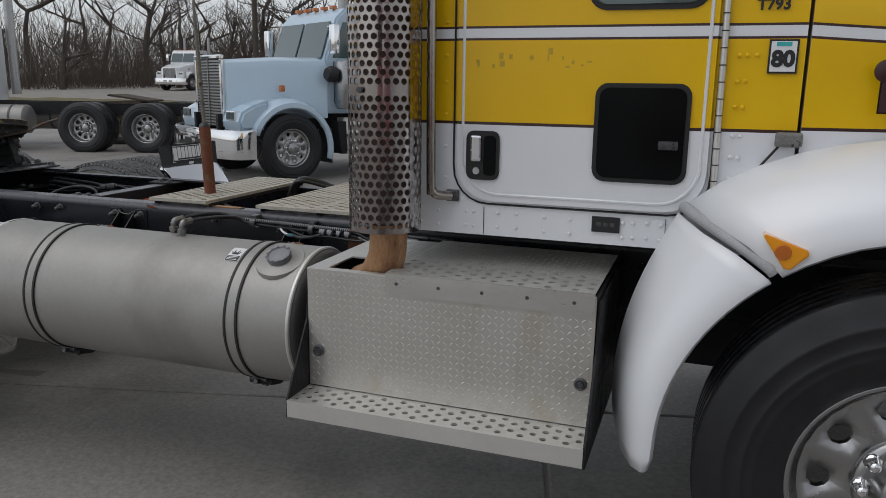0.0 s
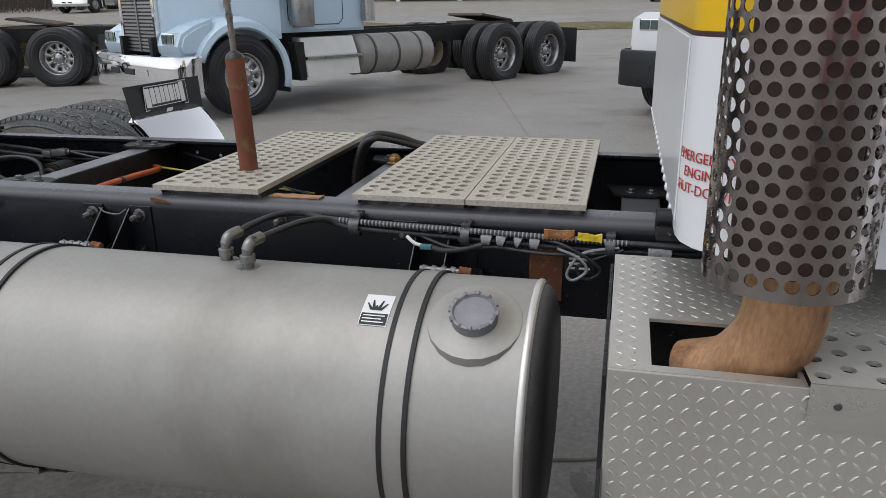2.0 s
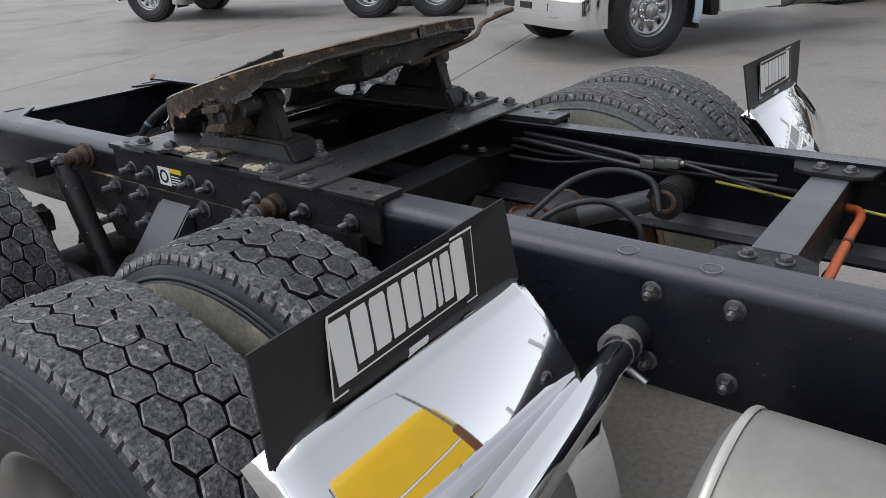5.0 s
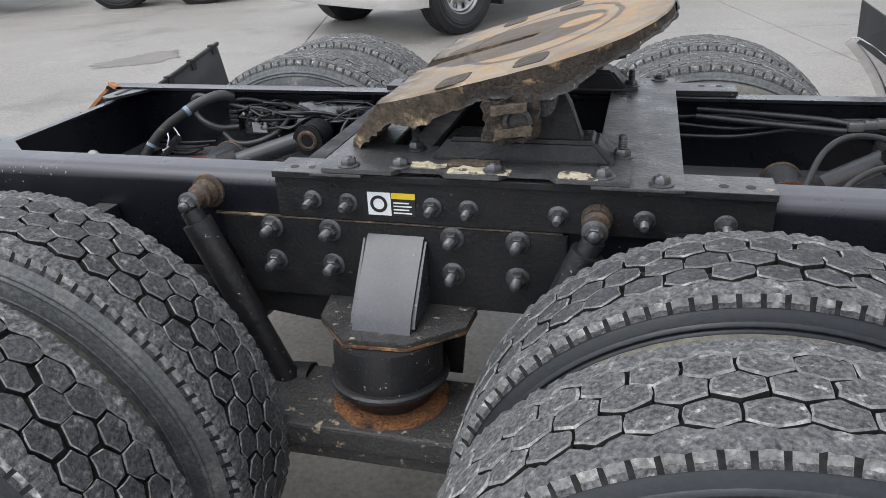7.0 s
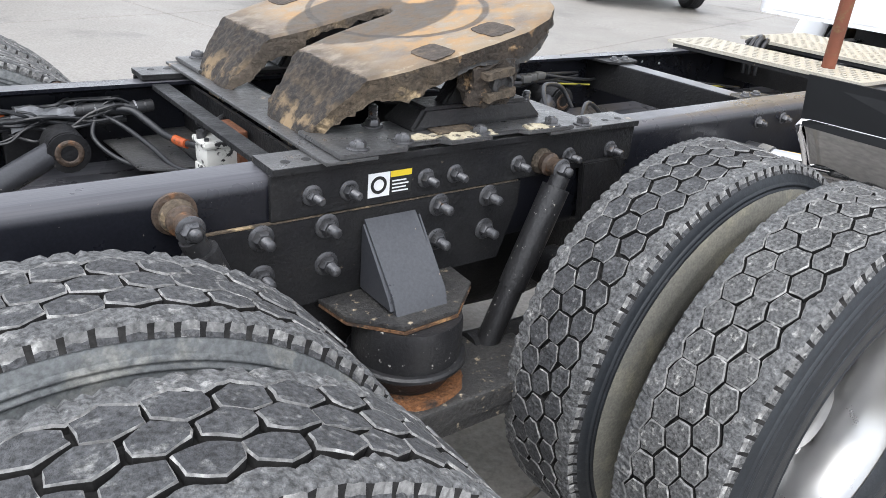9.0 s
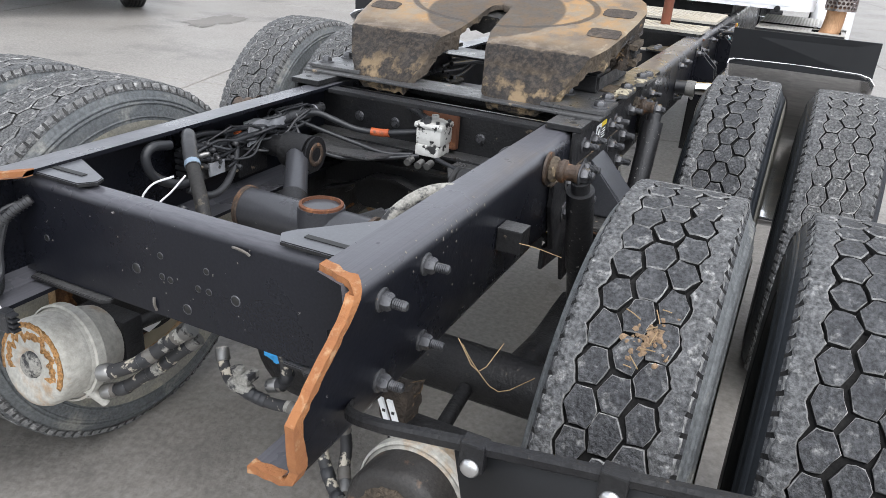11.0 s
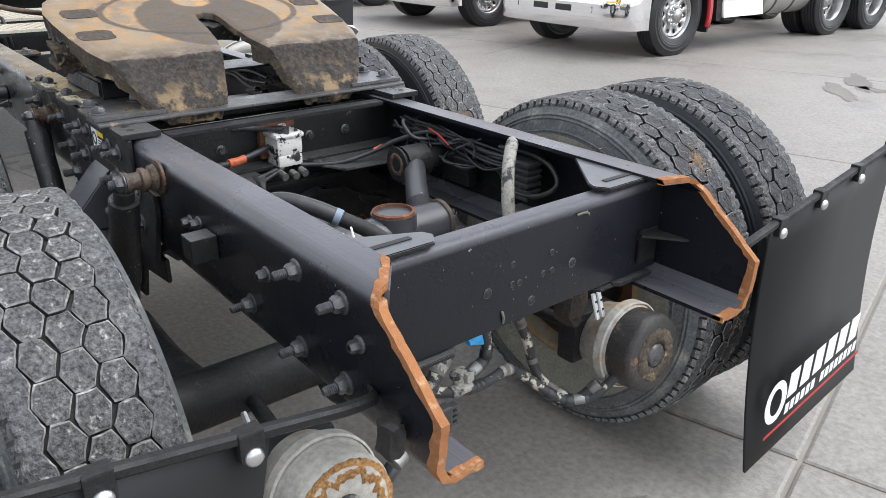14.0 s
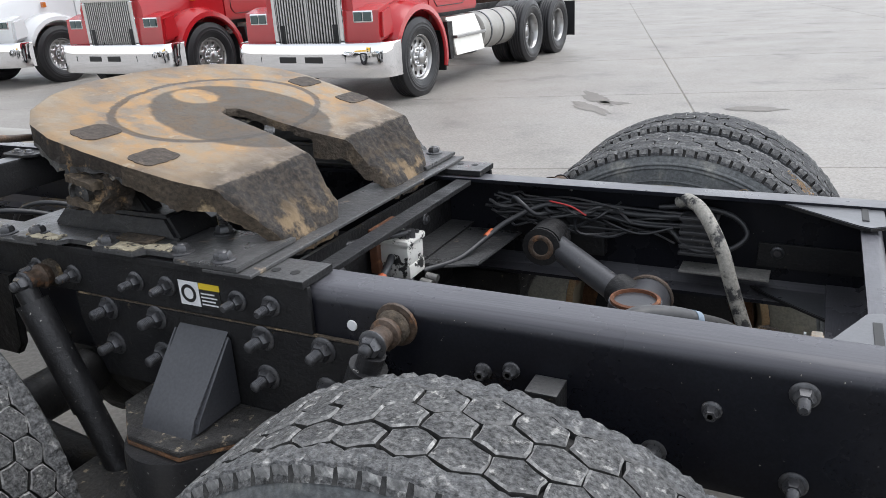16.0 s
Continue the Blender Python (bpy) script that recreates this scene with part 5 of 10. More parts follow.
lump(bm, [(2.005, -RW - 0.0012, 0.985), (2.06, -RW - 0.0012, 0.983), (2.06, -RW + 0.002, 0.983), (2.005, -RW + 0.002, 0.985), (2.0, -RW - 0.0012, 0.996), (2.045, -RW - 0.0012, 0.993), (2.045, -RW + 0.002, 0.993), (2.0, -RW + 0.002, 0.996)], (6, 1, 3), 0.002, 40.0, 5.0)
part("rust_patch", bm, M["rust"], rails[-1], "bare rusty patch on the rail edge")


# ---- wheels ----
def drive_tyre_mesh(top="rubber", wall="sidewall", zigzag=False, groove="groove"):
    """A worn drive tyre, axis along y: carcass, and hexagon tread blocks with shoulder ribs."""
    bm = bmesh.new()
    base = TYRE_R - 0.017
    prof = [(-0.100, 0.288), (-0.118, 0.300), (-0.133, 0.345), (-0.140, 0.395), (-0.137, 0.440), (-0.128, 0.475), (-0.117, base - 0.012), (-0.106, base - 0.002), (-0.055, base + 0.001), (0, base + 0.002)]
    prof = prof + [(-a, r) for a, r in prof[-2::-1]]
    seg = 96
    lathe(bm, prof, (0, 0, 0), (0, 1, 0), seg, 0)
    for f in bm.faces:
        if min(math.hypot(v.co.x, v.co.z) for v in f.verts) > base - 0.004:
            f.material_index = 2
    # moulded rings on the sidewalls
    for sgn in (-1, 1):
        for a, r in ((0.1375, 0.352), (0.1423, 0.408), (0.1408, 0.428), (0.1355, 0.464), (0.1325, 0.474)):
            lathe(bm, [(sgn * (a - 0.005), r - 0.004), (sgn * (a - 0.0012), r - 0.001), (sgn * (a - 0.0012), r + 0.002), (sgn * (a - 0.007), r + 0.006)], (0, 0, 0), (0, 1, 0), seg, 0)
    n = 50
    rnd = random.Random(11)

    def spot(ang, v, r):
        return (math.sin(ang) * r, v, math.cos(ang) * r)

    def block(cells, ang, v, top, mi=1):
        """A block with the outline cells (along metres, across metres) about (ang, v)."""
        lo, mid, hi = [], [], []
        if len(cells) == 6:
            more = []
            for (a, b), (c, d) in zip(cells, cells[1:] + cells[:1]):
                more += [(a, b), ((a + c) / 2 * rnd.uniform(0.92, 1.09), (b + d) / 2 * rnd.uniform(0.92, 1.09))]
            cells = more
        for a, b in cells:
            lo.append(bm.verts.new(spot(ang + a / TYRE_R, v + b, base - 0.004)))
            mid.append(bm.verts.new(spot(ang + a * 0.985 / TYRE_R, v + b * 0.985, top - 0.003)))
            e = rnd.uniform(0.86, 0.94) if zigzag else rnd.uniform(0.90, 0.97)
            hi.append(bm.verts.new(spot(ang + a * e / TYRE_R, v + b * e, top + rnd.uniform(-0.0008, 0.0006))))
        k = len(cells)
        for i in range(k):
            j = (i + 1) % k
            bm.faces.new((lo[i], lo[j], mid[j], mid[i])).material_index = 2
            bm.faces.new((mid[i], mid[j], hi[j], hi[i])).material_index = 3
        bm.faces.new(hi).material_index = mi

    step = 2 * math.pi / n
    L = step * TYRE_R
    for col, v in enumerate((-0.047, 0.0, 0.047)):
        for k in range(n):
            ang = (k + (0.5 if col % 2 else 0.0)) * step
            h, w, b = (L / 2 - rnd.choice((0.0006, 0.0010, 0.0018)), 0.0284, 0.0147) if zigzag else (L / 2 - rnd.choice((0.0010, 0.0018, 0.0030)), 0.0274, 0.0138)
            f = 0.0026 if zigzag else 0.0050
            j = [rnd.uniform(-f, f) for _ in range(12)]
            block([(h + j[6] * 0.6, b + j[0]), (j[1], w + j[7] * 0.6), (-h + j[8] * 0.6, b + j[2]), (-h + j[9] * 0.6, -b + j[3]), (j[4], -w + j[10] * 0.6), (h + j[11] * 0.6, -b + j[5])], ang, v, TYRE_R - 0.001 - abs(v) * 0.03 + j[5] * 0.4)
    # crumbly shoulder ribs: a wavy inner edge, and an outer edge bitten by small notches
    for sgn in (-1, 1):
        m = n * 8
        rings = []
        for k in range(m):
            ang = 2 * math.pi * k / m
            wave = abs((k % 8) / 8.0 - 0.5) * 2
            bite = 1.0 if k % 4 == 0 else 0.0
            vi = 0.0660 + 0.0120 * wave + rnd.uniform(-0.0014, 0.0014)
            vo = 0.1090 - 0.0024 * bite + rnd.uniform(-0.0014, 0.0014)
            up = TYRE_R - 0.0045 + rnd.uniform(-0.0016, 0.0016)
            rings.append([bm.verts.new(spot(ang, sgn * v, r)) for v, r in ((vi - 0.0005, base - 0.004), (vi, up - 0.003), (vi + 0.0025, up), ((vi + vo) / 2, up + rnd.uniform(-0.0012, 0.0006)), (vo - 0.003, up - 0.0008 - 0.003 * bite), (vo, up - 0.004 - 0.0030 * bite), (vo + 0.003 + 0.003 * bite, up - 0.016), (0.1175, base - 0.010))])
        for k, (r0, r1) in enumerate(zip(rings, rings[1:] + rings[:1])):
            dark = k % 4 == 0
            for q in range(7):
                bm.faces.new((r0[q], r1[q], r1[q + 1], r0[q + 1])).material_index = (2, 3, 4, 4, 4, 2 if dark else 3, 2 if dark else 1)[q]
    bmesh.ops.recalc_face_normals(bm, faces=bm.faces[:])
    me = bpy.data.meshes.new("tyre")
    bm.to_mesh(me)
    bm.free()
    for k in (wall, top, groove, "rubber_edge", "rubber_rib"):
        me.materials.append(M[k])
    return me


def steer_tyre_mesh(radius=0.525, name="steer_tyre"):
    bm = bmesh.new()
    prof = [(-0.100, 0.288), (-0.118, 0.300), (-0.135, 0.345), (-0.1395, 0.370), (-0.143, 0.374), (-0.1415, 0.380), (-0.143, 0.398), (-0.1465, 0.402), (-0.1430, 0.407), (-0.1395, 0.444), (-0.1420, 0.448), (-0.1380, 0.453), (-0.128, 0.490), (-0.113, radius - 0.008)]
    w = [-0.108, -0.072, -0.068, -0.064, -0.028, -0.024, -0.020, 0.0]
    r = [radius, radius, radius - 0.012, radius, radius, radius - 0.012, radius, radius]
    prof += list(zip(w, r))
    prof = prof + [(-a, q) for a, q in prof[-2::-1]]
    lathe(bm, prof, (0, 0, 0), (0, 1, 0), 72)
    bmesh.ops.recalc_face_normals(bm, faces=bm.faces[:])
    me = bpy.data.meshes.new(name)
    bm.to_mesh(me)
    bm.free()
    me.materials.append(M["steer"])
    return me


def rim_mesh(name, face, material):
    """A disc wheel, axis along y, outer side towards -y; face: how far the disc stands from the middle (negative is outwards)."""
    bm = bmesh.new()
    lathe(bm, [(-0.105, 0.300), (-0.112, 0.296), (-0.110, 0.286), (-0.085, 0.278), (-0.06, 0.262), (0.06, 0.262), (0.085, 0.278), (0.110, 0.286), (0.112, 0.296), (0.105, 0.300)], (0, 0, 0), (0, 1, 0), 56)
    # disc with ten round openings
    n, hn = 10, 12
    for k in range(n):
        a0, a1, ac = 2 * math.pi * k / n, 2 * math.pi * (k + 1) / n, 2 * math.pi * (k + 0.5) / n
        r0, r1, rc, rh = 0.135, 0.264, 0.213, 0.030
        out = []
        for i in range(3):
            out.append((r1, a0 + (a1 - a0) * i / 3))
        for i in range(3):
            out.append((r1 + (r0 - r1) * i / 3, a1))
        for i in range(3):
            out.append((r0, a1 + (a0 - a1) * i / 3))
        for i in range(3):
            out.append((r0 + (r1 - r0) * i / 3, a0))
        ctr = Vector((rc * math.cos(ac), 0, rc * math.sin(ac)))

        def dish(r):
            return face + 0.018 * (1 - ((r - 0.135) / 0.13) ** 2)
        ov = [bm.verts.new((r * math.cos(a), dish(r), r * math.sin(a))) for r, a in out]
        iv, dv = [], []
        for r, a in out:
            p = Vector((r * math.cos(a), 0, r * math.sin(a))) - ctr
            p = ctr + p.normalized() * rh
            iv.append(bm.verts.new((p.x, dish(p.length), p.z)))
            dv.append(bm.verts.new((p.x, dish(p.length) + 0.022, p.z)))
        for i in range(hn):
            j = (i + 1) % hn
            f = bm.faces.new((ov[i], ov[j], iv[j], iv[i]))
            f.smooth = True
            bm.faces.new((iv[i], iv[j], dv[j], dv[i]))
    lathe(bm, [(face + 0.018, 0.136), (face - 0.004, 0.132), (face - 0.004, 0.108), (face - 0.004, 0.095)], (0, 0, 0), (0, 1, 0), 40)
    bmesh.ops.remove_doubles(bm, verts=bm.verts[:], dist=0.0004)
    bmesh.ops.recalc_face_normals(bm, faces=bm.faces[:])
    me = bpy.data.meshes.new(name)
    bm.to_mesh(me)
    bm.free()
    me.materials.append(material)
    return me


def hub_mesh(face):
    bm = bmesh.new()
    lathe(bm, [(face - 0.002, 0.100), (face - 0.02, 0.092), (face - 0.055, 0.085), (face - 0.07, 0.078), (face - 0.075, 0.0)], (0, 0, 0), (0, 1, 0), 28)
    bmesh.ops.recalc_face_normals(bm, faces=bm.faces[:])
    me = bpy.data.meshes.new("hub")
    bm.to_mesh(me)
    bm.free()
    me.materials.append(M["rim"])
    return me


def nut_mesh():
    bm = bmesh.new()
    lathe(bm, [(0.0, 0.022), (-0.006, 0.022), (-0.008, 0.017), (-0.040, 0.015), (-0.048, 0.010), (-0.048, 0)], (0, 0, 0), (0, 1, 0), 10)
    bmesh.ops.recalc_face_normals(bm, faces=bm.faces[:])
    me = bpy.data.meshes.new("lug_nut")
    bm.to_mesh(me)
    bm.free()
    me.materials.append(M["chrome"])
    return me


DRIVE_TYRE = drive_tyre_mesh()
ZIGZAG_TYRE = drive_tyre_mesh("rubber_grey", zigzag=True)
DUSTY_TYRE = drive_tyre_mesh("rubber_grey", "sidewall_dusty", True, "groove_dusty")
INNER_TYRE = drive_tyre_mesh("rubber", "sidewall_dusty")
STEER_TYRE = steer_tyre_mesh()
RIM_OUT = rim_mesh("rim", 0.045, M["rim"])
RIM_IN = rim_mesh("rim_inner", -0.045, M["rim_dirty"])
RIM_STEER = rim_mesh("rim_steer", -0.075, M["rim"])
HUB_OUT, HUB_STEER = hub_mesh(0.045), hub_mesh(-0.075)
NUT = nut_mesh()


def child_of(name, me, parent, m, label=""):
    ob = new(name, me)
    ob.parent = parent
    ob.matrix_basis = m
    if label:
        ob["label"] = label
    return ob


def wheel_on(parent, x, y, z, s, rim, tyre, spin=0.0, hub=None, face=0.0, nuts=False, label="", scale=1.0):
    """s: -1 if the wheel's outer side looks to -y. Placed in the parent's own metres."""
    m = Matrix.Translation((x, y, z)) @ Matrix.Rotation(0 if s < 0 else math.pi, 4, "Z") @ Matrix.Diagonal((scale, 1, scale, 1)) @ Matrix.Rotation(spin, 4, "Y")
    w = child_of("wheel", rim, parent, m, label)
    child_of("tyre", tyre, w, Matrix.Identity(4))
    if hub:
        child_of("hub", hub, w, Matrix.Identity(4))
    if nuts:
        for k in range(10):
            a = 2 * math.pi * (k + 0.5) / 10
            child_of("lug_nut", NUT, w, Matrix.Translation((0.118 * math.cos(a), face - 0.004, 0.118 * math.sin(a))))
    return w


rnd = random.Random(3)
for x in AXLES:
    for s in (-1, 1):
        yi, yo = (0.800, 1.140) if x < 0 else (0.778, 1.120)
        wheel_on(truck, x, s * yi, HUB_Z - GZ, s, RIM_IN, DUSTY_TYRE if s > 0 else (INNER_TYRE if x < 0 else DRIVE_TYRE), rnd.uniform(0, 6), label="inner dual wheel with dusty cream rim and worn tyre", scale=DRIVE)
        wheel_on(truck, x, s * yo, HUB_Z - GZ, s, RIM_OUT, DUSTY_TYRE if s > 0 else (DRIVE_TYRE if x < 0 else ZIGZAG_TYRE), rnd.uniform(0, 6), HUB_OUT, 0.045, True, label="outer dual wheel with aluminium rim and worn tyre", scale=DRIVE)
        bm = bmesh.new()
        lathe(bm, [(-0.13, 0.0), (-0.13, 0.20), (0.10, 0.205), (0.10, 0)], (x, s * 0.76, HUB_Z), (0, 1, 0), 32)
        part("brake_drum", bm, M["black"], truck, "grimy black brake drum")
        bm = bmesh.new()
        lathe(bm, [(s * -0.118, 0.286), (s * -0.121, 0.2945), (s * -0.119, 0.307), (s * -0.112, 0.309)], (x, s * yi, HUB_Z), (0, 1, 0), 48)
        part("rim_flange", bm, M["flange"], truck, "cream rim flange edged with rust")
        bm = bmesh.new()
        ys = s * yi - s * 0.085
        lathe(bm, [(0.0, 0.262), (s * 0.030, 0.255), (s * 0.034, 0.205), (s * 0.006, 0.200), (s * 0.004, 0.150), (s * 0.040, 0.145), (s * 0.042, 0.09)], (x, ys, HUB_Z), (0, 1, 0), 40)
        shield = part("dust_shield", bm, M["rust_deep"], truck, "rust-brown brake backing inside the wheel", smooth=35)
        for k in range(6):
            t = 2 * math.pi * (k + 0.3) / 6
            bm = bmesh.new()
            hexhead(bm, (x + 0.175 * math.cos(t), ys + s * 0.004, HUB_Z + 0.175 * math.sin(t)), (0, -s, 0), 0.012, 0.012)
            part("bolt", bm, M["bolt"], shield)
        bm = bmesh.new()
        for sg in (-1, 1):
            far = [(sg * 0.1440, 0.421), (sg * 0.1422, 0.434), (sg * 0.1397, 0.455), (sg * 0.1371, 0.467)] if x > 0 and sg == -1 else [(sg * 0.1436, 0.420)]
            lathe(bm, [(a, r * DRIVE) for a, r in [(sg * 0.1195, 0.302), (sg * 0.1355, 0.345), (sg * 0.1418, 0.380), (sg * 0.1422, 0.400), (sg * 0.1440, 0.408)] + far], (x, s * yi, HUB_Z), (0, 1, 0), 64)
        part("mud_film", bm, M["mud_film"], truck, "pale dried mud on the tyre wall")
for s in (-1, 1):
    wheel_on(truck, 4.992, s * 1.03, 0.555, s, RIM_STEER, STEER_TYRE, 0.3, HUB_STEER, -0.075, True, label="front wheel with polished ten-hole rim", scale=1.05)


# ---- fuel tanks ----
def fuel_tank(s):
    yc, zc, r = s * 0.779, 0.690, 0.2614
    x0, x1 = 1.554, 3.123
    bm = bmesh.new()
    prof = [(0.012, 0.0), (0.004, 0.20), (0.0, r - 0.05), (0.008, r - 0.026), (0.024, r - 0.008), (0.042, r), (0.052, r)]
    mid = [(x1 - x0 - 0.045, r), (x1 - x0 - 0.030, r), (x1 - x0 - 0.026, r - 0.004), (x1 - x0 - 0.030, r - 0.012), (x1 - x0 - 0.05, 0.0)]
    lathe(bm, prof + mid, (x0, yc, zc), (1, 0, 0), 72)
    tank = part("fuel_tank", bm, M["alu"], truck, "long dull brushed aluminium cylindrical fuel tank")
    # shade on this end is painted in: the aluminium is darkened to grey
    bm = bmesh.new()
    lathe(bm, [(-0.030, r - 0.006), (-0.020, r - 0.009), (-0.008, r - 0.022), (0.0, r - 0.05), (-0.006, 0.0)], (x1, yc, zc), (1, 0, 0), 60)
    part("end_cap", bm, M["cap_grey"], tank, "dull grey domed tank end")
    for x in (x0 + 0.030, x1 - 0.036):
        bm = bmesh.new()
        lathe(bm, [(-0.006, r + 0.0005), (-0.003, r + 0.0025), (0.003, r + 0.0025), (0.006, r + 0.0005)], (x, yc, zc), (1, 0, 0), 72)
        part("weld_seam", bm, M["step_alu"], tank)
    for xs, xb in ((1.918, 1.893), (2.858, 2.794)):
        bm = bmesh.new()
        lathe(bm, [(-0.021, r + 0.0005), (-0.021, r + 0.0035), (0.021, r + 0.0035), (0.021, r + 0.0005)], (xs, yc, zc), (1, 0, 0), 72)
        st = part("strap", bm, M["alu"], tank, "aluminium tank strap with black rubber edges")
        for d in (-0.0235, 0.0235):
            bm = bmesh.new()
            lathe(bm, [(-0.0045, r), (-0.0045, r + 0.006), (0.0045, r + 0.006), (0.0045, r)], (xs + d, yc, zc), (1, 0, 0), 72)
            part("rubber_strip", bm, M["seal"], st)
        # bracket legs to the rail and draw bolt beneath
        bm = bmesh.new()
        for d in (-0.055, 0.055):
            prism(bm, [(s * (RW + 0.001), 0.86), (s * (RW + 0.012), 0.86)] + [(yc - s * 0.268 * math.cos(math.radians(g)), zc + 0.268 * math.sin(math.radians(g))) for g in (30, 15, 0, -15, -30, -45, -60, -75)] + [(s * 0.70, 0.408), (s * (RW + 0.001), 0.44)], xs + d - 0.003, xs + d + 0.003, "x")
        box(bm, xs - 0.058, xs + 0.058, *sorted((s * (RW + 0.001), s * (RW + 0.006))), 0.44, 0.86)
        prism(bm, [(s * 0.663, 0.425), (s * 0.803, 0.419), (s * 0.863, 0.433), (s * 0.863, 0.413), (s * 0.803, 0.397), (s * 0.663, 0.403)], xs - 0.05, xs + 0.05, "x")
        part("tank_bracket", bm, M["black"], truck, "black folded steel tank bracket")
        for d in (-0.073, 0.073):
            nuts_on("bolt", s, [(xb + d, 0.946)], RW + 0.005, 0.013, 0.022, "bolt", tank)
        bm = bmesh.new()
        y = yc + s * 0.10
        rod(bm, (xs, y - s * 0.05, 0.407), (xs, y + s * 0.02, 0.435), 0.009, 8)
        rod(bm, (xs - 0.035, y - s * 0.01, 0.437), (xs + 0.035, y - s * 0.01, 0.437), 0.012, 8)
        rod(bm, (xs, y - s * 0.06, 0.401), (xs, y - s * 0.045, 0.409), 0.016, 6)
        part("strap_bolt", bm, M["bolt"], tank)
        # hat-shaped bracket on the rail: two bolted flanges and two bright-edged webs leaning out to the strap
        for d in (-1, 1):
            bm = bmesh.new()
            box(bm, *sorted((xb + d * 0.042, xb + d * 0.108)), *sorted((s * (RW + 0.0008), s * (RW + 0.0048))), 0.80, 0.972, bev=0.0015)
            part("flange", bm, M["rail"], tank, "black bolted bracket flange")
            bm = bmesh.new()
            prism(bm, [(s * (RW + 0.005), 0.962), (s * 0.536, 0.876), (s * 0.543, 0.83), (s * 0.510, 0.72), (s * (RW + 0.005), 0.70)], *sorted((xb + d * 0.040, xb + d * 0.043)), "x")
            part("web", bm, M["rail"], tank)
            bm = bmesh.new()
            hose(bm, [(xb + d * 0.0415, s * (RW + 0.005), 0.963), (xb + d * 0.0415, s * 0.537, 0.877), (xb + d * 0.0415, s * 0.545, 0.83)], 0.0016, 6, n=1)
            part("pale_edge", bm, M["pale_edge"], tank)
        bm = bmesh.new()
        rod(bm, (xs - 0.050, s * 0.635, 0.922), (xs + 0.040, s * 0.635, 0.920), 0.0065, 8)
        for k in range(4):
            rod(bm, (xs - 0.046 + 0.022 * k, s * 0.635, 0.922), (xs - 0.036 + 0.022 * k, s * 0.635, 0.920), 0.0095, 6)
        part("draw_bolt", bm, M["fitting"], tank)
        bm = bmesh.new()
        rod(bm, (xs + 0.040, s * 0.635, 0.922), (xs + 0.066, s * 0.635, 0.919), 0.011, 8)
        part("draw_nut", bm, M["rust"], tank)
        # grey rod standing for the bright upper edge of the bracket's back
        bm = bmesh.new()
        hose(bm, [(xb - 0.050, s * (RW + 0.008), 0.963), (xb - 0.030, s * (RW + 0.012), 0.952), (xb + 0.010, s * (RW + 0.012), 0.948), (xb + 0.035, s * (RW + 0.010), 0.962)], 0.0022, 6)
        part("back_edge", bm, M["pale_edge"], tank)
    # filler
    ang = math.radians(27)
    nrm = Vector((0, s * math.sin(ang), math.cos(ang)))
    c = Vector((2.985, yc, zc)) + nrm * r
    bm = bmesh.new()
    lathe(bm, [(-0.014, 0.094), (0.0005, 0.090), (0.0025, 0.083), (0.002, 0.066), (0.006, 0.062), (0.006, 0)], c, nrm, 20)
    nk = part("filler_neck", bm, M["alu"], tank, "welded octagonal filler neck")
    bm = bmesh.new()
    lathe(bm, [(0.004, 0.044), (0.028, 0.044), (0.030, 0.040), (0.025, 0.037), (0.025, 0.0)], c, nrm, 36)
    _, a, b = axes_of(nrm)
    for k in range(12):
        t = 2 * math.pi * k / 12
        p = c + nrm * 0.027 + (a * math.cos(t) + b * math.sin(t)) * 0.039
        q = c + nrm * 0.027 + (a * math.cos(t) + b * math.sin(t)) * 0.047
        rod(bm, p, q, 0.006, 6)
    part("fuel_cap", bm, M["cap"], tank, "dull grey ribbed fuel cap")
    # caution label
    def on_tank(x, t, up=0.0):
        return Vector((x, yc + s * math.sin(t) * (r + up), zc + math.cos(t) * (r + up)))

    def decal(name, xa, xb, ta, tb, material, up, parent, n=4):
        bm = bmesh.new()
        for i in range(n):
            t0, t1 = ta + (tb - ta) * i / n, ta + (tb - ta) * (i + 1) / n
            quad(bm, [on_tank(xa, t0, up), on_tank(xb, t0, up), on_tank(xb, t1, up), on_tank(xa, t1, up)])
        return part(name, bm, material, parent)
    lb = decal("caution_label", 2.762, 2.819, 0.293, 0.595, M["print_white"], 0.0012, tank)
    lb["label"] = "white caution sticker with black print"
    decal("printed_panel", 2.764, 2.817, 0.487, 0.589, M["print_black"], 0.0020, lb)
    for k in range(3):
        decal("printed_line", 2.768, 2.812 - 0.006 * (k % 2), 0.504 + 0.028 * k, 0.514 + 0.028 * k, M["print_white"], 0.0027, lb, 1)
    bm = bmesh.new()
    for k, (dx, up) in enumerate(((-0.02, 0.03), (-0.01, 0.045), (0.0, 0.02), (0.01, 0.045), (0.02, 0.03))):
        quad(bm, [on_tank(2.790 + dx * 0.4 - 0.004, 0.457, 0.002), on_tank(2.790 + dx * 0.4 + 0.004, 0.457, 0.002), on_tank(2.790 + dx + 0.0015, 0.447 - up * 2.0, 0.002), on_tank(2.790 + dx - 0.0015, 0.447 - up * 2.0, 0.002)])
    part("printed_mark", bm, M["print_black"], lb)
    # fittings with two hoses
    for x, y in ((2.464, 0.0), (2.390, 0.042)):
        p = Vector((x, yc - s * y, zc + math.sqrt(r * r - y * y) - 0.004))
        bm = bmesh.new()
        lathe(bm, [(0, 0.028), (0.004, 0.026), (0.005, 0.013), (0.014, 0.014), (0.016, 0.017), (0.030, 0.017), (0.032, 0.011), (0.045, 0.011), (0.045, 0)], p, (0, 0, 1), 14)
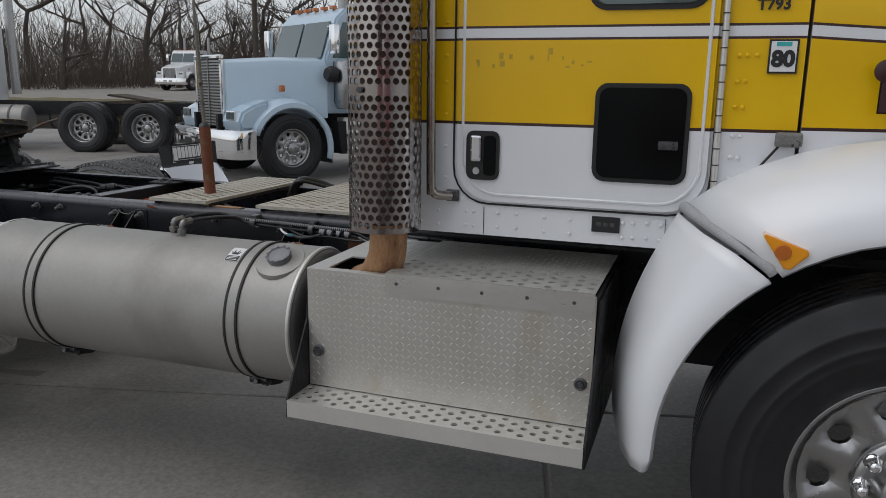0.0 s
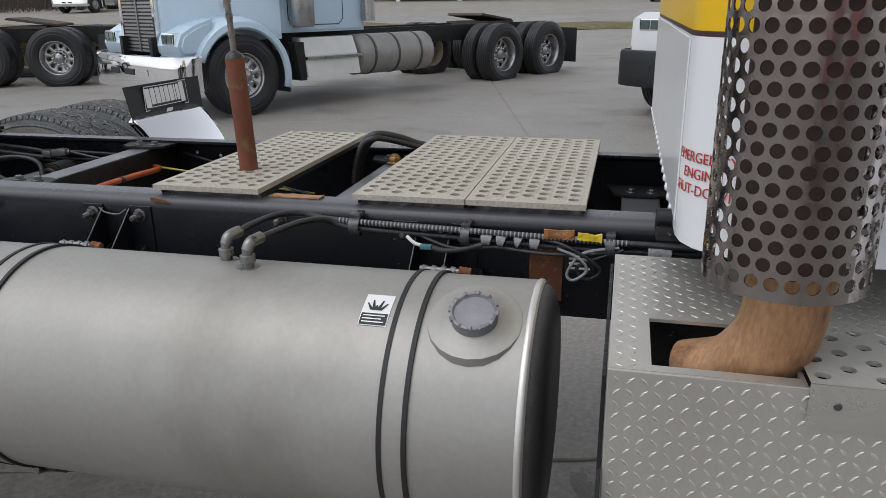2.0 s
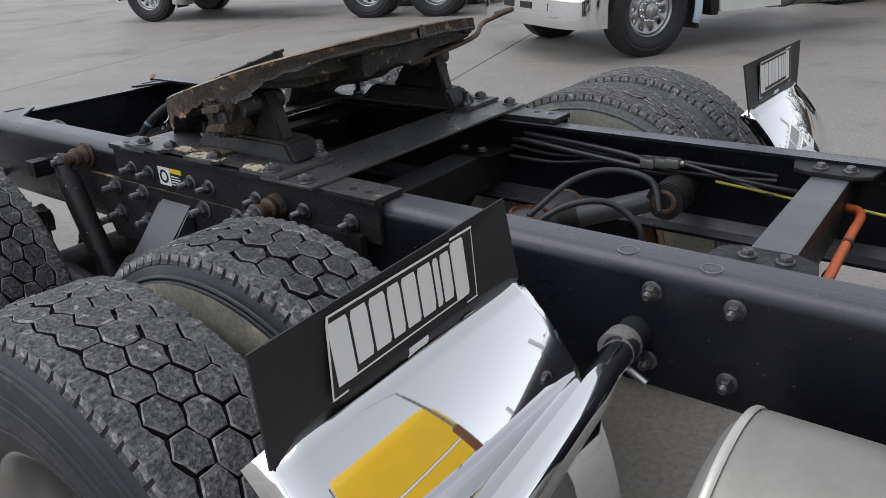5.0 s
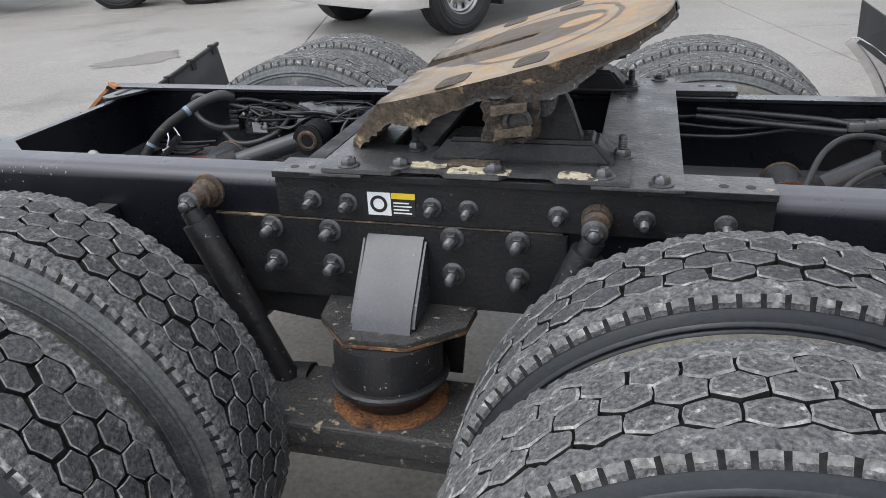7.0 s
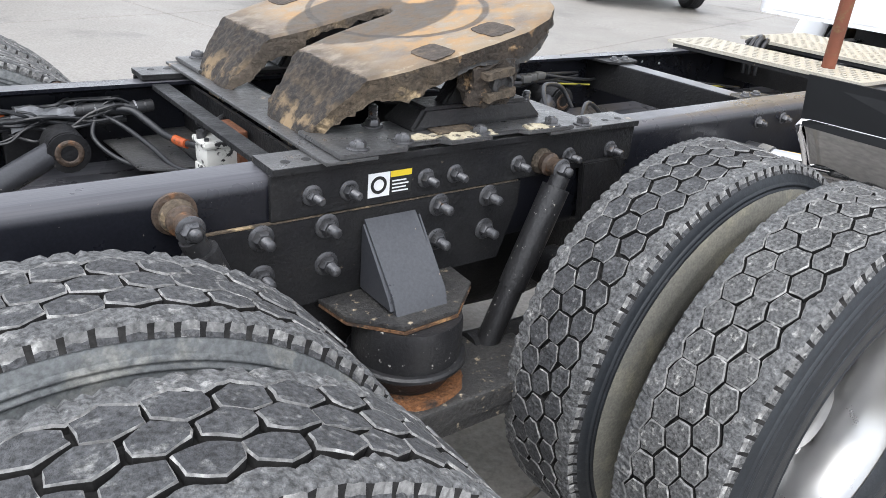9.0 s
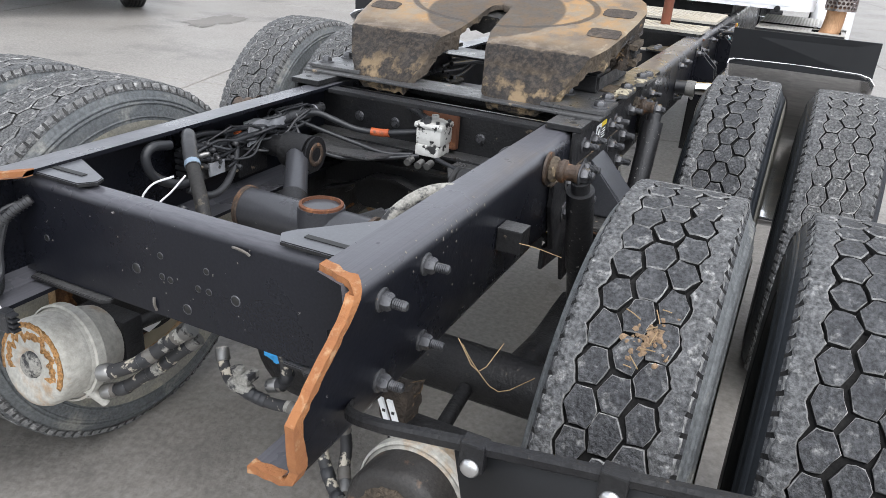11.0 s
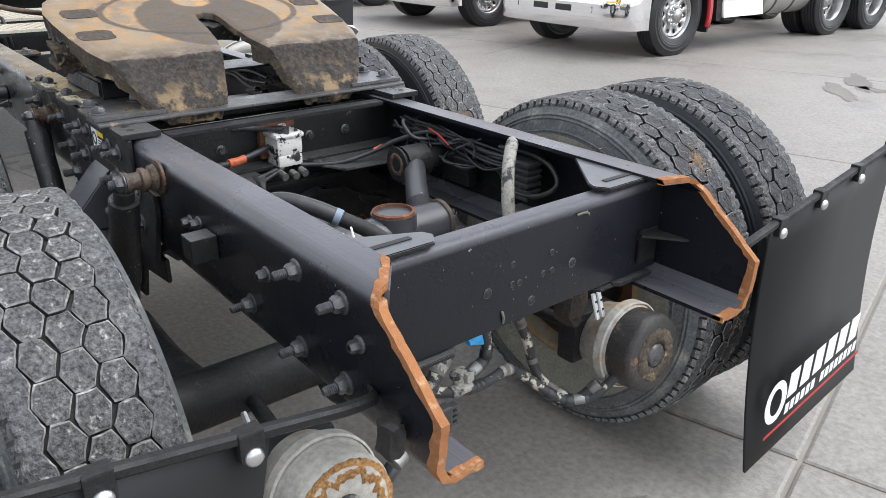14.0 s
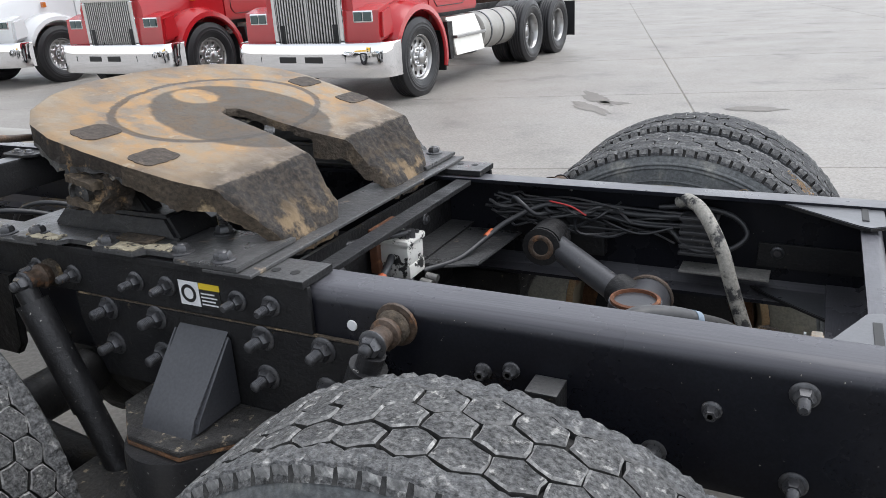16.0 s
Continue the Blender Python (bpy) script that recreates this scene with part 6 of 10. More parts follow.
        hose(bm, [p + Vector((0, 0, 0.04)), p + Vector((0.004, s * -0.01, 0.055)), p + Vector((0.012, s * -0.045, 0.058))], 0.013, 10)
        part("tank_fitting", bm, M["fitting"], tank, "grey swivel fitting on a welded pad")
    return tank


fuel_tank(-1)


# ---- air and fuel lines along the passenger rail ----
def rail_lines():
    y = -RW - 0.03
    sets = [
        ("fuel_hose", "hose", 0.008, [(2.476, -0.735, 1.004), (2.485, -0.68, 1.003), (2.50, -0.58, 0.996), (2.53, -0.50, 0.982), (2.6, y - 0.01, 0.958), (2.9, y, 0.945), (3.2, y, 0.935), (3.5, y, 0.94)]),
        ("fuel_hose", "hose", 0.008, [(2.402, -0.692, 1.001), (2.407, -0.64, 1.004), (2.42, -0.55, 1.000), (2.46, -0.49, 0.992), (2.55, y - 0.01, 0.975), (2.85, y, 0.965), (3.2, y, 0.955), (3.5, y, 0.955)]),
        ("braided_line", "loom", 0.007, [(2.40, y, 0.980), (2.7, y - 0.012, 0.972), (3.0, y - 0.012, 0.965), (3.4, y - 0.01, 0.955)]),
        ("cable", "hose", 0.005, [(2.75, y, 0.95), (2.85, y - 0.02, 0.925), (2.95, y - 0.01, 0.93), (3.1, y - 0.02, 0.925), (3.3, y, 0.94)]),
        ("cable", "hose", 0.004, [(3.05, y, 0.955), (3.12, y - 0.03, 0.95), (3.2, y - 0.03, 0.90), (3.17, y - 0.025, 0.87), (3.15, y - 0.02, 0.90), (3.25, y - 0.02, 0.945)]),
    ]
    for nm, mk, r, pts in sets:
        bm = bmesh.new()
        hose(bm, pts, r, 8)
        part(nm, bm, M[mk], truck)
    # dotted braid over the upper line, clamps, taped joints and a pair of loose connectors
    for k in range(74):
        bm = bmesh.new()
        x = 2.56 + k * 0.0095
        rod(bm, (x, y - 0.0125, 0.9795 - (x - 2.4) * 0.024), (x + 0.0034, y - 0.0125, 0.9795 - (x - 2.4) * 0.024), 0.0076, 8)
        part("braid_fleck", bm, M["wrap"], truck)
    for x, z, w, r in ((2.60, 0.962, 0.026, 0.024), (2.88, 0.953, 0.022, 0.024), (3.22, 0.945, 0.022, 0.022)):
        bm = bmesh.new()
        lathe(bm, [(-w / 2, r * 0.9), (-w / 2, r), (w / 2, r), (w / 2, r * 0.9)], (x, y - 0.006, z), (1, 0, 0), 14)
        box(bm, x - w / 2, x + w / 2, y - 0.012, y + 0.03, z + r - 0.002, z + r + 0.008, bev=0.002)
        part("line_clamp", bm, M["bolt"], truck)
    for x, z, w in ((2.93, 0.949, 0.022), (2.965, 0.948, 0.018), (3.005, 0.947, 0.012), (3.045, 0.946, 0.020), (3.33, 0.938, 0.05)):
        bm = bmesh.new()
        hose(bm, [(x - w / 2, y - 0.008, z), (x, y - 0.008, z + 0.001), (x + w / 2, y - 0.008, z - 0.002)], 0.0155, 10)
        part("taped_joint", bm, M["wrap"], truck, "grey taped line joint")
    bm = bmesh.new()
    hose(bm, [(2.735, y - 0.02, 0.948), (2.755, y - 0.026, 0.934), (2.775, y - 0.026, 0.928)], 0.0045, 6)
    part("loose_wire", bm, M["print_white"], truck)
    bm = bmesh.new()
    box(bm, 2.770, 2.800, y - 0.034, y - 0.020, 0.920, 0.932, bev=0.003)
    part("connector", bm, M["teal_plug"], truck, "faded teal wire connector")
    bm = bmesh.new()
    hose(bm, [(2.80, y - 0.027, 0.925), (2.83, y - 0.024, 0.918), (2.87, y - 0.018, 0.922), (2.92, y - 0.012, 0.935)], 0.0075, 8)
    part("connector_boot", bm, M["loom"], truck)
    for x0, x1, z0, z1, mk, lab in ((3.070, 3.135, 0.962, 0.985, "rust_edge", "torn orange tag"), (3.145, 3.20, 0.962, 0.980, "print_yellow", "yellow printed tag")):
        bm = bmesh.new()
        lump(bm, [(x0, y - 0.024, z0), (x1, y - 0.024, z0), (x1, y - 0.018, z0), (x0, y - 0.018, z0), (x0, y - 0.024, z1), (x1, y - 0.024, z1), (x1, y - 0.018, z1), (x0, y - 0.018, z1)], (8, 1, 3), 0.004, 40.0, x0)
        part("line_tag", bm, M[mk], truck, lab)
    bm = bmesh.new()
    hose(bm, [(3.10, y - 0.02, 0.94), (3.15, y - 0.034, 0.925), (3.17, y - 0.034, 0.895), (3.14, y - 0.032, 0.868), (3.125, y - 0.030, 0.885), (3.16, y - 0.03, 0.935), (3.24, y - 0.02, 0.95)], 0.0035, 6)
    part("loose_wire", bm, M["wrap"], truck)
    bm = bmesh.new()
    box(bm, 3.115, 3.185, -RW - 0.003, -RW - 0.001, 0.865, 0.925)
    tag = part("data_plate", bm, M["print_black"], truck, "black data plate with white print")
    for k in range(4):
        bm = bmesh.new()
        box(bm, 3.125, 3.175 - 0.008 * (k % 2), -RW - 0.0045, -RW - 0.003, 0.875 + k * 0.012, 0.880 + k * 0.012)
        part("printed_line", bm, M["print_white"], tag)
    bm = bmesh.new()
    box(bm, 3.03, 3.11, -RW - 0.003, -RW - 0.0005, 0.79, 0.935)
    part("rust_patch", bm, M["rust"], truck, "flaked rust patch on the rail")


rail_lines()


# ---- deck plates and pogo stick ----
def deck_plate(x0, x1, label):
    y0, y1 = -0.425, 0.47
    z = 1.030
    bm = bmesh.new()
    nu, nv = 7, 18
    m = 0.012
    du, dv = (x1 - x0 - 2 * m) / nu, (y1 - y0 - 2 * m) / nv
    perforated(bm, lambda u, v, w: (x0 + m + u, y0 + m + v, z + w), nu, nv, du, dv, 0.0135, 0.005, hn=12, lift=0.0022)
    for a in ((x0, x0 + m, y0, y1), (x1 - m, x1, y0, y1), (x0 + m, x1 - m, y0, y0 + m), (x0 + m, x1 - m, y1 - m, y1)):
        quad(bm, [(a[0], a[2], z), (a[1], a[2], z), (a[1], a[3], z), (a[0], a[3], z)])
    for a, b in (((x0, y0), (x1, y0)), ((x1, y0), (x1, y1)), ((x1, y1), (x0, y1)), ((x0, y1), (x0, y0))):
        quad(bm, [(*a, z), (*b, z), (*b, z - 0.014), (*a, z - 0.014)])
    ob = part("deck_plate", bm, M["deck"], truck, label)
    # folded stiffener under each long edge
    for x in (x0 + 0.004, x1 - 0.008):
        bm = bmesh.new()
        box(bm, x, x + 0.004, y0 + 0.03, y1 - 0.03, 1.0005, z - 0.006)
        part("stiffener", bm, M["black"], ob)
    return ob


deck_plate(2.005, 2.315, "weathered pale deck plate with round punched holes")
deck_plate(2.575, 2.865, "weathered pale deck plate with round punched holes")
deck_plate(2.868, 3.158, "weathered pale deck plate with round punched holes")


def pogo_stick():
    bm = bmesh.new()
    p0, p1 = Vector((2.175, -0.20, 1.03)), Vector((2.165, -0.205, 1.345))
    rod(bm, p0, p1, 0.0265, 20)
    ob = part("pogo_tube", bm, M["rod_rust"], truck, "upright rusty brown hose-tender tube")
    bm = bmesh.new()
    d = (p1 - p0).normalized()
    lathe(bm, [(0, 0.027), (0.012, 0.022), (0.02, 0.012), (0.02, 0.0)], p1, d, 16)
    part("cap", bm, M["hose"], ob)
    bm = bmesh.new()
    rod(bm, p1 + d * 0.01, p1 + d * 0.50, 0.0085, 10)
    rod(bm, p1 + d * 0.48, p1 + d * 1.5, 0.0065, 8)
    for k in range(9):
        rod(bm, p1 + d * (0.06 + k * 0.045), p1 + d * (0.075 + k * 0.045), 0.0105, 8)
    part("spring_rod", bm, M["hose_grey"], ob, "grey spring rod")


pogo_stick()


# ---- step box under the exhaust ----
def step_box():
    x0, x1, yf, z0, z1 = 3.232, 4.155, -1.138, 0.575, 0.972
    yb = -0.60
    hx0, hx1, hy0, hy1 = 3.295, 3.50, -1.112, -0.935
    bm = bmesh.new()
    t = 0.006
    box(bm, x0, x1, yf, yf + t, z0, z1, bev=0.002)
    body = part("step_box", bm, M["tread_alu"], truck, "diamond-plate aluminium battery box with step")
    for a in ((x0, x0 + t, yf + t, yb), (x1 - t, x1, yf + t, yb), (x0 + t, x1 - t, yb - t, yb)):
        bm = bmesh.new()
        box(bm, *a, z0 - 0.05, z1 - t)
        part("side_panel", bm, M["black"], body, "black steel side panel")
    for a in ((x0, hx0, yf + t, yb), (hx1, 3.507, yf + t, yb), (hx0, hx1, yf + t, hy0), (hx0, hx1, hy1, yb)):
        bm = bmesh.new()
        box(bm, *a, z1 - t, z1)
        part("top_strip", bm, M["tread_alu"], body)
    # raised lozenges on front and top
    def lozenges(u0, u1, v0, v1, place, pitch, skip=None):
        bm = bmesh.new()
        nu, nv = int((u1 - u0) / pitch), int((v1 - v0) / pitch)
        for i in range(nu):
            for j in range(nv):
                cu, cv = u0 + (i + 0.5) * (u1 - u0) / nu, v0 + (j + 0.5) * (v1 - v0) / nv
                if skip and skip(cu, cv):
                    continue
                a = math.radians(45 if (i + j) % 2 else -45)
                c, sn = math.cos(a), math.sin(a)
                L, W, H = pitch * 0.45, pitch * 0.15, 0.0012

                def q(l, w, h):
                    return bm.verts.new(place(cu + l * c - w * sn, cv + l * sn + w * c, h))
                e0, e1 = q(-L, 0, 0), q(L, 0, 0)
                s0, s1 = q(0, -W, 0), q(0, W, 0)
                t0, t1 = q(-L * 0.45, 0, H), q(L * 0.45, 0, H)
                for f in ((e0, s0, t0), (s0, t1, t0), (s0, e1, t1), (e1, s1, t1), (s1, t0, t1), (s1, e0, t0)):
                    bm.faces.new(f)
        return bm
    part("raised_pattern", lozenges(x0 + 0.004, x1 - 0.004, z0 + 0.01, z1 - 0.006, lambda u, v, h: (u, yf - h, v), 0.0195, lambda u, v: u > 3.505 and v > 0.912), M["tread_alu"], body)
    part("raised_pattern", lozenges(x0 + 0.004, 3.505, yf + 0.008, yb - 0.01, lambda u, v, h: (u, v, z1 + h), 0.0200, lambda u, v: hx0 - 0.008 < u < hx1 + 0.008 and hy0 - 0.01 < v < hy1 + 0.01), M["tread_alu"], body)
    # perforated cover on the front part of the top
    bm = bmesh.new()
    cx0, cx1, z = 3.507, x1 - 0.004, z1 + 0.010
    nu, nv = 13, 8
    perforated(bm, lambda u, v, w: (cx0 + u, yf - 0.004 + v, z + w), nv * 2, 10, (cx1 - cx0) / (nv * 2), (yb - yf) / 10, 0.0115, 0.008, skip=lambda u, v: v > 0.19)
    bmesh.ops.remove_doubles(bm, verts=bm.verts[:], dist=0.0006)
    cov = part("step_cover", bm, M["step_alu"], body, "perforated aluminium tread cover with folded front lip")
    part("raised_pattern", lozenges(cx0 + 0.004, cx1 - 0.004, yf + 0.175, yb - 0.012, lambda u, v, h: (u, v, z + h), 0.0200), M["tread_alu"], body)
    bm = bmesh.new()
    box(bm, cx0, cx1, yf - 0.006, yf - 0.0025, 0.915, z - 0.0005)
    part("cover_lip", bm, M["lip"], body, "dull folded front lip")
    for k in range(5):
        bm = bmesh.new()
        lathe(bm, [(0, 0.006), (0.002, 0.005), (0.002, 0)], (3.545 + k * 0.137, yf - 0.006, 0.950), (0, -1, 0), 10)
        part("rivet", bm, M["bolt"], cov)
    for x, zz in ((3.27, 0.697), (4.122, 0.707)):
        bm = bmesh.new()
        lathe(bm, [(0, 0.019), (0.004, 0.019), (0.006, 0.014), (0.004, 0.011), (0.009, 0.009), (0.009, 0)], (x, yf - 0.002, zz), (0, -1, 0), 18)
        part("latch_knob", bm, M["bolt"], body, "round steel latch knob")
    # lower step
    bm = bmesh.new()
    sy0 = -1.275
    perforated(bm, lambda u, v, w: (x0 - 0.002 + u, sy0 + v, 0.572 + w), 28, 3, (x1 - x0 + 0.004) / 28, (yf - sy0) / 3, 0.0105, 0.006)
    bmesh.ops.remove_doubles(bm, verts=bm.verts[:], dist=0.0006)
    box(bm, x0 - 0.004, x1 + 0.004, sy0 - 0.004, sy0, 0.517, 0.5725)
    st = part("step_tread", bm, M["step_alu"], body, "perforated aluminium step with folded edge")
    for x in (x0 - 0.008, x1 + 0.003):
        bm = bmesh.new()
        prism(bm, [(yb, 0.95), (yf + 0.02, 0.95), (yf - 0.002, 0.80), (sy0, 0.575), (sy0 - 0.004, 0.515), (sy0 + 0.02, 0.505), (yb, 0.505)], x, x + 0.006, "x")
        part("side_bracket", bm, M["black"], body, "black steel step bracket")


step_box()


# ---- exhaust ----
def exhaust():
    cx, cy, r = 3.470, -1.055, 0.113
    zb = 1.105
    bm = bmesh.new()
    # wraps the outer side only and stays open towards the cab
    a0, wrap, rows, cols = radians(140), radians(262), 52, 20
    du, dv = 0.0252, wrap * r / cols

    def round_it(u, v, w):
        t = a0 + v / r
        return (cx + (r + w) * math.cos(t), cy + (r + w) * math.sin(t), zb + 0.012 + u)
    perforated(bm, round_it, rows, cols, du, dv, 0.0098, 0.0022, skip=lambda u, v: int(u / du) in (16, 33))
    for k in range(cols):
        quad(bm, [(cx + r * math.cos(a0 + q * dv / r), cy + r * math.sin(a0 + q * dv / r), z) for q, z in ((k, zb), (k + 1, zb), (k + 1, zb + 0.012), (k, zb + 0.012))])
    bmesh.ops.remove_doubles(bm, verts=bm.verts[:], dist=0.0003)
    sh = part("exhaust_shield", bm, M["stack"], truck, "perforated chrome exhaust heat shield with rust stains", smooth=40)
    bm = bmesh.new()
    rod(bm, (cx, cy, zb + 0.02), (cx, cy, 2.5), 0.078, 24)
    part("exhaust_pipe", bm, M["pipe_dark"], truck, "dark brown muffler tube inside the shield")
    bm = bmesh.new()
    hose(bm, [(cx + 0.012, cy, zb + 0.06), (cx + 0.012, cy, zb + 0.01), (cx + 0.010, cy, 1.055), (cx + 0.002, cy + 0.004, 1.01), (cx - 0.018, cy + 0.012, 0.97), (cx - 0.05, cy + 0.03, 0.93), (cx - 0.11, cy + 0.06, 0.90)], 0.060, 24)
    part("exhaust_elbow", bm, M["copper"], truck, "rusty copper-coloured exhaust elbow entering the box")
    for z in (zb + 0.012 + 16.5 * 0.0252, zb + 0.012 + 33.5 * 0.0252):
        bm = bmesh.new()
        rod(bm, (cx - 0.03, cy - r * 0.97, z), (cx - 0.03, cy - r * 0.97 - 0.012, z), 0.009, 8)
        part("shield_bolt", bm, M["bolt"], sh)


exhaust()


# ---- cab ----
BANDS = [(1.080, 0), (1.431, 1), (1.440, 2), (1.684, 1), (1.691, 0), (1.719, 1), (1.726, 2)]   # from this height: white, maroon, yellow
CAB_M = ["white", "maroon", "yellow"]


def band_of(z):
    k = 0
    for z0, m in BANDS:
        if z >= z0 - 1e-6:
            k = m
    return k


def cab():
    ys, x0, x1, r = 0.920, 3.335, 4.640, 0.13
    plan = []
    for s in (-1, 1):
        arc = [(x0 + r - r * math.sin(t), s * (ys - r + r * math.cos(t))) for t in (math.radians(a) for a in (0, 18, 36, 54, 72, 90))]
        side = [(x1, s * (ys - 0.005))] + arc
        plan = plan + (side if s < 0 else side[::-1])
    levels = [1.080] + [z for z, _ in BANDS[1:]] + [2.05, 2.35, 2.52, 2.60]
    bm = bmesh.new()
    loops = []
    for z in levels:
        k = 1.0 if z < 2.4 else 0.97 if z < 2.55 else 0.86
        loops.append([bm.verts.new(((x - 4.05) * k + 4.05, y * k, z)) for x, y in plan])
    n = len(plan)
    for z, a, b in zip(levels, loops, loops[1:]):
        for i in range(n):
            f = bm.faces.new((a[i], a[(i + 1) % n], b[(i + 1) % n], b[i]))
            f.material_index = band_of(z)
            f.smooth = abs(plan[i][1]) < ys - 0.001 or abs(plan[(i + 1) % n][1]) < ys - 0.001
    bm.faces.new(loops[-1])
    bm.faces.new(loops[0][::-1])
    body = part("cab", bm, [M[k] for k in CAB_M], truck, "white cab with yellow upper body and maroon pinstripes", smooth=40)
    for s in (-1, 1):
        y = s * ys
        # door
        dx0, dx1, dz0, rr = 3.660, 4.418, 1.192, 0.115
        zs = sorted({dz0 + rr * (1 - math.cos(math.radians(a))) for a in (0, 15, 30, 45, 60, 75, 90)} | {z for z, _ in BANDS[1:]} | {1.74, 2.0, 2.25})

        def ends(z):
            if z < dz0 + rr:
                e = rr - math.sqrt(max(rr * rr - (dz0 + rr - z) ** 2, 0))
            else:
                e = 0
            return dx0 + e, dx1 - e
        bm = bmesh.new()
        rows = []
        for z in zs:
            a, b = ends(z)
            rows.append([bm.verts.new(p) for p in ((a, y, z), (a + 0.003, y + s * 0.010, z), (b - 0.003, y + s * 0.010, z), (b, y, z))])
        for z, r0, r1 in zip(zs, rows, rows[1:]):
            for k in range(3):
                bm.faces.new((r0[k], r0[k + 1], r1[k + 1], r1[k])).material_index = band_of(z)
        bm.faces.new(rows[0])
        door = part("cab_door", bm, [M[k] for k in CAB_M], body, "cab door, white below and yellow above")
        for off, rad, mk in ((0.010, 0.0032, "seal"), (-0.022, 0.005, "white")):
            bm = bmesh.new()
            pts = []
            yy = y + s * (0.002 if off > 0 else 0.010)
            for z in reversed([z for z in zs if z >= dz0]):
                a, b = ends(z)
                pts.append((a - off, yy, z - (off if z < dz0 + rr else 0)))
            low = [(p[0], p[1], p[2]) for p in pts]
            right = []
            for z in [z for z in zs if z >= dz0]:
                a, b = ends(z)
                right.append((b + off, yy, z - (off if z < dz0 + rr else 0)))
            hose(bm, low + right, rad, 6, n=1)
            part("door_seal" if mk == "seal" else "door_bead", bm, M[mk], door)
        # lower window
        def pane(name, xa, xb, za, zb2, rad, d0, d1, mk, parent, label=""):
            bm = bmesh.new()
            poly = []
            for cx, cz, a0 in ((xb - rad, za + rad, -90), (xb - rad, zb2 - rad, 0), (xa + rad, zb2 - rad, 90), (xa + rad, za + rad, 180)):
                for k in range(6):
                    t = math.radians(a0 + 18 * k)
                    poly.append((cx + rad * math.cos(t), cz + rad * math.sin(t)))
            lo, hi = sorted((y + s * d0, y + s * d1))
            prism(bm, poly, lo, hi, "y", bev=0.003)
            return part(name, bm, M[mk], parent, label)
        w = pane("lower_window", 4.090, 4.360, 1.275, 1.562, 0.036, 0.009, 0.017, "seal", door, "black-framed lower door window")
        pane("pane", 4.103, 4.347, 1.288, 1.549, 0.028, 0.0172, 0.0185, "glass_dark", w)
        pane("latch_plate", 4.277, 4.332, 1.375, 1.400, 0.004, 0.0186, 0.0195, "bolt", w)
        w = pane("door_window", 4.055, 4.392, 1.765, 2.23, 0.055, 0.009, 0.016, "seal", door, "tinted door window in a black seal")
        pane("pane", 4.070, 4.377, 1.780, 2.215, 0.045, 0.0162, 0.0175, "glass_green", w)
        # paddle latch
        h = pane("door_latch", 3.697, 3.803, 1.260, 1.412, 0.022, 0.009, 0.020, "seal", door, "black recessed door latch with chrome paddle")
        bm = bmesh.new()
        box(bm, 3.712, 3.748, *sorted((y + s * 0.020, y + s * 0.030)), 1.318, 1.398, bev=0.006)
        part("paddle", bm, M["chrome"], h)
        bm = bmesh.new()
        lathe(bm, [(0, 0.012), (0.006, 0.011), (0.006, 0)], (3.732, y + s * 0.020, 1.288), (0, s, 0), 16)
        part("lock", bm, M["bolt_bright"], h)
        pane("recess", 3.755, 3.793, 1.275, 1.398, 0.012, 0.0202, 0.0212, "glass_dark", h)
        # hinge strip, body seam, grab rail
        bm = bmesh.new()
        rod(bm, (4.437, y + s * 0.008, 1.262), (4.428, y + s * 0.008, 2.3), 0.009, 8)
        hg = part("hinge", bm, M["step_alu"], body, "full-height piano hinge")
        for k in range(22):
            bm = bmesh.new()
            rod(bm, (4.4365 - 0.0004 * k, y + s * 0.008, 1.29 + 0.046 * k), (4.4365 - 0.0004 * k, y + s * 0.008, 1.293 + 0.046 * k), 0.0100, 8)
            part("hinge_joint", bm, M["seal"], hg)
        bm = bmesh.new()
        hose(bm, [(3.590, y + s * 0.060, 2.3), (3.592, y + s * 0.060, 1.7), (3.595, y + s * 0.060, 1.252), (3.599, y + s * 0.056, 1.224), (3.612, y + s * 0.048, 1.208), (3.646, y + s * 0.014, 1.203)], 0.0150, 12)
        g = part("grab_rail", bm, M["stainless"], body, "curved stainless grab rail")
        bm = bmesh.new()
        box(bm, 3.628, 3.672, *sorted((y, y + s * 0.014)), 1.184, 1.222, bev=0.006)
        part("rail_foot", bm, M["bolt"], g)
        # sill rivets, plaque, seam
        riv = []
        for x in (3.54, 3.60, 3.695, 3.72, 3.80, 3.86, 3.95, 4.03, 4.19, 4.22, 4.26, 4.30):
            for z in (1.105, 1.150):
                riv.append((x, z + 0.006 * ((x * 37) % 1)))
        for x in (4.475, 4.495):
            for z in (1.24, 1.30, 1.36, 1.42, 1.50, 1.57, 1.64):
                riv.append((x, z))
        for z in (1.26, 1.36, 1.46, 1.56, 1.64, 1.74):
            riv.append((3.622, z))
        riv += [(3.52, 1.11), (3.525, 1.16), (4.52, 1.64)]
        for x, z in riv:
            bm = bmesh.new()
            lathe(bm, [(0, 0.0065), (0.002, 0.0055), (0.0032, 0.0025), (0.0034, 0)], (x, y, z), (0, s, 0), 8)
            part("rivet", bm, M[CAB_M[band_of(z)]], body)
        bm = bmesh.new()
        box(bm, 3.753, 3.755, *sorted((y, y + s * 0.0012)), 1.082, 1.172)
        box(bm, 4.313, 4.315, *sorted((y, y + s * 0.0015)), 1.082, 1.172)
        part("panel_seam", bm, M["bolt"], body)
        bm = bmesh.new()
        box(bm, 4.098, 4.182, *sorted((y, y + s * 0.004)), 1.118, 1.166, bev=0.001)
        pq = part("name_plate", bm, M["print_black"], body, "small black badge plate on the sill")
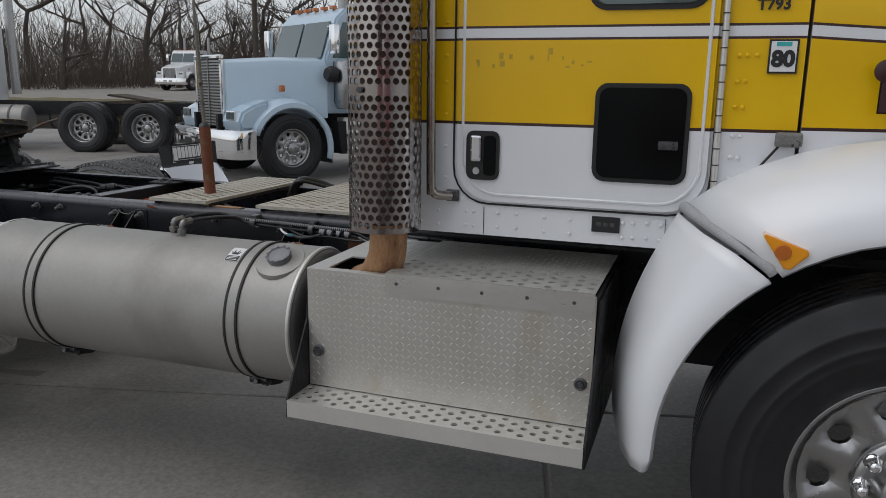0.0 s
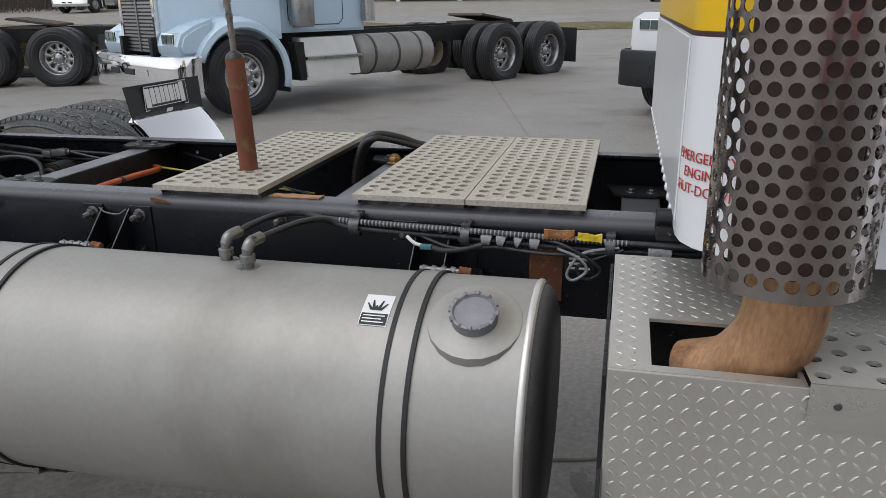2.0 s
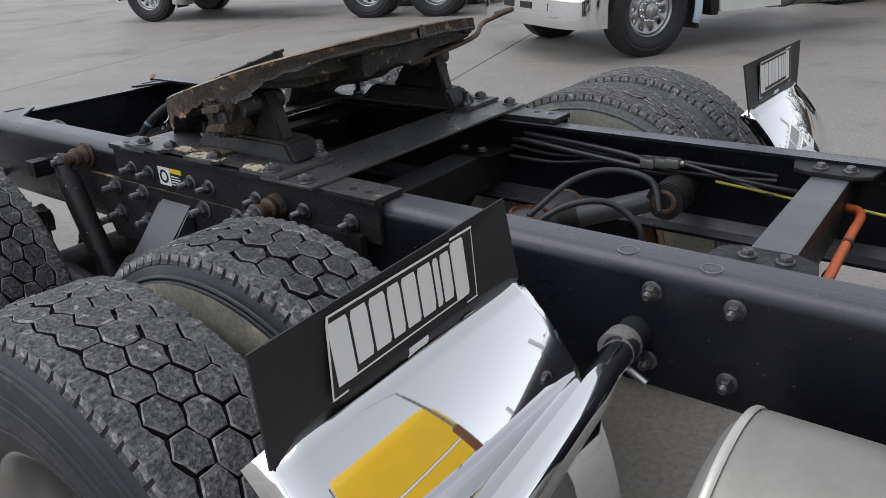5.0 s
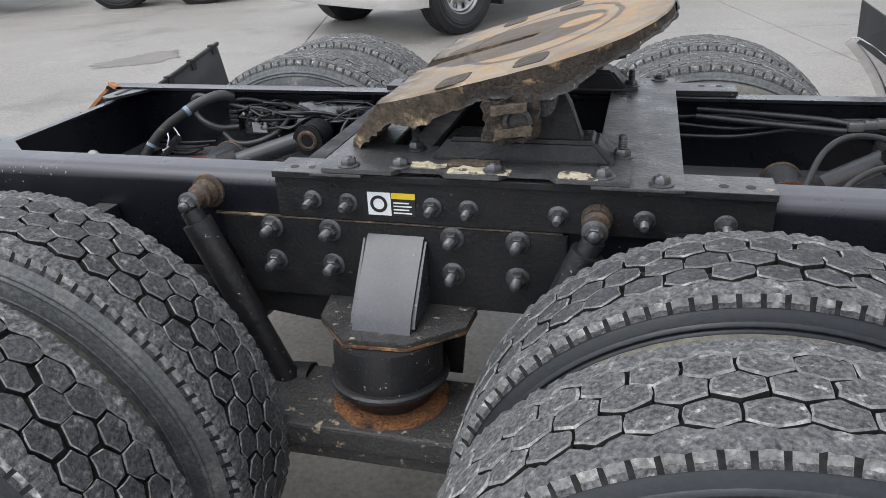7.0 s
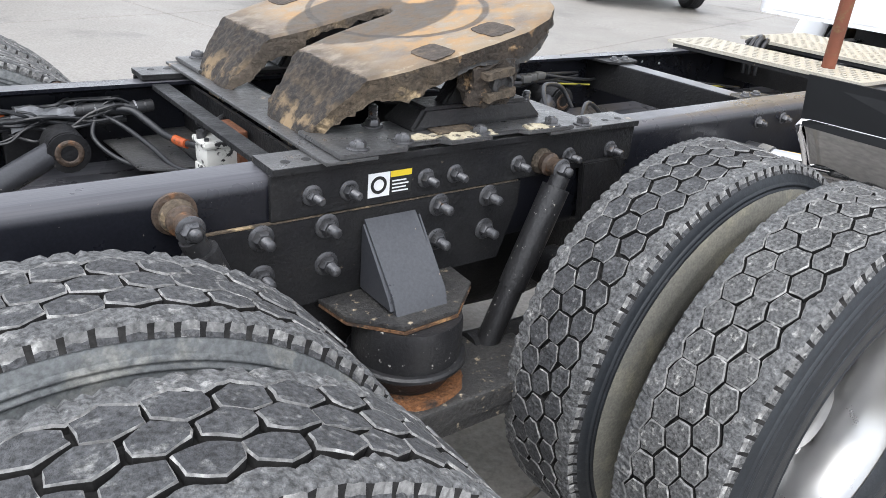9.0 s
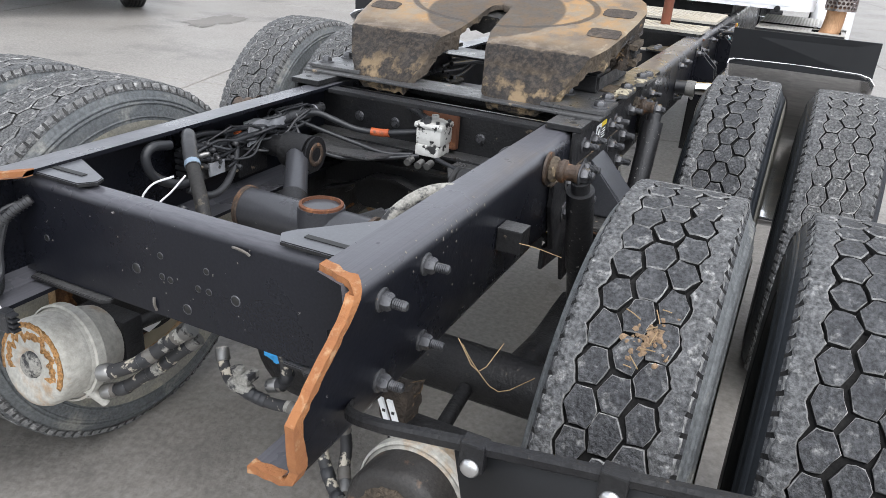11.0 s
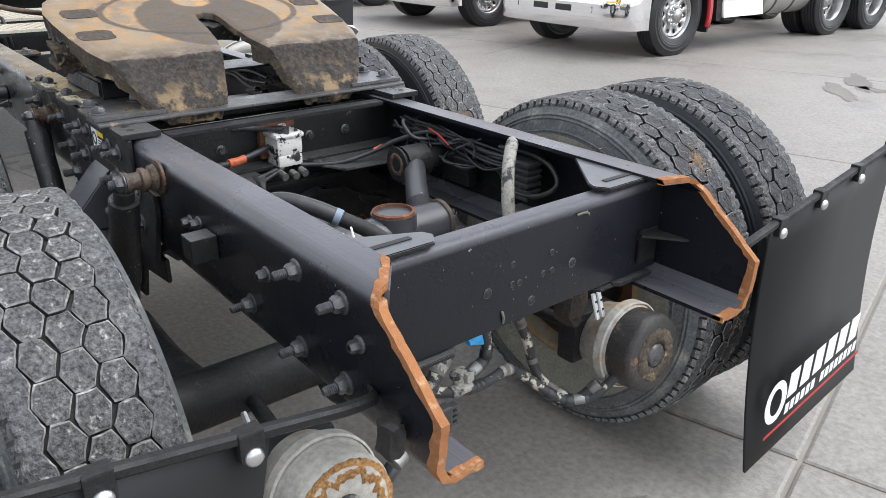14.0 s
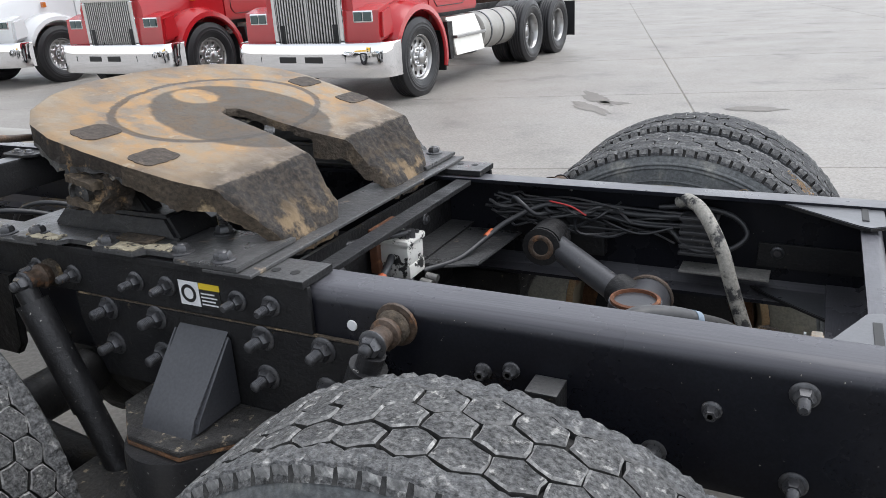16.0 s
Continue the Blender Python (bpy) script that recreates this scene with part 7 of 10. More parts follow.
        for k in range(3):
            bm = bmesh.new()
            box(bm, 4.112 + k * 0.02, 4.126 + k * 0.02, *sorted((y + s * 0.0042, y + s * 0.005)), 1.136, 1.148)
            part("printed_bar", bm, M["bolt"], pq)
    # number stickers on the passenger side
    bm = bmesh.new()
    box(bm, 4.548, 4.622, -ys - 0.002, -ys, 1.592, 1.682)
    nb = part("speed_sticker", bm, M["print_black"], body, "white 80 sticker with black border")
    bm = bmesh.new()
    box(bm, 4.553, 4.617, -ys - 0.0032, -ys - 0.002, 1.597, 1.677)
    part("sticker_face", bm, M["print_white"], nb)
    bm = bmesh.new()
    box(bm, 4.566, 4.604, -ys - 0.0042, -ys - 0.0032, 1.664, 1.675)
    part("sticker_band", bm, M["print_teal"], nb)
    face = Matrix.Translation((0, 0, 0)) @ Matrix.Rotation(radians(90), 4, "X")

    def on_side(x, z, d):
        return Matrix.Translation((x, -ys - d, z)) @ Matrix.Rotation(radians(90), 4, "X")
    lettering("printed_number", "80", on_side(4.585, 1.629, 0.0045), M["print_black"], nb, 0.058, 0.0005, 0.0028)
    lettering("printed_number", "T793", on_side(4.55, 1.772, 0.002), M["print_black"], body, 0.040, 0.0005, 0.0014)
    # ghost marks of removed lettering
    rr = random.Random(5)
    for k in range(14):
        x = 3.72 + rr.random() * 0.36
        z = 1.60 + rr.random() * 0.03 + (0.02 if 3.85 < x < 3.98 else 0)
        bm = bmesh.new()
        box(bm, x, x + 0.004 + rr.random() * 0.012, -ys - 0.0113, -ys - 0.0103, z, z + 0.002 + rr.random() * 0.018)
        part("glue_mark", bm, M["yellow_stain"], body)
    # warning on the back of the cab
    for k, wd in enumerate(("EMERGENCY", "ENGINE", "SHUT-DOWN")):
        ob = lettering("printed_words", wd, Matrix.Identity(4), M["print_red"], body, 0.0255, 0.0004)
        # laid round the corner of the cab
        for v in ob.data.vertices:
            a = radians(36) + v.co.x / r
            d = r + 0.0012 + v.co.z + GZ
            v.co = (x0 + r - d * math.cos(a), -(ys - r) - d * math.sin(a), v.co.y + 1.236 - k * 0.028 - GZ)
    for z in [1.12 + 0.045 * k for k in range(7)]:
        bm = bmesh.new()
        lathe(bm, [(0, 0.008), (0.003, 0.006), (0.004, 0)], (x0, -0.70, z), (-1, 0, 0), 8)
        part("rivet", bm, M["white"], body)
    bm = bmesh.new()
    box(bm, x0 - 0.0035, x0 - 0.0005, -0.785, 0.785, 1.105, 1.426, bev=0.001)
    part("back_panel", bm, M["white"], body, "white riveted cab back panel")
    for k in range(17):
        bm = bmesh.new()
        lathe(bm, [(0, 0.010), (0.004, 0.008), (0.006, 0)], (x0, 0.84 - 0.092 * k, 1.089), (-1, 0, 0), 8)
        part("rivet", bm, M["white"], body)
    bm = bmesh.new()
    rod(bm, (x0 - 0.03, -0.70, 1.085), (x0 + 0.02, -0.70, 1.085), 0.02, 12)
    box(bm, x0 - 0.03, x0 + 0.02, -0.74, -0.66, 1.05, 1.075, bev=0.004)
    part("cab_mount", bm, M["black"], truck)


M["yellow_stain"] = mat("stained_yellow_paint", (0.52, 0.34, 0.02), 0.45)
cab()


# ---- hood and front fender ----
def hood():
    bm = bmesh.new()
    xs = [4.650, 5.2, 5.9, 6.6]
    prof = [(1.20, 0), (1.440, 1), (1.449, 2), (1.684, 1), (1.691, 0), (1.719, 1), (1.726, 2), (1.80, 2)]
    loops = []
    for i, x in enumerate(xs):
        k = 1 - 0.10 * i
        drop = 0.035 * i
        half = [(0.915 * k, z - (drop if z > 1.5 else 0)) for z, _ in prof] + [(0.86 * k, 1.90 - drop), (0.70 * k, 1.96 - drop), (0.0, 2.0 - drop)]
        loops.append([bm.verts.new((x, -y, z)) for y, z in half] + [bm.verts.new((x, y, z)) for y, z in half[-2::-1]])
    n = len(loops[0])
    mats = [m for _, m in prof] + [2, 2, 2]
    mats = mats[:10]
    for a, b in zip(loops, loops[1:]):
        for i in range(n - 1):
            f = bm.faces.new((a[i], a[i + 1], b[i + 1], b[i]))
            k = i if i < 10 else n - 2 - i
            f.material_index = mats[k] if k < len(mats) else 2
    bm.faces.new(loops[0])
    bm.faces.new(loops[-1])
    ob = part("hood", bm, [M[k] for k in CAB_M], truck, "yellow truck hood with white and maroon stripe", smooth=30)
    bm = bmesh.new()
    box(bm, 6.6, 6.66, -0.55, 0.55, 0.75, 1.82, bev=0.02)
    part("grille", bm, M["chrome"], ob)
    bm = bmesh.new()
    box(bm, 6.62, 6.85, -1.18, 1.18, 0.42, 0.75, bev=0.03)
    part("bumper", bm, M["chrome"], truck, "chrome front bumper")
    for s in (-1, 1):
        hx, hz = 4.94, 0.492

        def shell(d0, d1, n, name, label, parent, at0=0.0, at1=0.0):
            bm = bmesh.new()
            rows = []
            for k in range(n + 1):
                deg = d0 + (d1 - d0) * k / n
                c, sn = math.cos(math.radians(deg)), math.sin(math.radians(deg))
                ro = 0.731 + 0.205 * min(max(0, (180 - deg) / 63) ** 1.12, 1)
                ri = 0.598 + 0.100 * min((177 - deg) / 77, 1)
                tip = 0.018 * math.exp(-((deg - 180) / 3) ** 2)
                ring = []
                lean = (at0 * (1 - k / n) ** 3 + at1 * (k / n) ** 3)
                for (rad, y), part_way in zip(((ri + 0.004 + tip, 1.165), (ri + tip, 1.185), (ri + 0.008 + tip, 1.200), (ri + 0.027 + tip * 0.5, 1.203), (ri + 0.027 + (ro - ri - 0.027) * 0.35, 1.175), (ri + 0.027 + (ro - ri - 0.027) * 0.7, 1.08), (ro - tip * 0.4, 0.955), (ro - 0.005 - tip * 0.4, 0.90)), (0, 0, 0, 0.05, 0.35, 0.75, 1, 1)):
                    e = math.radians(deg + lean * part_way)
                    ring.append(bm.verts.new((hx + math.cos(e) * rad, s * y, hz + math.sin(e) * rad)))
                rows.append(ring)
            for r0, r1 in zip(rows, rows[1:]):
                for i in range(7):
                    bm.faces.new((r0[i], r0[i + 1], r1[i + 1], r1[i])).smooth = True
            ob2 = part(name, bm, M["white"], parent, label)
            sol = ob2.modifiers.new("thick", "SOLIDIFY")
            sol.thickness = 0.008
            return ob2
        fd = shell(118.5, 25, 18, "front_fender", "white rounded front fender", truck, 9.0, 0.0)
        shell(179.5, 121.0, 16, "fender_skirt", "white fender extension panel", fd, 0.0, 9.0)
        # grey joint between the two, with amber marker lamp
        bm = bmesh.new()
        pts = []
        for rad, y, da in ((0.690, 1.180, 0), (0.71, 1.178, 0.5), (0.775, 1.138, 3.2), (0.86, 1.043, 6.8), (0.925, 0.950, 9)):
            a = math.radians(119.7 + da)
            pts.append((hx + math.cos(a) * rad, s * y, hz + math.sin(a) * rad))
        pts = [(p[0], p[1] + s * 0.008, p[2] + 0.004) for p in pts]
        hose(bm, pts, 0.0165, 10)
        part("fender_joint", bm, M["joint_grey"], fd, "grey weathered fender joint strip")
        bm = bmesh.new()
        hose(bm, [(4.40, s * 0.955, 1.195), (4.46, s * 0.945, 1.245), (4.53, s * 0.930, 1.31), (4.60, s * 0.925, 1.40)], 0.004, 6)
        part("hood_seal", bm, M["seal"], fd)
        ctr = Vector((4.612, s * 1.18, 1.150))
        bm = bmesh.new()
        tri = [(-0.056, 0.052), (0.066, 0.010), (0.010, -0.046)]
        tp = []
        for k in range(3):
            a, b, c = Vector(tri[k - 1]), Vector(tri[k]), Vector(tri[(k + 1) % 3])
            tp += [b + (a - b).normalized() * 0.012, b + (c - b).normalized() * 0.012]
        prism(bm, [(ctr.x + p[0], ctr.z + p[1]) for p in tp], *sorted((s * 1.12, s * 1.214)), "y", bev=0.004)
        lamp = part("marker_lamp", bm, M["amber"], fd, "triangular amber marker lamp")
        bm = bmesh.new()
        lathe(bm, [(0, 0.020), (0.004, 0.018), (0.006, 0)], (ctr.x - 0.002, s * 1.2142, ctr.z + 0.006), (0, s, 0), 20)
        part("lens", bm, M["amber_deep"], lamp)
        # hood latch straps and side emblem
        bm = bmesh.new()
        box(bm, 4.585, 4.655, *sorted((s * 0.925, s * 0.945)), 1.395, 1.435, bev=0.008)
        part("hood_latch", bm, M["hose_grey"], ob, "grey rubber hood latch")
        bm = bmesh.new()
        prism(bm, [(4.50, 1.245), (4.515, 1.235), (4.565, 1.29), (4.555, 1.305)], *sorted((s * 0.922, s * 0.938)), "y", bev=0.003)
        part("hood_stop", bm, M["bolt"], ob)
        bm = bmesh.new()
        lathe(bm, [(0, 0.03), (0.006, 0.03), (0.01, 0.02), (0.01, 0)], (4.838, s * 0.916, 1.60), (0, s, 0), 24)
        em = part("side_emblem", bm, M["maroon"], ob, "round dark red hood emblem")
        bm = bmesh.new()
        prism(bm, [(4.825, 1.49), (4.851, 1.49), (4.851, 1.575), (4.825, 1.575)], *sorted((s * 0.916, s * 0.924)), "y", bev=0.004)
        part("emblem_stem", bm, M["maroon"], em)
    bm = bmesh.new()
    box(bm, 3.6, 6.5, -0.40, 0.40, 0.55, 1.07)
    part("engine_block", bm, M["black"], truck, "dark engine and gearbox under the cab")


hood()


# ---- quarter fenders with flaps ----
def slab_letters(n, x0, w, h, parent, material, m, skew=0.0, gap=0.18, name="printed_shape"):
    """Plain blocks the size of a painted logo's letters."""
    step = w / n
    for k in range(n):
        bm = bmesh.new()
        a, b = x0 + k * step, x0 + (k + 1 - gap) * step
        prism(bm, [(a - skew * h, -h / 2), (b - skew * h, -h / 2), (b, h / 2), (a, h / 2)], 0, 0.001, "z")
        bm.transform(m)
        part(name, bm, material, parent)


def quarter_fender(s):
    """Polished half-barrel over the front of the front drive tyre, on a tube from the rail."""
    hx, hz = 0.745, 0.545
    y0, y1 = 0.650, 1.212
    bm = bmesh.new()
    rows = []
    for k in range(22):
        deg = 48 - 3.4 * k
        a = math.radians(deg)
        rad = 0.662
        ring = []
        for y, d in ((y0, -0.035), (y0 + 0.004, -0.006), (y0 + 0.03, 0.0), ((y0 + y1) / 2, 0.006), (y1 - 0.06, 0.0), (y1 - 0.02, -0.012), (y1, -0.045)):
            ring.append(bm.verts.new((hx + math.cos(a) * (rad + d), s * y, hz + math.sin(a) * (rad + d))))
        rows.append(ring)
    for r0, r1 in zip(rows, rows[1:]):
        for i in range(6):
            f = bm.faces.new((r0[i], r0[i + 1], r1[i + 1], r1[i]))
            f.smooth = True
    ob = part("quarter_fender", bm, M["chrome"], truck, "polished chrome quarter fender over the drive tyre")
    sol = ob.modifiers.new("thick", "SOLIDIFY")
    sol.thickness = 0.004
    # top flap standing up from the fender's upper edge
    top = Vector((hx + math.cos(math.radians(48)) * 0.662, 0, hz + math.sin(math.radians(48)) * 0.662))
    lean = Vector((-0.030, 0, 0.118))
    bm = bmesh.new()
    fy0, fy1 = y0 + 0.002, y1 - 0.012
    base = [Vector((top.x + 0.002, s * fy0, top.z - 0.026)), Vector((top.x + 0.006, s * fy1, top.z - 0.026))]
    nrm = Vector((lean.z, 0, -lean.x)).normalized() * 0.004
    vs = []
    for p in (base[0], base[1], base[1] + lean + Vector((0.022, 0, 0.030)), base[0] + lean + Vector((-0.001, 0, 0.030))):
        vs.append((bm.verts.new(p), bm.verts.new(p + nrm)))
    for k in range(4):
        j = (k + 1) % 4
        bm.faces.new((vs[k][0], vs[j][0], vs[j][1], vs[k][1]))
    bm.faces.new([v[0] for v in vs])
    bm.faces.new([v[1] for v in vs][::-1])
    c0, c1, c2, c3 = (v[1].co.copy() for v in vs)
    fl = part("top_flap", bm, M["flap"], ob, "black rubber flap with white block logo")
    foot, head = (c0 + c1) / 2, (c2 + c3) / 2
    ex = ((c1 - c0) * 0.45 + (c2 - c3) * 0.55).normalized()
    if ex.y * 1.0 < 0:
        ex = -ex
    up = (head - foot).normalized()
    up = (up - ex * up.dot(ex)).normalized()
    ez = ex.cross(up)
    ctr = foot + (head - foot) * 0.60 + ez * 0.0035
    m = Matrix(((ex.x, up.x, ez.x, ctr.x), (ex.y, up.y, ez.y, ctr.y), (ex.z, up.z, ez.z, ctr.z), (0, 0, 0, 1)))
    # a stepped white outline, black inside, and nine block-shaped marks that grow and drop like the painted logo
    def silhouette(g):
        lows = ((-0.168, -0.052), (-0.140, -0.052), (-0.138, -0.040), (0.118, -0.040), (0.120, -0.052), (0.148, -0.052))
        highs = ((0.156, 0.042), (0.158, 0.048), (0.100, 0.048), (0.100, 0.044), (-0.150, 0.044), (-0.154, 0.032))
        return [(x + g * (1 if x > 0 else -1), y + g * (1 if y > 0 else -1)) for x, y in lows + highs]
    bm = bmesh.new()
    prism(bm, silhouette(0.0045), 0, 0.0006, "z")
    bm.transform(m)
    lg = part("logo_edge", bm, M["print_white"], fl)
    bm = bmesh.new()
    prism(bm, silhouette(0.0015), 0.0007, 0.0012, "z")
    bm.transform(m)
    part("logo_ground", bm, M["print_black"], lg)
    x = -0.158
    for k, w in enumerate((0.040, 0.036, 0.036, 0.031, 0.035, 0.036, 0.017, 0.028, 0.038)):
        lo, hi = (-0.043 if k in (0, 8) else -0.032), (0.046 if k == 8 else 0.039)
        bm = bmesh.new()
        nick = 0.010 if k % 2 else 0.006
        prism(bm, [(x - 0.001, lo), (x + w - 0.009, lo), (x + w - 0.006, lo + nick), (x + w - 0.005, hi - nick), (x + w - 0.007, hi), (x + 0.003, hi), (x, hi - nick)], 0.0013, 0.0019, "z")
        bm.transform(m)
        part("printed_shape", bm, M["print_white"], lg)
        x += w
    bm = bmesh.new()
    box(bm, -0.022, 0.022, -0.068, -0.060, 0.0, 0.0006)
    bm.transform(m)
    part("printed_bar", bm, M["print_white"], fl)
    # mounting tube
    bm = bmesh.new()
    bar = [Vector((1.313, s * (RW + 0.001), 0.860)), Vector((1.320, s * (RW + 0.09), 0.862))]
    rod(bm, bar[0], bar[1], 0.030, 20)
    so = part("tube_socket", bm, M["hose"], truck, "black tube socket on the rail")
    bm = bmesh.new()
    rod(bm, bar[0] + Vector((0.0, s * 0.050, 0)), bar[0] + Vector((0.0, s * 0.088, 0)), 0.035, 22)
    part("collar", bm, M["hose_grey"], so, "pale grey clamp collar")
    bm = bmesh.new()
    rod(bm, bar[0] + Vector((0.0, s * 0.07, -0.03)), bar[0] + Vector((0.055, s * 0.075, -0.055)), 0.007, 8)
    part("clamp_bolt", bm, M["bolt_bright"], so)
    bm = bmesh.new()
    a, b = bar[1], Vector((1.405, s * 1.215, 0.915)) if s < 0 else Vector((1.352, s * 0.72, 0.888))
    d, u, v = axes_of(b - a)
    rings = []
    for t, rr, sq in ((0.0, 0.027, 0), (0.14, 0.028, 0), (0.25, 0.034, 1), (1.0, 0.037, 1)):
        p = a.lerp(b, t)
        ring = []
        for k in range(16):
            ang = 2 * math.pi * k / 16
            c, sn = math.cos(ang), math.sin(ang)
            f = 1.0 if not sq else 1 / max(abs(math.cos(((ang + math.pi / 6) % (math.pi / 3)) - math.pi / 6)), 0.5)
            ring.append(bm.verts.new(p + (u * c + v * sn) * rr * f))
        rings.append(ring)
    for r0, r1 in zip(rings, rings[1:]):
        for k in range(16):
            bm.faces.new((r0[k], r0[(k + 1) % 16], r1[(k + 1) % 16], r1[k]))
    bm.faces.new(rings[0])
    bm.faces.new(rings[-1])
    part("fender_tube", bm, M["chrome"], ob, "polished fender mounting tube", smooth=35)
    for y in (0.75, 1.05):
        bm = bmesh.new()
        hexhead(bm, (1.22, s * y, 0.83), (-1, 0, 0.2), 0.012, 0.012)
        part("bolt", bm, M["bolt_bright"], ob)


for s in (-1, 1):
    quarter_fender(s)


# ---- rear mud flaps ----
def mud_flap(s):
    lift = 0.020 if s > 0 else 0.0
    sl = 0.164

    def bar(y, x=-1.488):
        return Vector((x, s * y, 0.863 + lift + (y - 0.672) * sl))
    bm = bmesh.new()
    bent = smooth_path([(-1.40, s * (RW - 0.005), bar(RW).z - 0.03), (-1.455, s * (RW + 0.015), bar(RW).z - 0.012), bar(0.52), bar(0.64), bar(1.275)], 5)
    ring = None
    for i, c in enumerate(bent):
        c = Vector(c)
        nxt = [bm.verts.new(c + Vector((dx, 0, dz))) for dx, dz in ((-0.009, -0.004), (-0.004, -0.009), (0.006, -0.009), (0.010, -0.004), (0.010, 0.006), (0.006, 0.010), (-0.004, 0.010), (-0.009, 0.006))]
        if ring:
            for k in range(8):
                bm.faces.new((ring[k], ring[(k + 1) % 8], nxt[(k + 1) % 8], nxt[k]))
        else:
            bm.faces.new(nxt)
        ring = nxt
    bm.faces.new(ring[::-1])
    hb = part("flap_hanger", bm, M["black"], truck, "black spring steel mud flap hanger")
    bm = bmesh.new()
    lo = [bar(0.640), bar(1.262)]
    hang = Vector((0.008, s * sl * 0.79, -0.79))
    bot = [p + hang for p in lo]
    n = 8
    front = []
    for i in range(n + 1):
        t = i / n
        p0 = Vector(lo[0]).lerp(Vector(bot[0]), t)
        p1 = Vector(lo[1]).lerp(Vector(bot[1]), t)
        bow = 0.018 * math.sin(math.pi * t)
        front.append([bm.verts.new(p + Vector((bow, 0, 0))) for p in (p0, p0.lerp(p1, 0.5), p1)])
    for r0, r1 in zip(front, front[1:]):
        for k in range(2):
            bm.faces.new((r0[k], r0[k + 1], r1[k + 1], r1[k])).smooth = True
    fl = part("mud_flap", bm, M["flap"], hb, "black rubber mud flap with white and red block logo")
    sol = fl.modifiers.new("thick", "SOLIDIFY")
    sol.thickness = 0.007
    for yb in (0.672, 0.857, 1.043, 1.228):
        p = bar(yb)
        bm = bmesh.new()
        box(bm, p.x - 0.013, p.x + 0.013, p.y - 0.018, p.y + 0.018, p.z - 0.032, p.z + 0.012, bev=0.003)
        part("clip", bm, M["black"], hb)
        bm = bmesh.new()
        lathe(bm, [(0.0, 0.014), (0.003, 0.0135), (0.006, 0.010), (0.0075, 0.004), (0.0075, 0.0)], (p.x - 0.013, p.y, p.z - 0.026), (-1, 0, 0), 16)
        part("bolt", bm, M["bolt_bright"], hb)
    # logo as plain blocks: a row of big letters, a row of small ones and a red rule
    dn = (Vector(bot[0]) - Vector(lo[0])).normalized()
    ac = (Vector((0, -1, 0)) if s < 0 else Vector((0, -1, 0)))
    slope = (lo[1][2] - lo[0][2]) / (abs(lo[1][1]) - abs(lo[0][1])) * (1 if s < 0 else -1)
    ex = Vector((0, -1, slope)).normalized()
    up = -dn
    up = (up - ex * up.dot(ex)).normalized()
    ez = ex.cross(up)
    mid = (Vector(bot[0]) + Vector(bot[1])) / 2 + up * 0.205 + Vector((-0.006, 0, 0)) + ez * 0.012
    m = Matrix(((ex.x, up.x, ez.x, mid.x), (ex.y, up.y, ez.y, mid.y), (ex.z, up.z, ez.z, mid.z), (0, 0, 0, 1)))
    bm = bmesh.new()
    ring = [(-0.225 + 0.056 * math.cos(t), 0.012 + 0.072 * math.sin(t)) for t in (2 * math.pi * k / 24 for k in range(24))]
    hole = [(-0.225 + 0.030 * math.cos(t), 0.012 + 0.046 * math.sin(t)) for t in (2 * math.pi * k / 24 for k in range(24))]
    lo2, hi2 = [bm.verts.new((x, y, 0)) for x, y in ring], [bm.verts.new((x, y, 0)) for x, y in hole]
    for k in range(24):
        bm.faces.new((lo2[k], lo2[(k + 1) % 24], hi2[(k + 1) % 24], hi2[k]))
    bmesh.ops.translate(bm, verts=bm.verts[:], vec=(0, 0, 0.001))
    bm.transform(m)
    part("printed_shape", bm, M["print_white"], fl)
    slab_letters(6, -0.155, 0.41, 0.085, fl, M["print_white"], m @ Matrix.Translation((0, 0.030, 0)), 0.12, 0.26)
    slab_letters(6, -0.165, 0.17, 0.034, fl, M["print_white"], m @ Matrix.Translation((0, -0.052, 0)), 0.12, 0.3)
    slab_letters(8, 0.030, 0.22, 0.034, fl, M["print_white"], m @ Matrix.Translation((0, -0.052, 0)), 0.12, 0.3)
    bm = bmesh.new()
    box(bm, -0.27, 0.27, -0.100, -0.090, 0, 0.001)
    bm.transform(m)
    part("printed_rule", bm, M["print_red"], fl)


for s in (-1, 1):
    mud_flap(s)


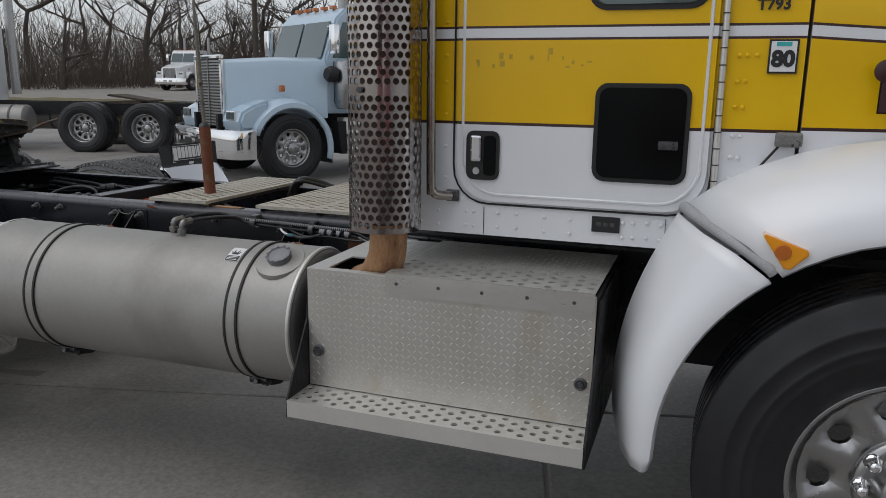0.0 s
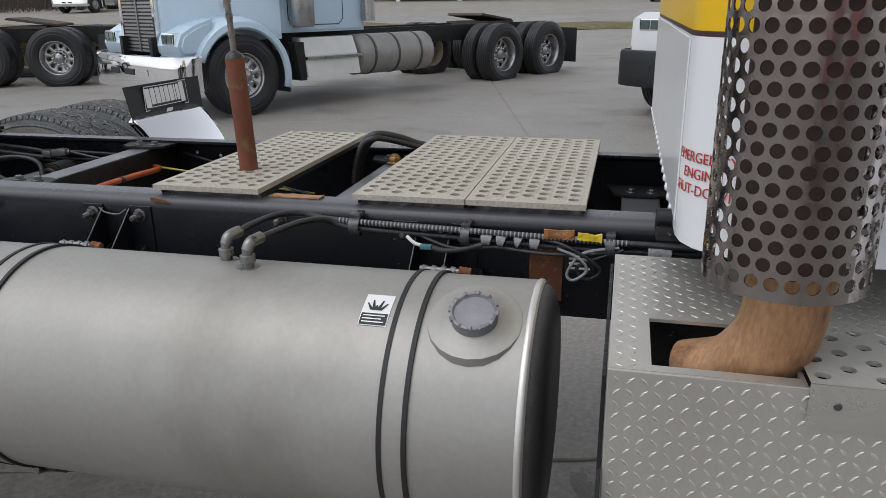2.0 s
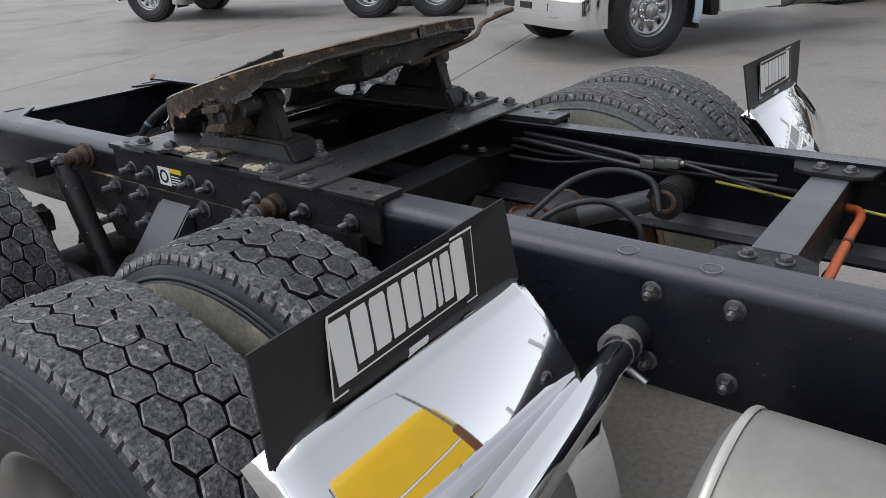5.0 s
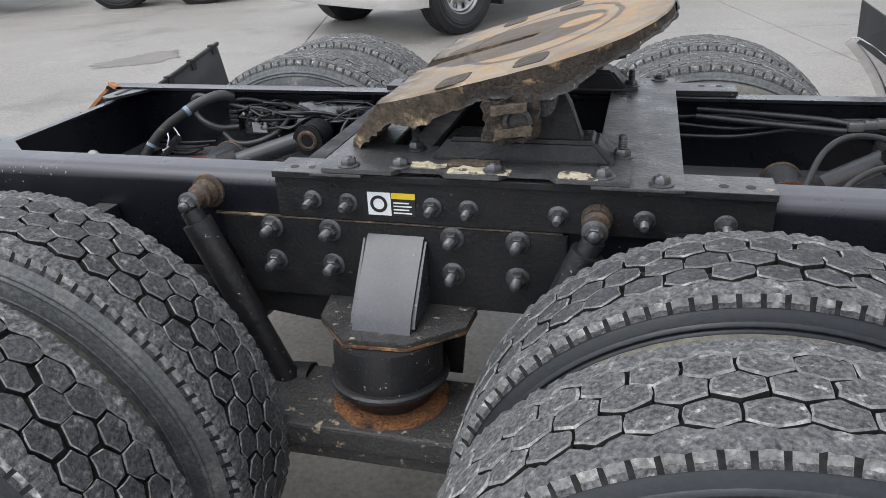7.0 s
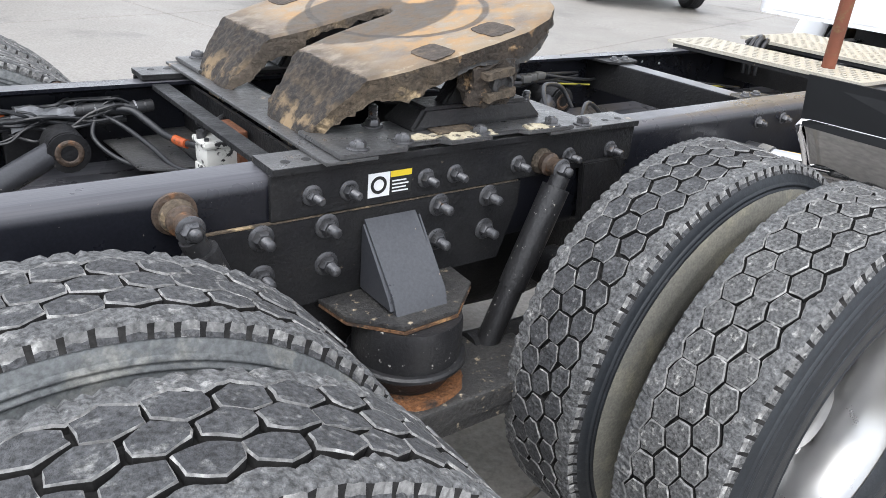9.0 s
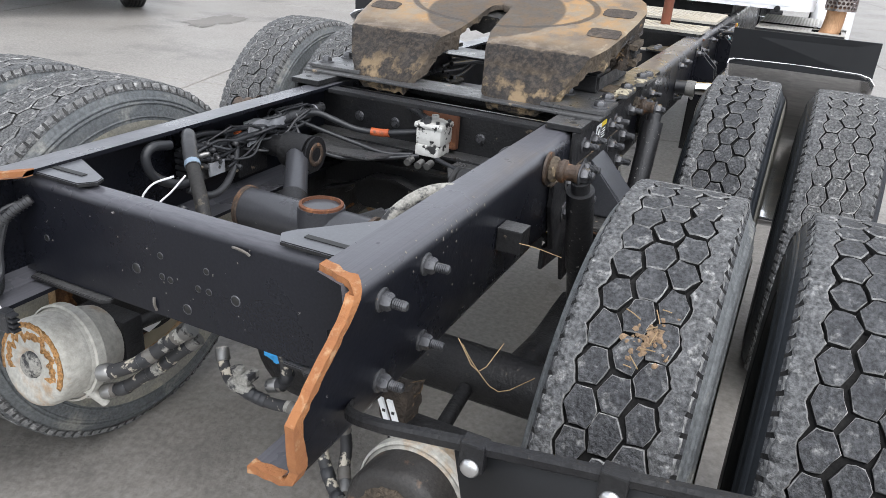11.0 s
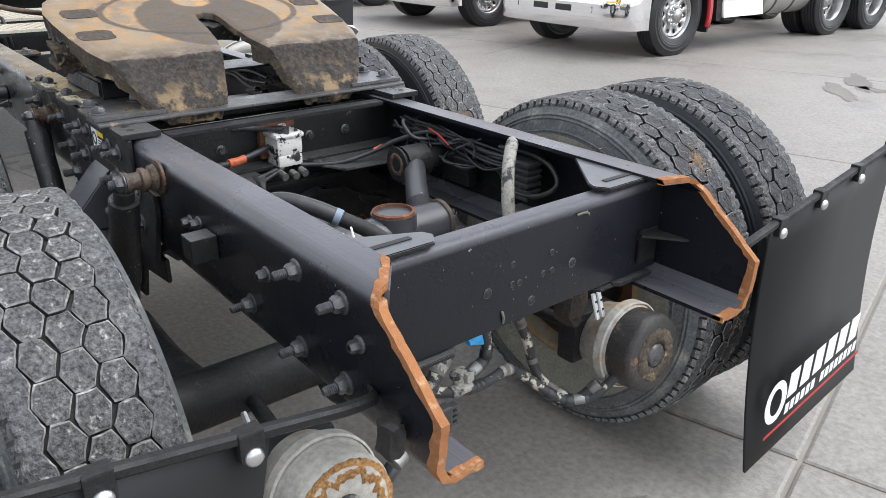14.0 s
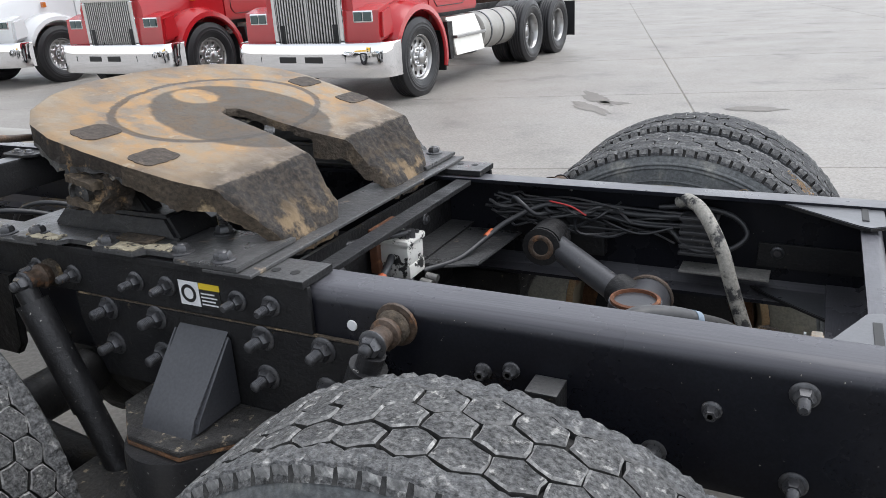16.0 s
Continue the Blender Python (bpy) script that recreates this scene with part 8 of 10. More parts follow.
# ---- between the rails and under the tail ----
def brake_chamber(at, face, r, mk, cap_mk, s):
    """A spring brake can: clamped body and a domed cap with a centre plug, looking along face."""
    d = Vector(face).normalized()
    p = Vector(at)
    bm = bmesh.new()
    lathe(bm, [(-0.20, 0.0), (-0.20, r * 0.55), (-0.18, r * 0.85), (-0.11, r * 0.98), (-0.10, r * 1.07), (-0.085, r * 1.07), (-0.075, r * 0.98), (-0.02, r * 0.97)], p, d, 40)
    ob = part("brake_chamber", bm, M[mk], truck, "round spring brake chamber with rust and mud")
    bm = bmesh.new()
    lathe(bm, [(-0.075, r * 0.99), (-0.02, r * 0.985), (-0.006, r * 0.93), (0.0, r * 0.80), (0.001, r * 0.45), (-0.004, r * 0.30)], p, d, 40)
    part("chamber_cap", bm, M[cap_mk], ob)
    bm = bmesh.new()
    lathe(bm, [(-0.004, r * 0.30), (0.004, r * 0.27), (0.006, r * 0.22), (0.006, 0)], p, d, 24)
    part("centre_plug", bm, M["bolt"] if s > 0 else M["hose_mottled"], ob, "round steel centre plug")
    # caked dirt: a ragged ring round the plug, or a crescent over the top of the cap
    q = random.Random(int(r * 100) + s)
    side = d.orthogonal().normalized() if abs(d.z) > 0.9 else d.cross(Vector((0, 0, 1))).normalized()
    up = side.cross(d).normalized()
    bm = bmesh.new()
    n = 56
    inner, outer = [], []
    for k in range(n + 1):
        t = 2 * math.pi * k / n if s > 0 else math.pi * (-0.12 + 1.24 * k / n)
        j = 0.5 + 0.5 * noise.noise((math.cos(t) * 5, math.sin(t) * 5, s))
        lo, hi = (0.33, 0.60 + 0.12 * j) if s > 0 else (0.36 + 0.42 * j, 0.93)
        for ring, f, w in ((inner, lo, 0.0022), (outer, hi, 0.0018)):
            ring.append(bm.verts.new(p + (side * math.cos(t) + up * math.sin(t)) * r * f * q.uniform(0.985, 1.015) + d * (w - 0.003 * max(f - 0.8, 0) * 10)))
    for k in range(n):
        bm.faces.new((inner[k], inner[k + 1], outer[k + 1], outer[k]))
    part("caked_dirt", bm, M["sandy"] if s < 0 else M["crust"], ob, "ragged crust of orange dirt", smooth=60).modifiers.new("thick", "SOLIDIFY").thickness = 0.003
    bm = bmesh.new()
    lathe(bm, [(-0.108, r * 1.06), (-0.105, r * 1.11), (-0.082, r * 1.11), (-0.079, r * 1.06)], p, d, 40)
    q = p - d * 0.093 + Vector((0, s * r * 0.75, -r * 0.85))
    rod(bm, q + Vector((0, -0.03, 0.012)), q + Vector((0, 0.03, -0.012)), 0.009, 8)
    rod(bm, q + Vector((0.01, s * 0.02, -0.02)), q + Vector((-0.02, s * 0.0, 0.03)), 0.013, 8)
    part("clamp_band", bm, M["chamber"], ob)
    return ob


brake_chamber((-1.335, -0.470, 0.503), (-1, 0.02, 0.10), 0.106, "chamber", "chamber_black", 1)
brake_chamber((-1.345, 0.448, 0.526), (-1, 0.0, 0.16), 0.106, "chamber", "chamber", -1)
for s in (-1, 1):
    bm = bmesh.new()
    rod(bm, (-1.14, s * 0.44, 0.50), (-0.78, s * 0.40, 0.49), 0.018, 10)
    box(bm, -1.16, -1.10, *sorted((s * 0.36, s * 0.52)), 0.43, 0.57, bev=0.01)
    part("chamber_bracket", bm, M["black"], truck)


def run(name, mk, r, pts, label="", seg=8):
    bm = bmesh.new()
    hose(bm, pts, r, seg)
    return part(name, bm, M[mk], truck, label)


# hoses under the rear cross member
def banded_hose(pts, r, bands, seed):
    """A mud-splashed hose with ferrules, tape bands and crimped ends."""
    ob = run("air_hose", "hose_taped", r, pts, "mud-splashed black air hose with taped bands", 10)
    path = smooth_path(pts, 6)
    q = random.Random(seed)
    for k in range(bands):
        i = q.randrange(1, len(path) - 2)
        p, d = path[i], (path[i + 1] - path[i]).normalized()
        w = q.uniform(0.006, 0.016)
        bm = bmesh.new()
        lathe(bm, [(-w, r * 1.04), (-w * 0.9, r * 1.13), (w * 0.9, r * 1.13), (w, r * 1.04)], p, d, 12)
        part("tape_band", bm, M[q.choice(("chip", "hose", "loom", "hose_mottled", "hose"))], ob)
    for p, d in ((path[0], path[1] - path[0]), (path[-1], path[-2] - path[-1])):
        bm = bmesh.new()
        d = d.normalized()
        lathe(bm, [(-0.004, 0.0), (-0.004, r * 1.2), (0.022, r * 1.25), (0.026, r)], p, d, 10)
        part("ferrule", bm, M["fitting"], ob)


banded_hose([(-1.20, 0.106, 0.656), (-1.21, 0.140, 0.628), (-1.23, 0.182, 0.588), (-1.25, 0.215, 0.560), (-1.27, 0.262, 0.535), (-1.28, 0.300, 0.520)], 0.0165, 5, 1)
banded_hose([(-1.17, 0.120, 0.610), (-1.19, 0.160, 0.570), (-1.205, 0.208, 0.523), (-1.22, 0.240, 0.498), (-1.24, 0.286, 0.462), (-1.25, 0.335, 0.440)], 0.0150, 7, 2)
banded_hose([(-1.10, 0.115, 0.545), (-1.12, 0.090, 0.515), (-1.15, 0.035, 0.507), (-1.15, -0.054, 0.494), (-1.15, -0.120, 0.502), (-1.15, -0.150, 0.492), (-1.16, -0.195, 0.455), (-1.20, -0.252, 0.400), (-1.23, -0.300, 0.385), (-1.26, -0.345, 0.430)], 0.0135, 9, 3)
banded_hose([(-1.05, -0.180, 0.720), (-1.10, -0.188, 0.640), (-1.12, -0.221, 0.544), (-1.13, -0.247, 0.450), (-1.16, -0.262, 0.410), (-1.20, -0.290, 0.385)], 0.0130, 7, 4)
banded_hose([(-1.10, -0.060, 0.690), (-1.12, -0.072, 0.632), (-1.12, -0.085, 0.575), (-1.12, -0.078, 0.535), (-1.12, -0.040, 0.515)], 0.0140, 4, 5)
banded_hose([(-1.23, -0.300, 0.385), (-1.26, -0.335, 0.400), (-1.28, -0.380, 0.440), (-1.29, -0.400, 0.470)], 0.0125, 2, 6)
bm = bmesh.new()
lathe(bm, [(-0.03, 0.0), (-0.03, 0.014), (-0.018, 0.017), (0.018, 0.017), (0.03, 0.014), (0.03, 0.0)], (-1.15, 0.020, 0.508), (0, 1, 0.1), 8)
lathe(bm, [(0.0, 0.013), (0.03, 0.013), (0.034, 0.017), (0.045, 0.017), (0.047, 0.0)], (-1.15, 0.022, 0.510), (0.1, 0.2, 1), 8)
box(bm, -1.165, -1.120, -0.010, 0.012, 0.525, 0.548, bev=0.005)
part("tee_fitting", bm, M["hose_mottled"], truck, "dirty cast tee fitting on the axle")
bm = bmesh.new()
box(bm, -1.04, -0.95, -0.10, 0.10, 0.628, 0.638, bev=0.003)
part("bracket_plate", bm, M["grime"], truck, "grimy bracket plate over the differential")
bm = bmesh.new()
lump(bm, [(-1.125, -0.088, 0.585), (-1.105, -0.088, 0.585), (-1.105, -0.028, 0.592), (-1.125, -0.028, 0.592), (-1.125, -0.092, 0.640), (-1.105, -0.092, 0.640), (-1.105, -0.022, 0.645), (-1.125, -0.022, 0.645)], (3, 8, 7), 0.009, 34.0, 1.0)
part("plastic_tag", bm, M["blue_wrap"], truck, "crumpled blue plastic tag", smooth=30)
for y in (-0.372, -0.392):
    bm = bmesh.new()
    prism(bm, [(y, 0.655), (y + 0.011, 0.655), (y - 0.017, 0.575), (y - 0.028, 0.575)], -1.205, -1.199, "x")
    st = part("tie_strap", bm, M["print_white"], truck, "white plastic strap with dark slots")
    for k in range(2):
        bm = bmesh.new()
        box(bm, -1.2062, -1.2045, y - 0.008 - 0.010 * k, y - 0.002 - 0.010 * k, 0.628 - 0.03 * k, 0.634 - 0.03 * k)
        part("slot", bm, M["seal"], st)
bm = bmesh.new()
lump(bm, [(-1.16, -0.40, 0.555), (-1.10, -0.40, 0.555), (-1.10, -0.345, 0.555), (-1.16, -0.345, 0.555), (-1.16, -0.40, 0.64), (-1.10, -0.40, 0.64), (-1.10, -0.345, 0.64), (-1.16, -0.345, 0.64)], (6, 6, 8), 0.014, 18.0, 4.0)
part("slack_adjuster", bm, M["crust_dark"], truck, "crusted brown slack adjuster", smooth=40)
# light harness in ribbed loom and its open plug at the driver's rail end
path = [(-1.335, 0.365, 0.938), (-1.375, 0.392, 0.905), (-1.395, 0.415, 0.855), (-1.400, 0.412, 0.800), (-1.415, 0.395, 0.768), (-1.445, 0.380, 0.760)]
har = run("light_harness", "loom", 0.0105, path, "ribbed black light harness with cut wires", 10)
bm = bmesh.new()
fine = smooth_path(path, 14)
for i in range(2, len(fine) - 1, 2):
    lathe(bm, [(-0.0014, 0.0105), (-0.001, 0.0128), (0.001, 0.0128), (0.0014, 0.0105)], fine[i], (fine[i + 1] - fine[i - 1]).normalized(), 10)
part("ribs", bm, M["loom"], har)
for dy, dx, rad in ((-0.010, 0.004, 0.0060), (0.008, -0.010, 0.0045), (-0.016, 0.006, 0.0050)):
    bm = bmesh.new()
    hose(bm, [(x + dx * math.sin(i), y + dy * math.sin(math.pi * i / 5), z + 0.012 * math.sin(2 * i)) for i, (x, y, z) in enumerate(path)], rad, 7)
    part("branch", bm, M["hose"], har)
for k in range(5):
    bm = bmesh.new()
    hose(bm, [(-1.40, 0.405 + 0.004 * k, 0.835 - 0.006 * k), (-1.415, 0.425, 0.825 - 0.008 * k), (-1.41, 0.418 - 0.004 * k, 0.80 - 0.004 * k)], 0.0018, 5)
    part("tie_strap", bm, M["print_white"] if k % 2 else M["hose"], har)
rr = random.Random(6)
for k, mk in enumerate(("print_white", "print_white", "print_teal", "print_white", "print_white", "print_teal", "hose")):
    bm = bmesh.new()
    hose(bm, [(-1.443, 0.380, 0.760), (-1.450, 0.362, 0.768 - 0.004 * k), (-1.455, 0.345, 0.764 - 0.006 * k + rr.uniform(-0.003, 0.003)), (-1.457, 0.330, 0.756 - 0.006 * k)], 0.0020, 5)
    part("cut_wire", bm, M[mk], har)
bm = bmesh.new()
box(bm, -1.468, -1.446, 0.306, 0.332, 0.712, 0.758, bev=0.004)
for k in range(4):
    box(bm, -1.465, -1.449, 0.292, 0.307, 0.716 + 0.011 * k, 0.721 + 0.011 * k, bev=0.001)
part("wire_plug", bm, M["hose"], har, "black multi-pin plug")

# levelling valve on its cross plate
bm = bmesh.new()
box(bm, -0.333, -0.247, -0.050, 0.034, 0.880, 0.936, bev=0.012)
box(bm, -0.338, -0.242, -0.055, 0.039, 0.930, 0.948, bev=0.009)
lathe(bm, [(-0.005, 0.040), (0.024, 0.034), (0.030, 0.012), (0.040, 0.011), (0.040, 0.0)], (-0.290, -0.008, 0.925), (0, 0, 1), 20)
box(bm, -0.335, -0.255, -0.045, 0.032, 0.848, 0.882, bev=0.006)
vv = part("relay_valve", bm, M["peel"], truck, "square white relay valve with peeling paint", smooth=40)
bm = bmesh.new()
box(bm, -0.258, -0.235, -0.065, 0.05, 0.86, 0.972, bev=0.004)
part("valve_bracket", bm, M["rust"], vv, "rusty valve bracket")
for k in range(5):
    t = 2 * math.pi * k / 5
    bm = bmesh.new()
    rod(bm, (-0.290 + 0.043 * math.cos(t), -0.008 + 0.043 * math.sin(t), 0.948), (-0.290 + 0.043 * math.cos(t), -0.008 + 0.043 * math.sin(t), 0.955), 0.006, 8)
    part("screw", bm, M["bolt"], vv)
for y, z in ((-0.03, 0.836), (0.0, 0.833), (0.035, 0.836)):
    bm = bmesh.new()
    rod(bm, (-0.345, y, z), (-0.375, y, z - 0.004), 0.011, 10)
    part("fitting", bm, M["fitting"], vv)
bm = bmesh.new()
rod(bm, (-0.325, 0.0, 0.945), (-0.325, 0.0, 0.965), 0.012, 10)
rod(bm, (-0.325, 0.0, 0.960), (-0.10, 0.26, 0.955), 0.009, 8)
part("valve_link", bm, M["bolt"], vv)
for pts, rad in (([(-0.29, 0.04, 0.905), (-0.31, 0.10, 0.897), (-0.322, 0.16, 0.889), (-0.345, 0.23, 0.893), (-0.37, 0.29, 0.915), (-0.40, 0.34, 0.935), (-0.47, 0.37, 0.93)], 0.0095),
                 ([(-0.33, -0.04, 0.845), (-0.38, -0.14, 0.845), (-0.415, -0.24, 0.870), (-0.46, -0.30, 0.905), (-0.55, -0.36, 0.94), (-0.68, -0.37, 0.935)], 0.0075),
                 ([(-0.33, 0.04, 0.845), (-0.36, 0.12, 0.842), (-0.38, 0.22, 0.862), (-0.42, 0.32, 0.895), (-0.46, 0.36, 0.92)], 0.0065),
                 ([(-0.33, 0.02, 0.845), (-0.40, 0.16, 0.825), (-0.46, 0.24, 0.835), (-0.50, 0.31, 0.875), (-0.48, 0.36, 0.92)], 0.0060)):
    run("air_line", "hose", rad, pts)
run("orange_sleeve", "orange", 0.0125, [(-0.318, 0.130, 0.892), (-0.322, 0.155, 0.889), (-0.330, 0.185, 0.890)])
run("orange_sleeve", "orange", 0.0095, [(-0.415, -0.245, 0.872), (-0.425, -0.270, 0.882)])
run("orange_sleeve", "orange", 0.0110, [(-0.685, 0.388, 0.924), (-0.705, 0.388, 0.922)])

# bundles along the inside of both rails
for s in (-1, 1):
    yy = RW - 0.05
    for k in range(5):
        q = random.Random(40 + k + (7 if s > 0 else 0))
        pts = [(-0.40 - 0.13 * i, s * (yy - q.random() * 0.03), 0.945 - 0.012 * k + q.uniform(-0.018, 0.018)) for i in range(5)]
        run("wire_run", "hose", 0.005 + 0.003 * (k % 2), pts)
    for k in range(3):
        q = random.Random(60 + k)
        pts = [(0.55 + 0.16 * i, s * (yy - q.random() * 0.03), 0.935 - 0.02 * k + q.uniform(-0.015, 0.015)) for i in range(6)]
        run("wire_run", "hose", 0.006, pts)
    bm = bmesh.new()
    box(bm, -0.70, -0.58, *sorted((s * 0.38, s * 0.415)), 0.80, 0.93, bev=0.006)
    part("inner_bracket", bm, M["black"], truck)
    bm = bmesh.new()
    prism(bm, [(-0.46, s * 0.395), (-0.44, s * 0.13), (-0.36, s * 0.09), (-0.16, s * 0.10), (-0.16, s * 0.395)], 0.835, 0.842, "z", bev=0.002)
    part("stay_plate", bm, M["dusty"], truck, "dusty black stay plate beside the valve")
    # tangle of thin cables along the rail
    q = random.Random(80 + s)
    for k in range(11):
        x, y, z = -0.36 - q.random() * 0.14, s * (0.385 - q.random() * 0.04), 0.945 + q.uniform(-0.045, 0.02)
        pts = [(x, y, z)]
        for i in range(6):
            x -= q.uniform(0.03, 0.10)
            y = s * (0.375 + q.uniform(-0.045, 0.025))
            z = min(max(z + q.uniform(-0.035, 0.03), 0.87), 0.962)
            pts.append((x, y, z))
        run("cable", "hose" if k % 4 else "loom", q.uniform(0.0025, 0.0045), pts, seg=6)
# wrapped clump with tie straps, then a torn sleeve, on the driver's rail
run("wrapped_loom", "loom", 0.017, [(-0.33, 0.368, 0.935), (-0.40, 0.362, 0.932), (-0.47, 0.366, 0.938), (-0.53, 0.370, 0.935)], "taped black wire clump with tie straps", 10)
for k in range(7):
    x = -0.35 - 0.026 * k
    bm = bmesh.new()
    lathe(bm, [(-0.0022, 0.0176), (0.0022, 0.0182)], (x, 0.365, 0.9345), (1, 0.1 * (k % 3 - 1), 0.15), 12)
    part("tie_strap", bm, M["wrap"] if k % 2 else M["hose"], truck)
bm = bmesh.new()
lump(bm, [(-0.665, 0.362, 0.930), (-0.525, 0.352, 0.925), (-0.525, 0.384, 0.925), (-0.665, 0.388, 0.930), (-0.665, 0.362, 0.952), (-0.525, 0.352, 0.947), (-0.525, 0.384, 0.947), (-0.665, 0.388, 0.952)], (14, 4, 3), 0.009, 30.0, 3.0)
lump(bm, [(-0.680, 0.360, 0.892), (-0.650, 0.358, 0.900), (-0.650, 0.366, 0.900), (-0.680, 0.368, 0.892), (-0.672, 0.360, 0.945), (-0.628, 0.358, 0.940), (-0.628, 0.366, 0.940), (-0.672, 0.368, 0.945)], (5, 2, 5), 0.007, 34.0, 5.0)
part("torn_sleeve", bm, M["wrap"], truck, "torn grey cable sleeve hanging on the wires", smooth=60)
# the hose with blue tape, dropping from the rail towards the axle
run("taped_hose", "loom", 0.0175, [(-0.905, 0.362, 0.972), (-0.94, 0.325, 0.982), (-0.985, 0.280, 0.968), (-1.022, 0.238, 0.945)], "black hose with bands of blue tape", 12)
run("taped_hose", "hose_dusty", 0.0160, [(-1.022, 0.238, 0.945), (-1.06, 0.190, 0.915), (-1.095, 0.145, 0.870), (-1.125, 0.110, 0.810), (-1.14, 0.09, 0.735)], "dusty grey lower end of a taped hose", 12)
run("blue_tape", "tape_pale", 0.0183, [(-1.012, 0.250, 0.952), (-1.020, 0.240, 0.946)], seg=12)
run("blue_tape", "tape_pale", 0.0167, [(-1.098, 0.142, 0.866), (-1.102, 0.137, 0.858)], seg=12)
run("looped_hose", "hose", 0.0115, [(-0.98, 0.345, 0.968), (-1.03, 0.348, 0.975), (-1.052, 0.350, 0.955), (-1.045, 0.345, 0.915), (-1.010, 0.335, 0.886), (-0.955, 0.335, 0.868), (-0.89, 0.35, 0.870)], "black air hose looping along the rail", 10)
run("looped_hose", "hose", 0.0080, [(-0.925, 0.36, 0.958), (-0.86, 0.372, 0.962), (-0.80, 0.38, 0.952), (-0.72, 0.388, 0.930)])
run("looped_hose", "loom", 0.0095, [(-0.705, 0.388, 0.922), (-0.728, 0.368, 0.880), (-0.775, 0.345, 0.842), (-0.84, 0.322, 0.822), (-0.90, 0.315, 0.825), (-0.945, 0.335, 0.850)], "dusty black hose looping below the valves", 10)
# valve cluster with its plugs
q = random.Random(12)
bm = bmesh.new()
box(bm, -0.885, -0.745, 0.372, 0.408, 0.838, 0.925, bev=0.006)
cl = part("valve_block", bm, M["grime"], truck, "greasy black valve block crowded with fittings")
for k in range(17):
    x, z = -0.880 + 0.142 * q.random(), 0.842 + 0.09 * q.random()
    bm = bmesh.new()
    out = q.uniform(0.018, 0.040)
    lathe(bm, [(0.0, 0.010), (out * 0.5, 0.010), (out * 0.55, 0.0075), (out, 0.007), (out + 0.003, 0.004), (out + 0.003, 0.0)], (x, 0.374, z), (q.uniform(-0.4, 0.4), -1, q.uniform(-0.2, 0.6)), q.choice((6, 6, 10)))
    part("fitting", bm, M[q.choice(("grime", "hose", "fitting", "bolt", "loom"))], cl)
bm = bmesh.new()
box(bm, -0.845, -0.790, 0.352, 0.360, 0.850, 0.885, bev=0.002)
part("maker_tag", bm, M["wrap"], cl, "scuffed grey tag")
bm = bmesh.new()
for k in range(5):
    box(bm, -0.925, -0.892, 0.350, 0.392, 0.852 + 0.016 * k, 0.864 + 0.016 * k, bev=0.003)
part("plug_block", bm, M["hose"], truck, "black ribbed wire plug block")
# cut wires looping beside the taped hose
for pts in ([(-1.06, 0.26, 0.93), (-1.095, 0.290, 0.915), (-1.120, 0.300, 0.885), (-1.105, 0.295, 0.862), (-1.07, 0.26, 0.852)],
            [(-1.05, 0.235, 0.935), (-1.085, 0.245, 0.905), (-1.115, 0.255, 0.880), (-1.095, 0.230, 0.862), (-1.08, 0.20, 0.855)],
            [(-1.085, 0.215, 0.860), (-1.11, 0.23, 0.825), (-1.14, 0.245, 0.785), (-1.17, 0.265, 0.755)],
            [(-1.075, 0.19, 0.842), (-1.10, 0.195, 0.825), (-1.115, 0.215, 0.822), (-1.13, 0.235, 0.80)]):
    run("cut_wire", "print_white", 0.0024, pts, seg=5)
run("plug_lead", "hose", 0.013, [(-1.06, 0.235, 0.860), (-1.10, 0.235, 0.825), (-1.145, 0.245, 0.775), (-1.175, 0.26, 0.735)], "black plug lead between the rails")
run("plug_lead", "teal_plug", 0.010, [(-1.155, 0.285, 0.775), (-1.185, 0.300, 0.742)])
for k in range(3):
    run("wire_run", "hose", 0.005, [(-1.02 - 0.03 * k, 0.395, 0.80 - 0.015 * k), (-1.14, 0.38, 0.795 - 0.02 * k), (-1.25, 0.385, 0.80 - 0.02 * k)])
# chalky hose on the passenger side
run("chalky_hose", "hose_mottled", 0.0165, [(-0.89, -0.372, 0.972), (-0.91, -0.350, 0.985), (-0.945, -0.310, 0.978), (-0.98, -0.270, 0.945), (-1.01, -0.243, 0.895), (-1.03, -0.230, 0.840), (-1.06, -0.215, 0.76), (-1.09, -0.205, 0.69)], "chalky white mottled hose dropping from the rail", 12)
run("looped_hose", "hose", 0.0070, [(-0.87, -0.36, 0.90), (-0.93, -0.34, 0.86), (-1.01, -0.35, 0.865), (-1.05, -0.375, 0.90), (-1.01, -0.38, 0.945), (-0.92, -0.375, 0.96), (-0.84, -0.37, 0.955)])
run("looped_hose", "hose", 0.0060, [(-0.45, -0.36, 0.94), (-0.47, -0.32, 0.965), (-0.50, -0.30, 0.955), (-0.53, -0.315, 0.925), (-0.56, -0.36, 0.92)])
run("wire", "print_red", 0.0025, [(-0.56, -0.345, 0.955), (-0.62, -0.335, 0.948), (-0.66, -0.34, 0.925)], seg=5)
bm = bmesh.new()
box(bm, -0.980, -0.900, -0.385, -0.340, 0.842, 0.946, bev=0.004)
hv = part("hose_valve", bm, M["hose"], truck, "black ribbed valve body on the rail")
for k in range(6):
    bm = bmesh.new()
    box(bm, -0.985, -0.895, -0.387, -0.335, 0.844 + 0.018 * k, 0.854 + 0.018 * k, bev=0.003)
    part("rib", bm, M["loom"], hv)
bm = bmesh.new()
box(bm, -1.11, -0.90, -0.40, -0.33, 0.800, 0.806, bev=0.002)
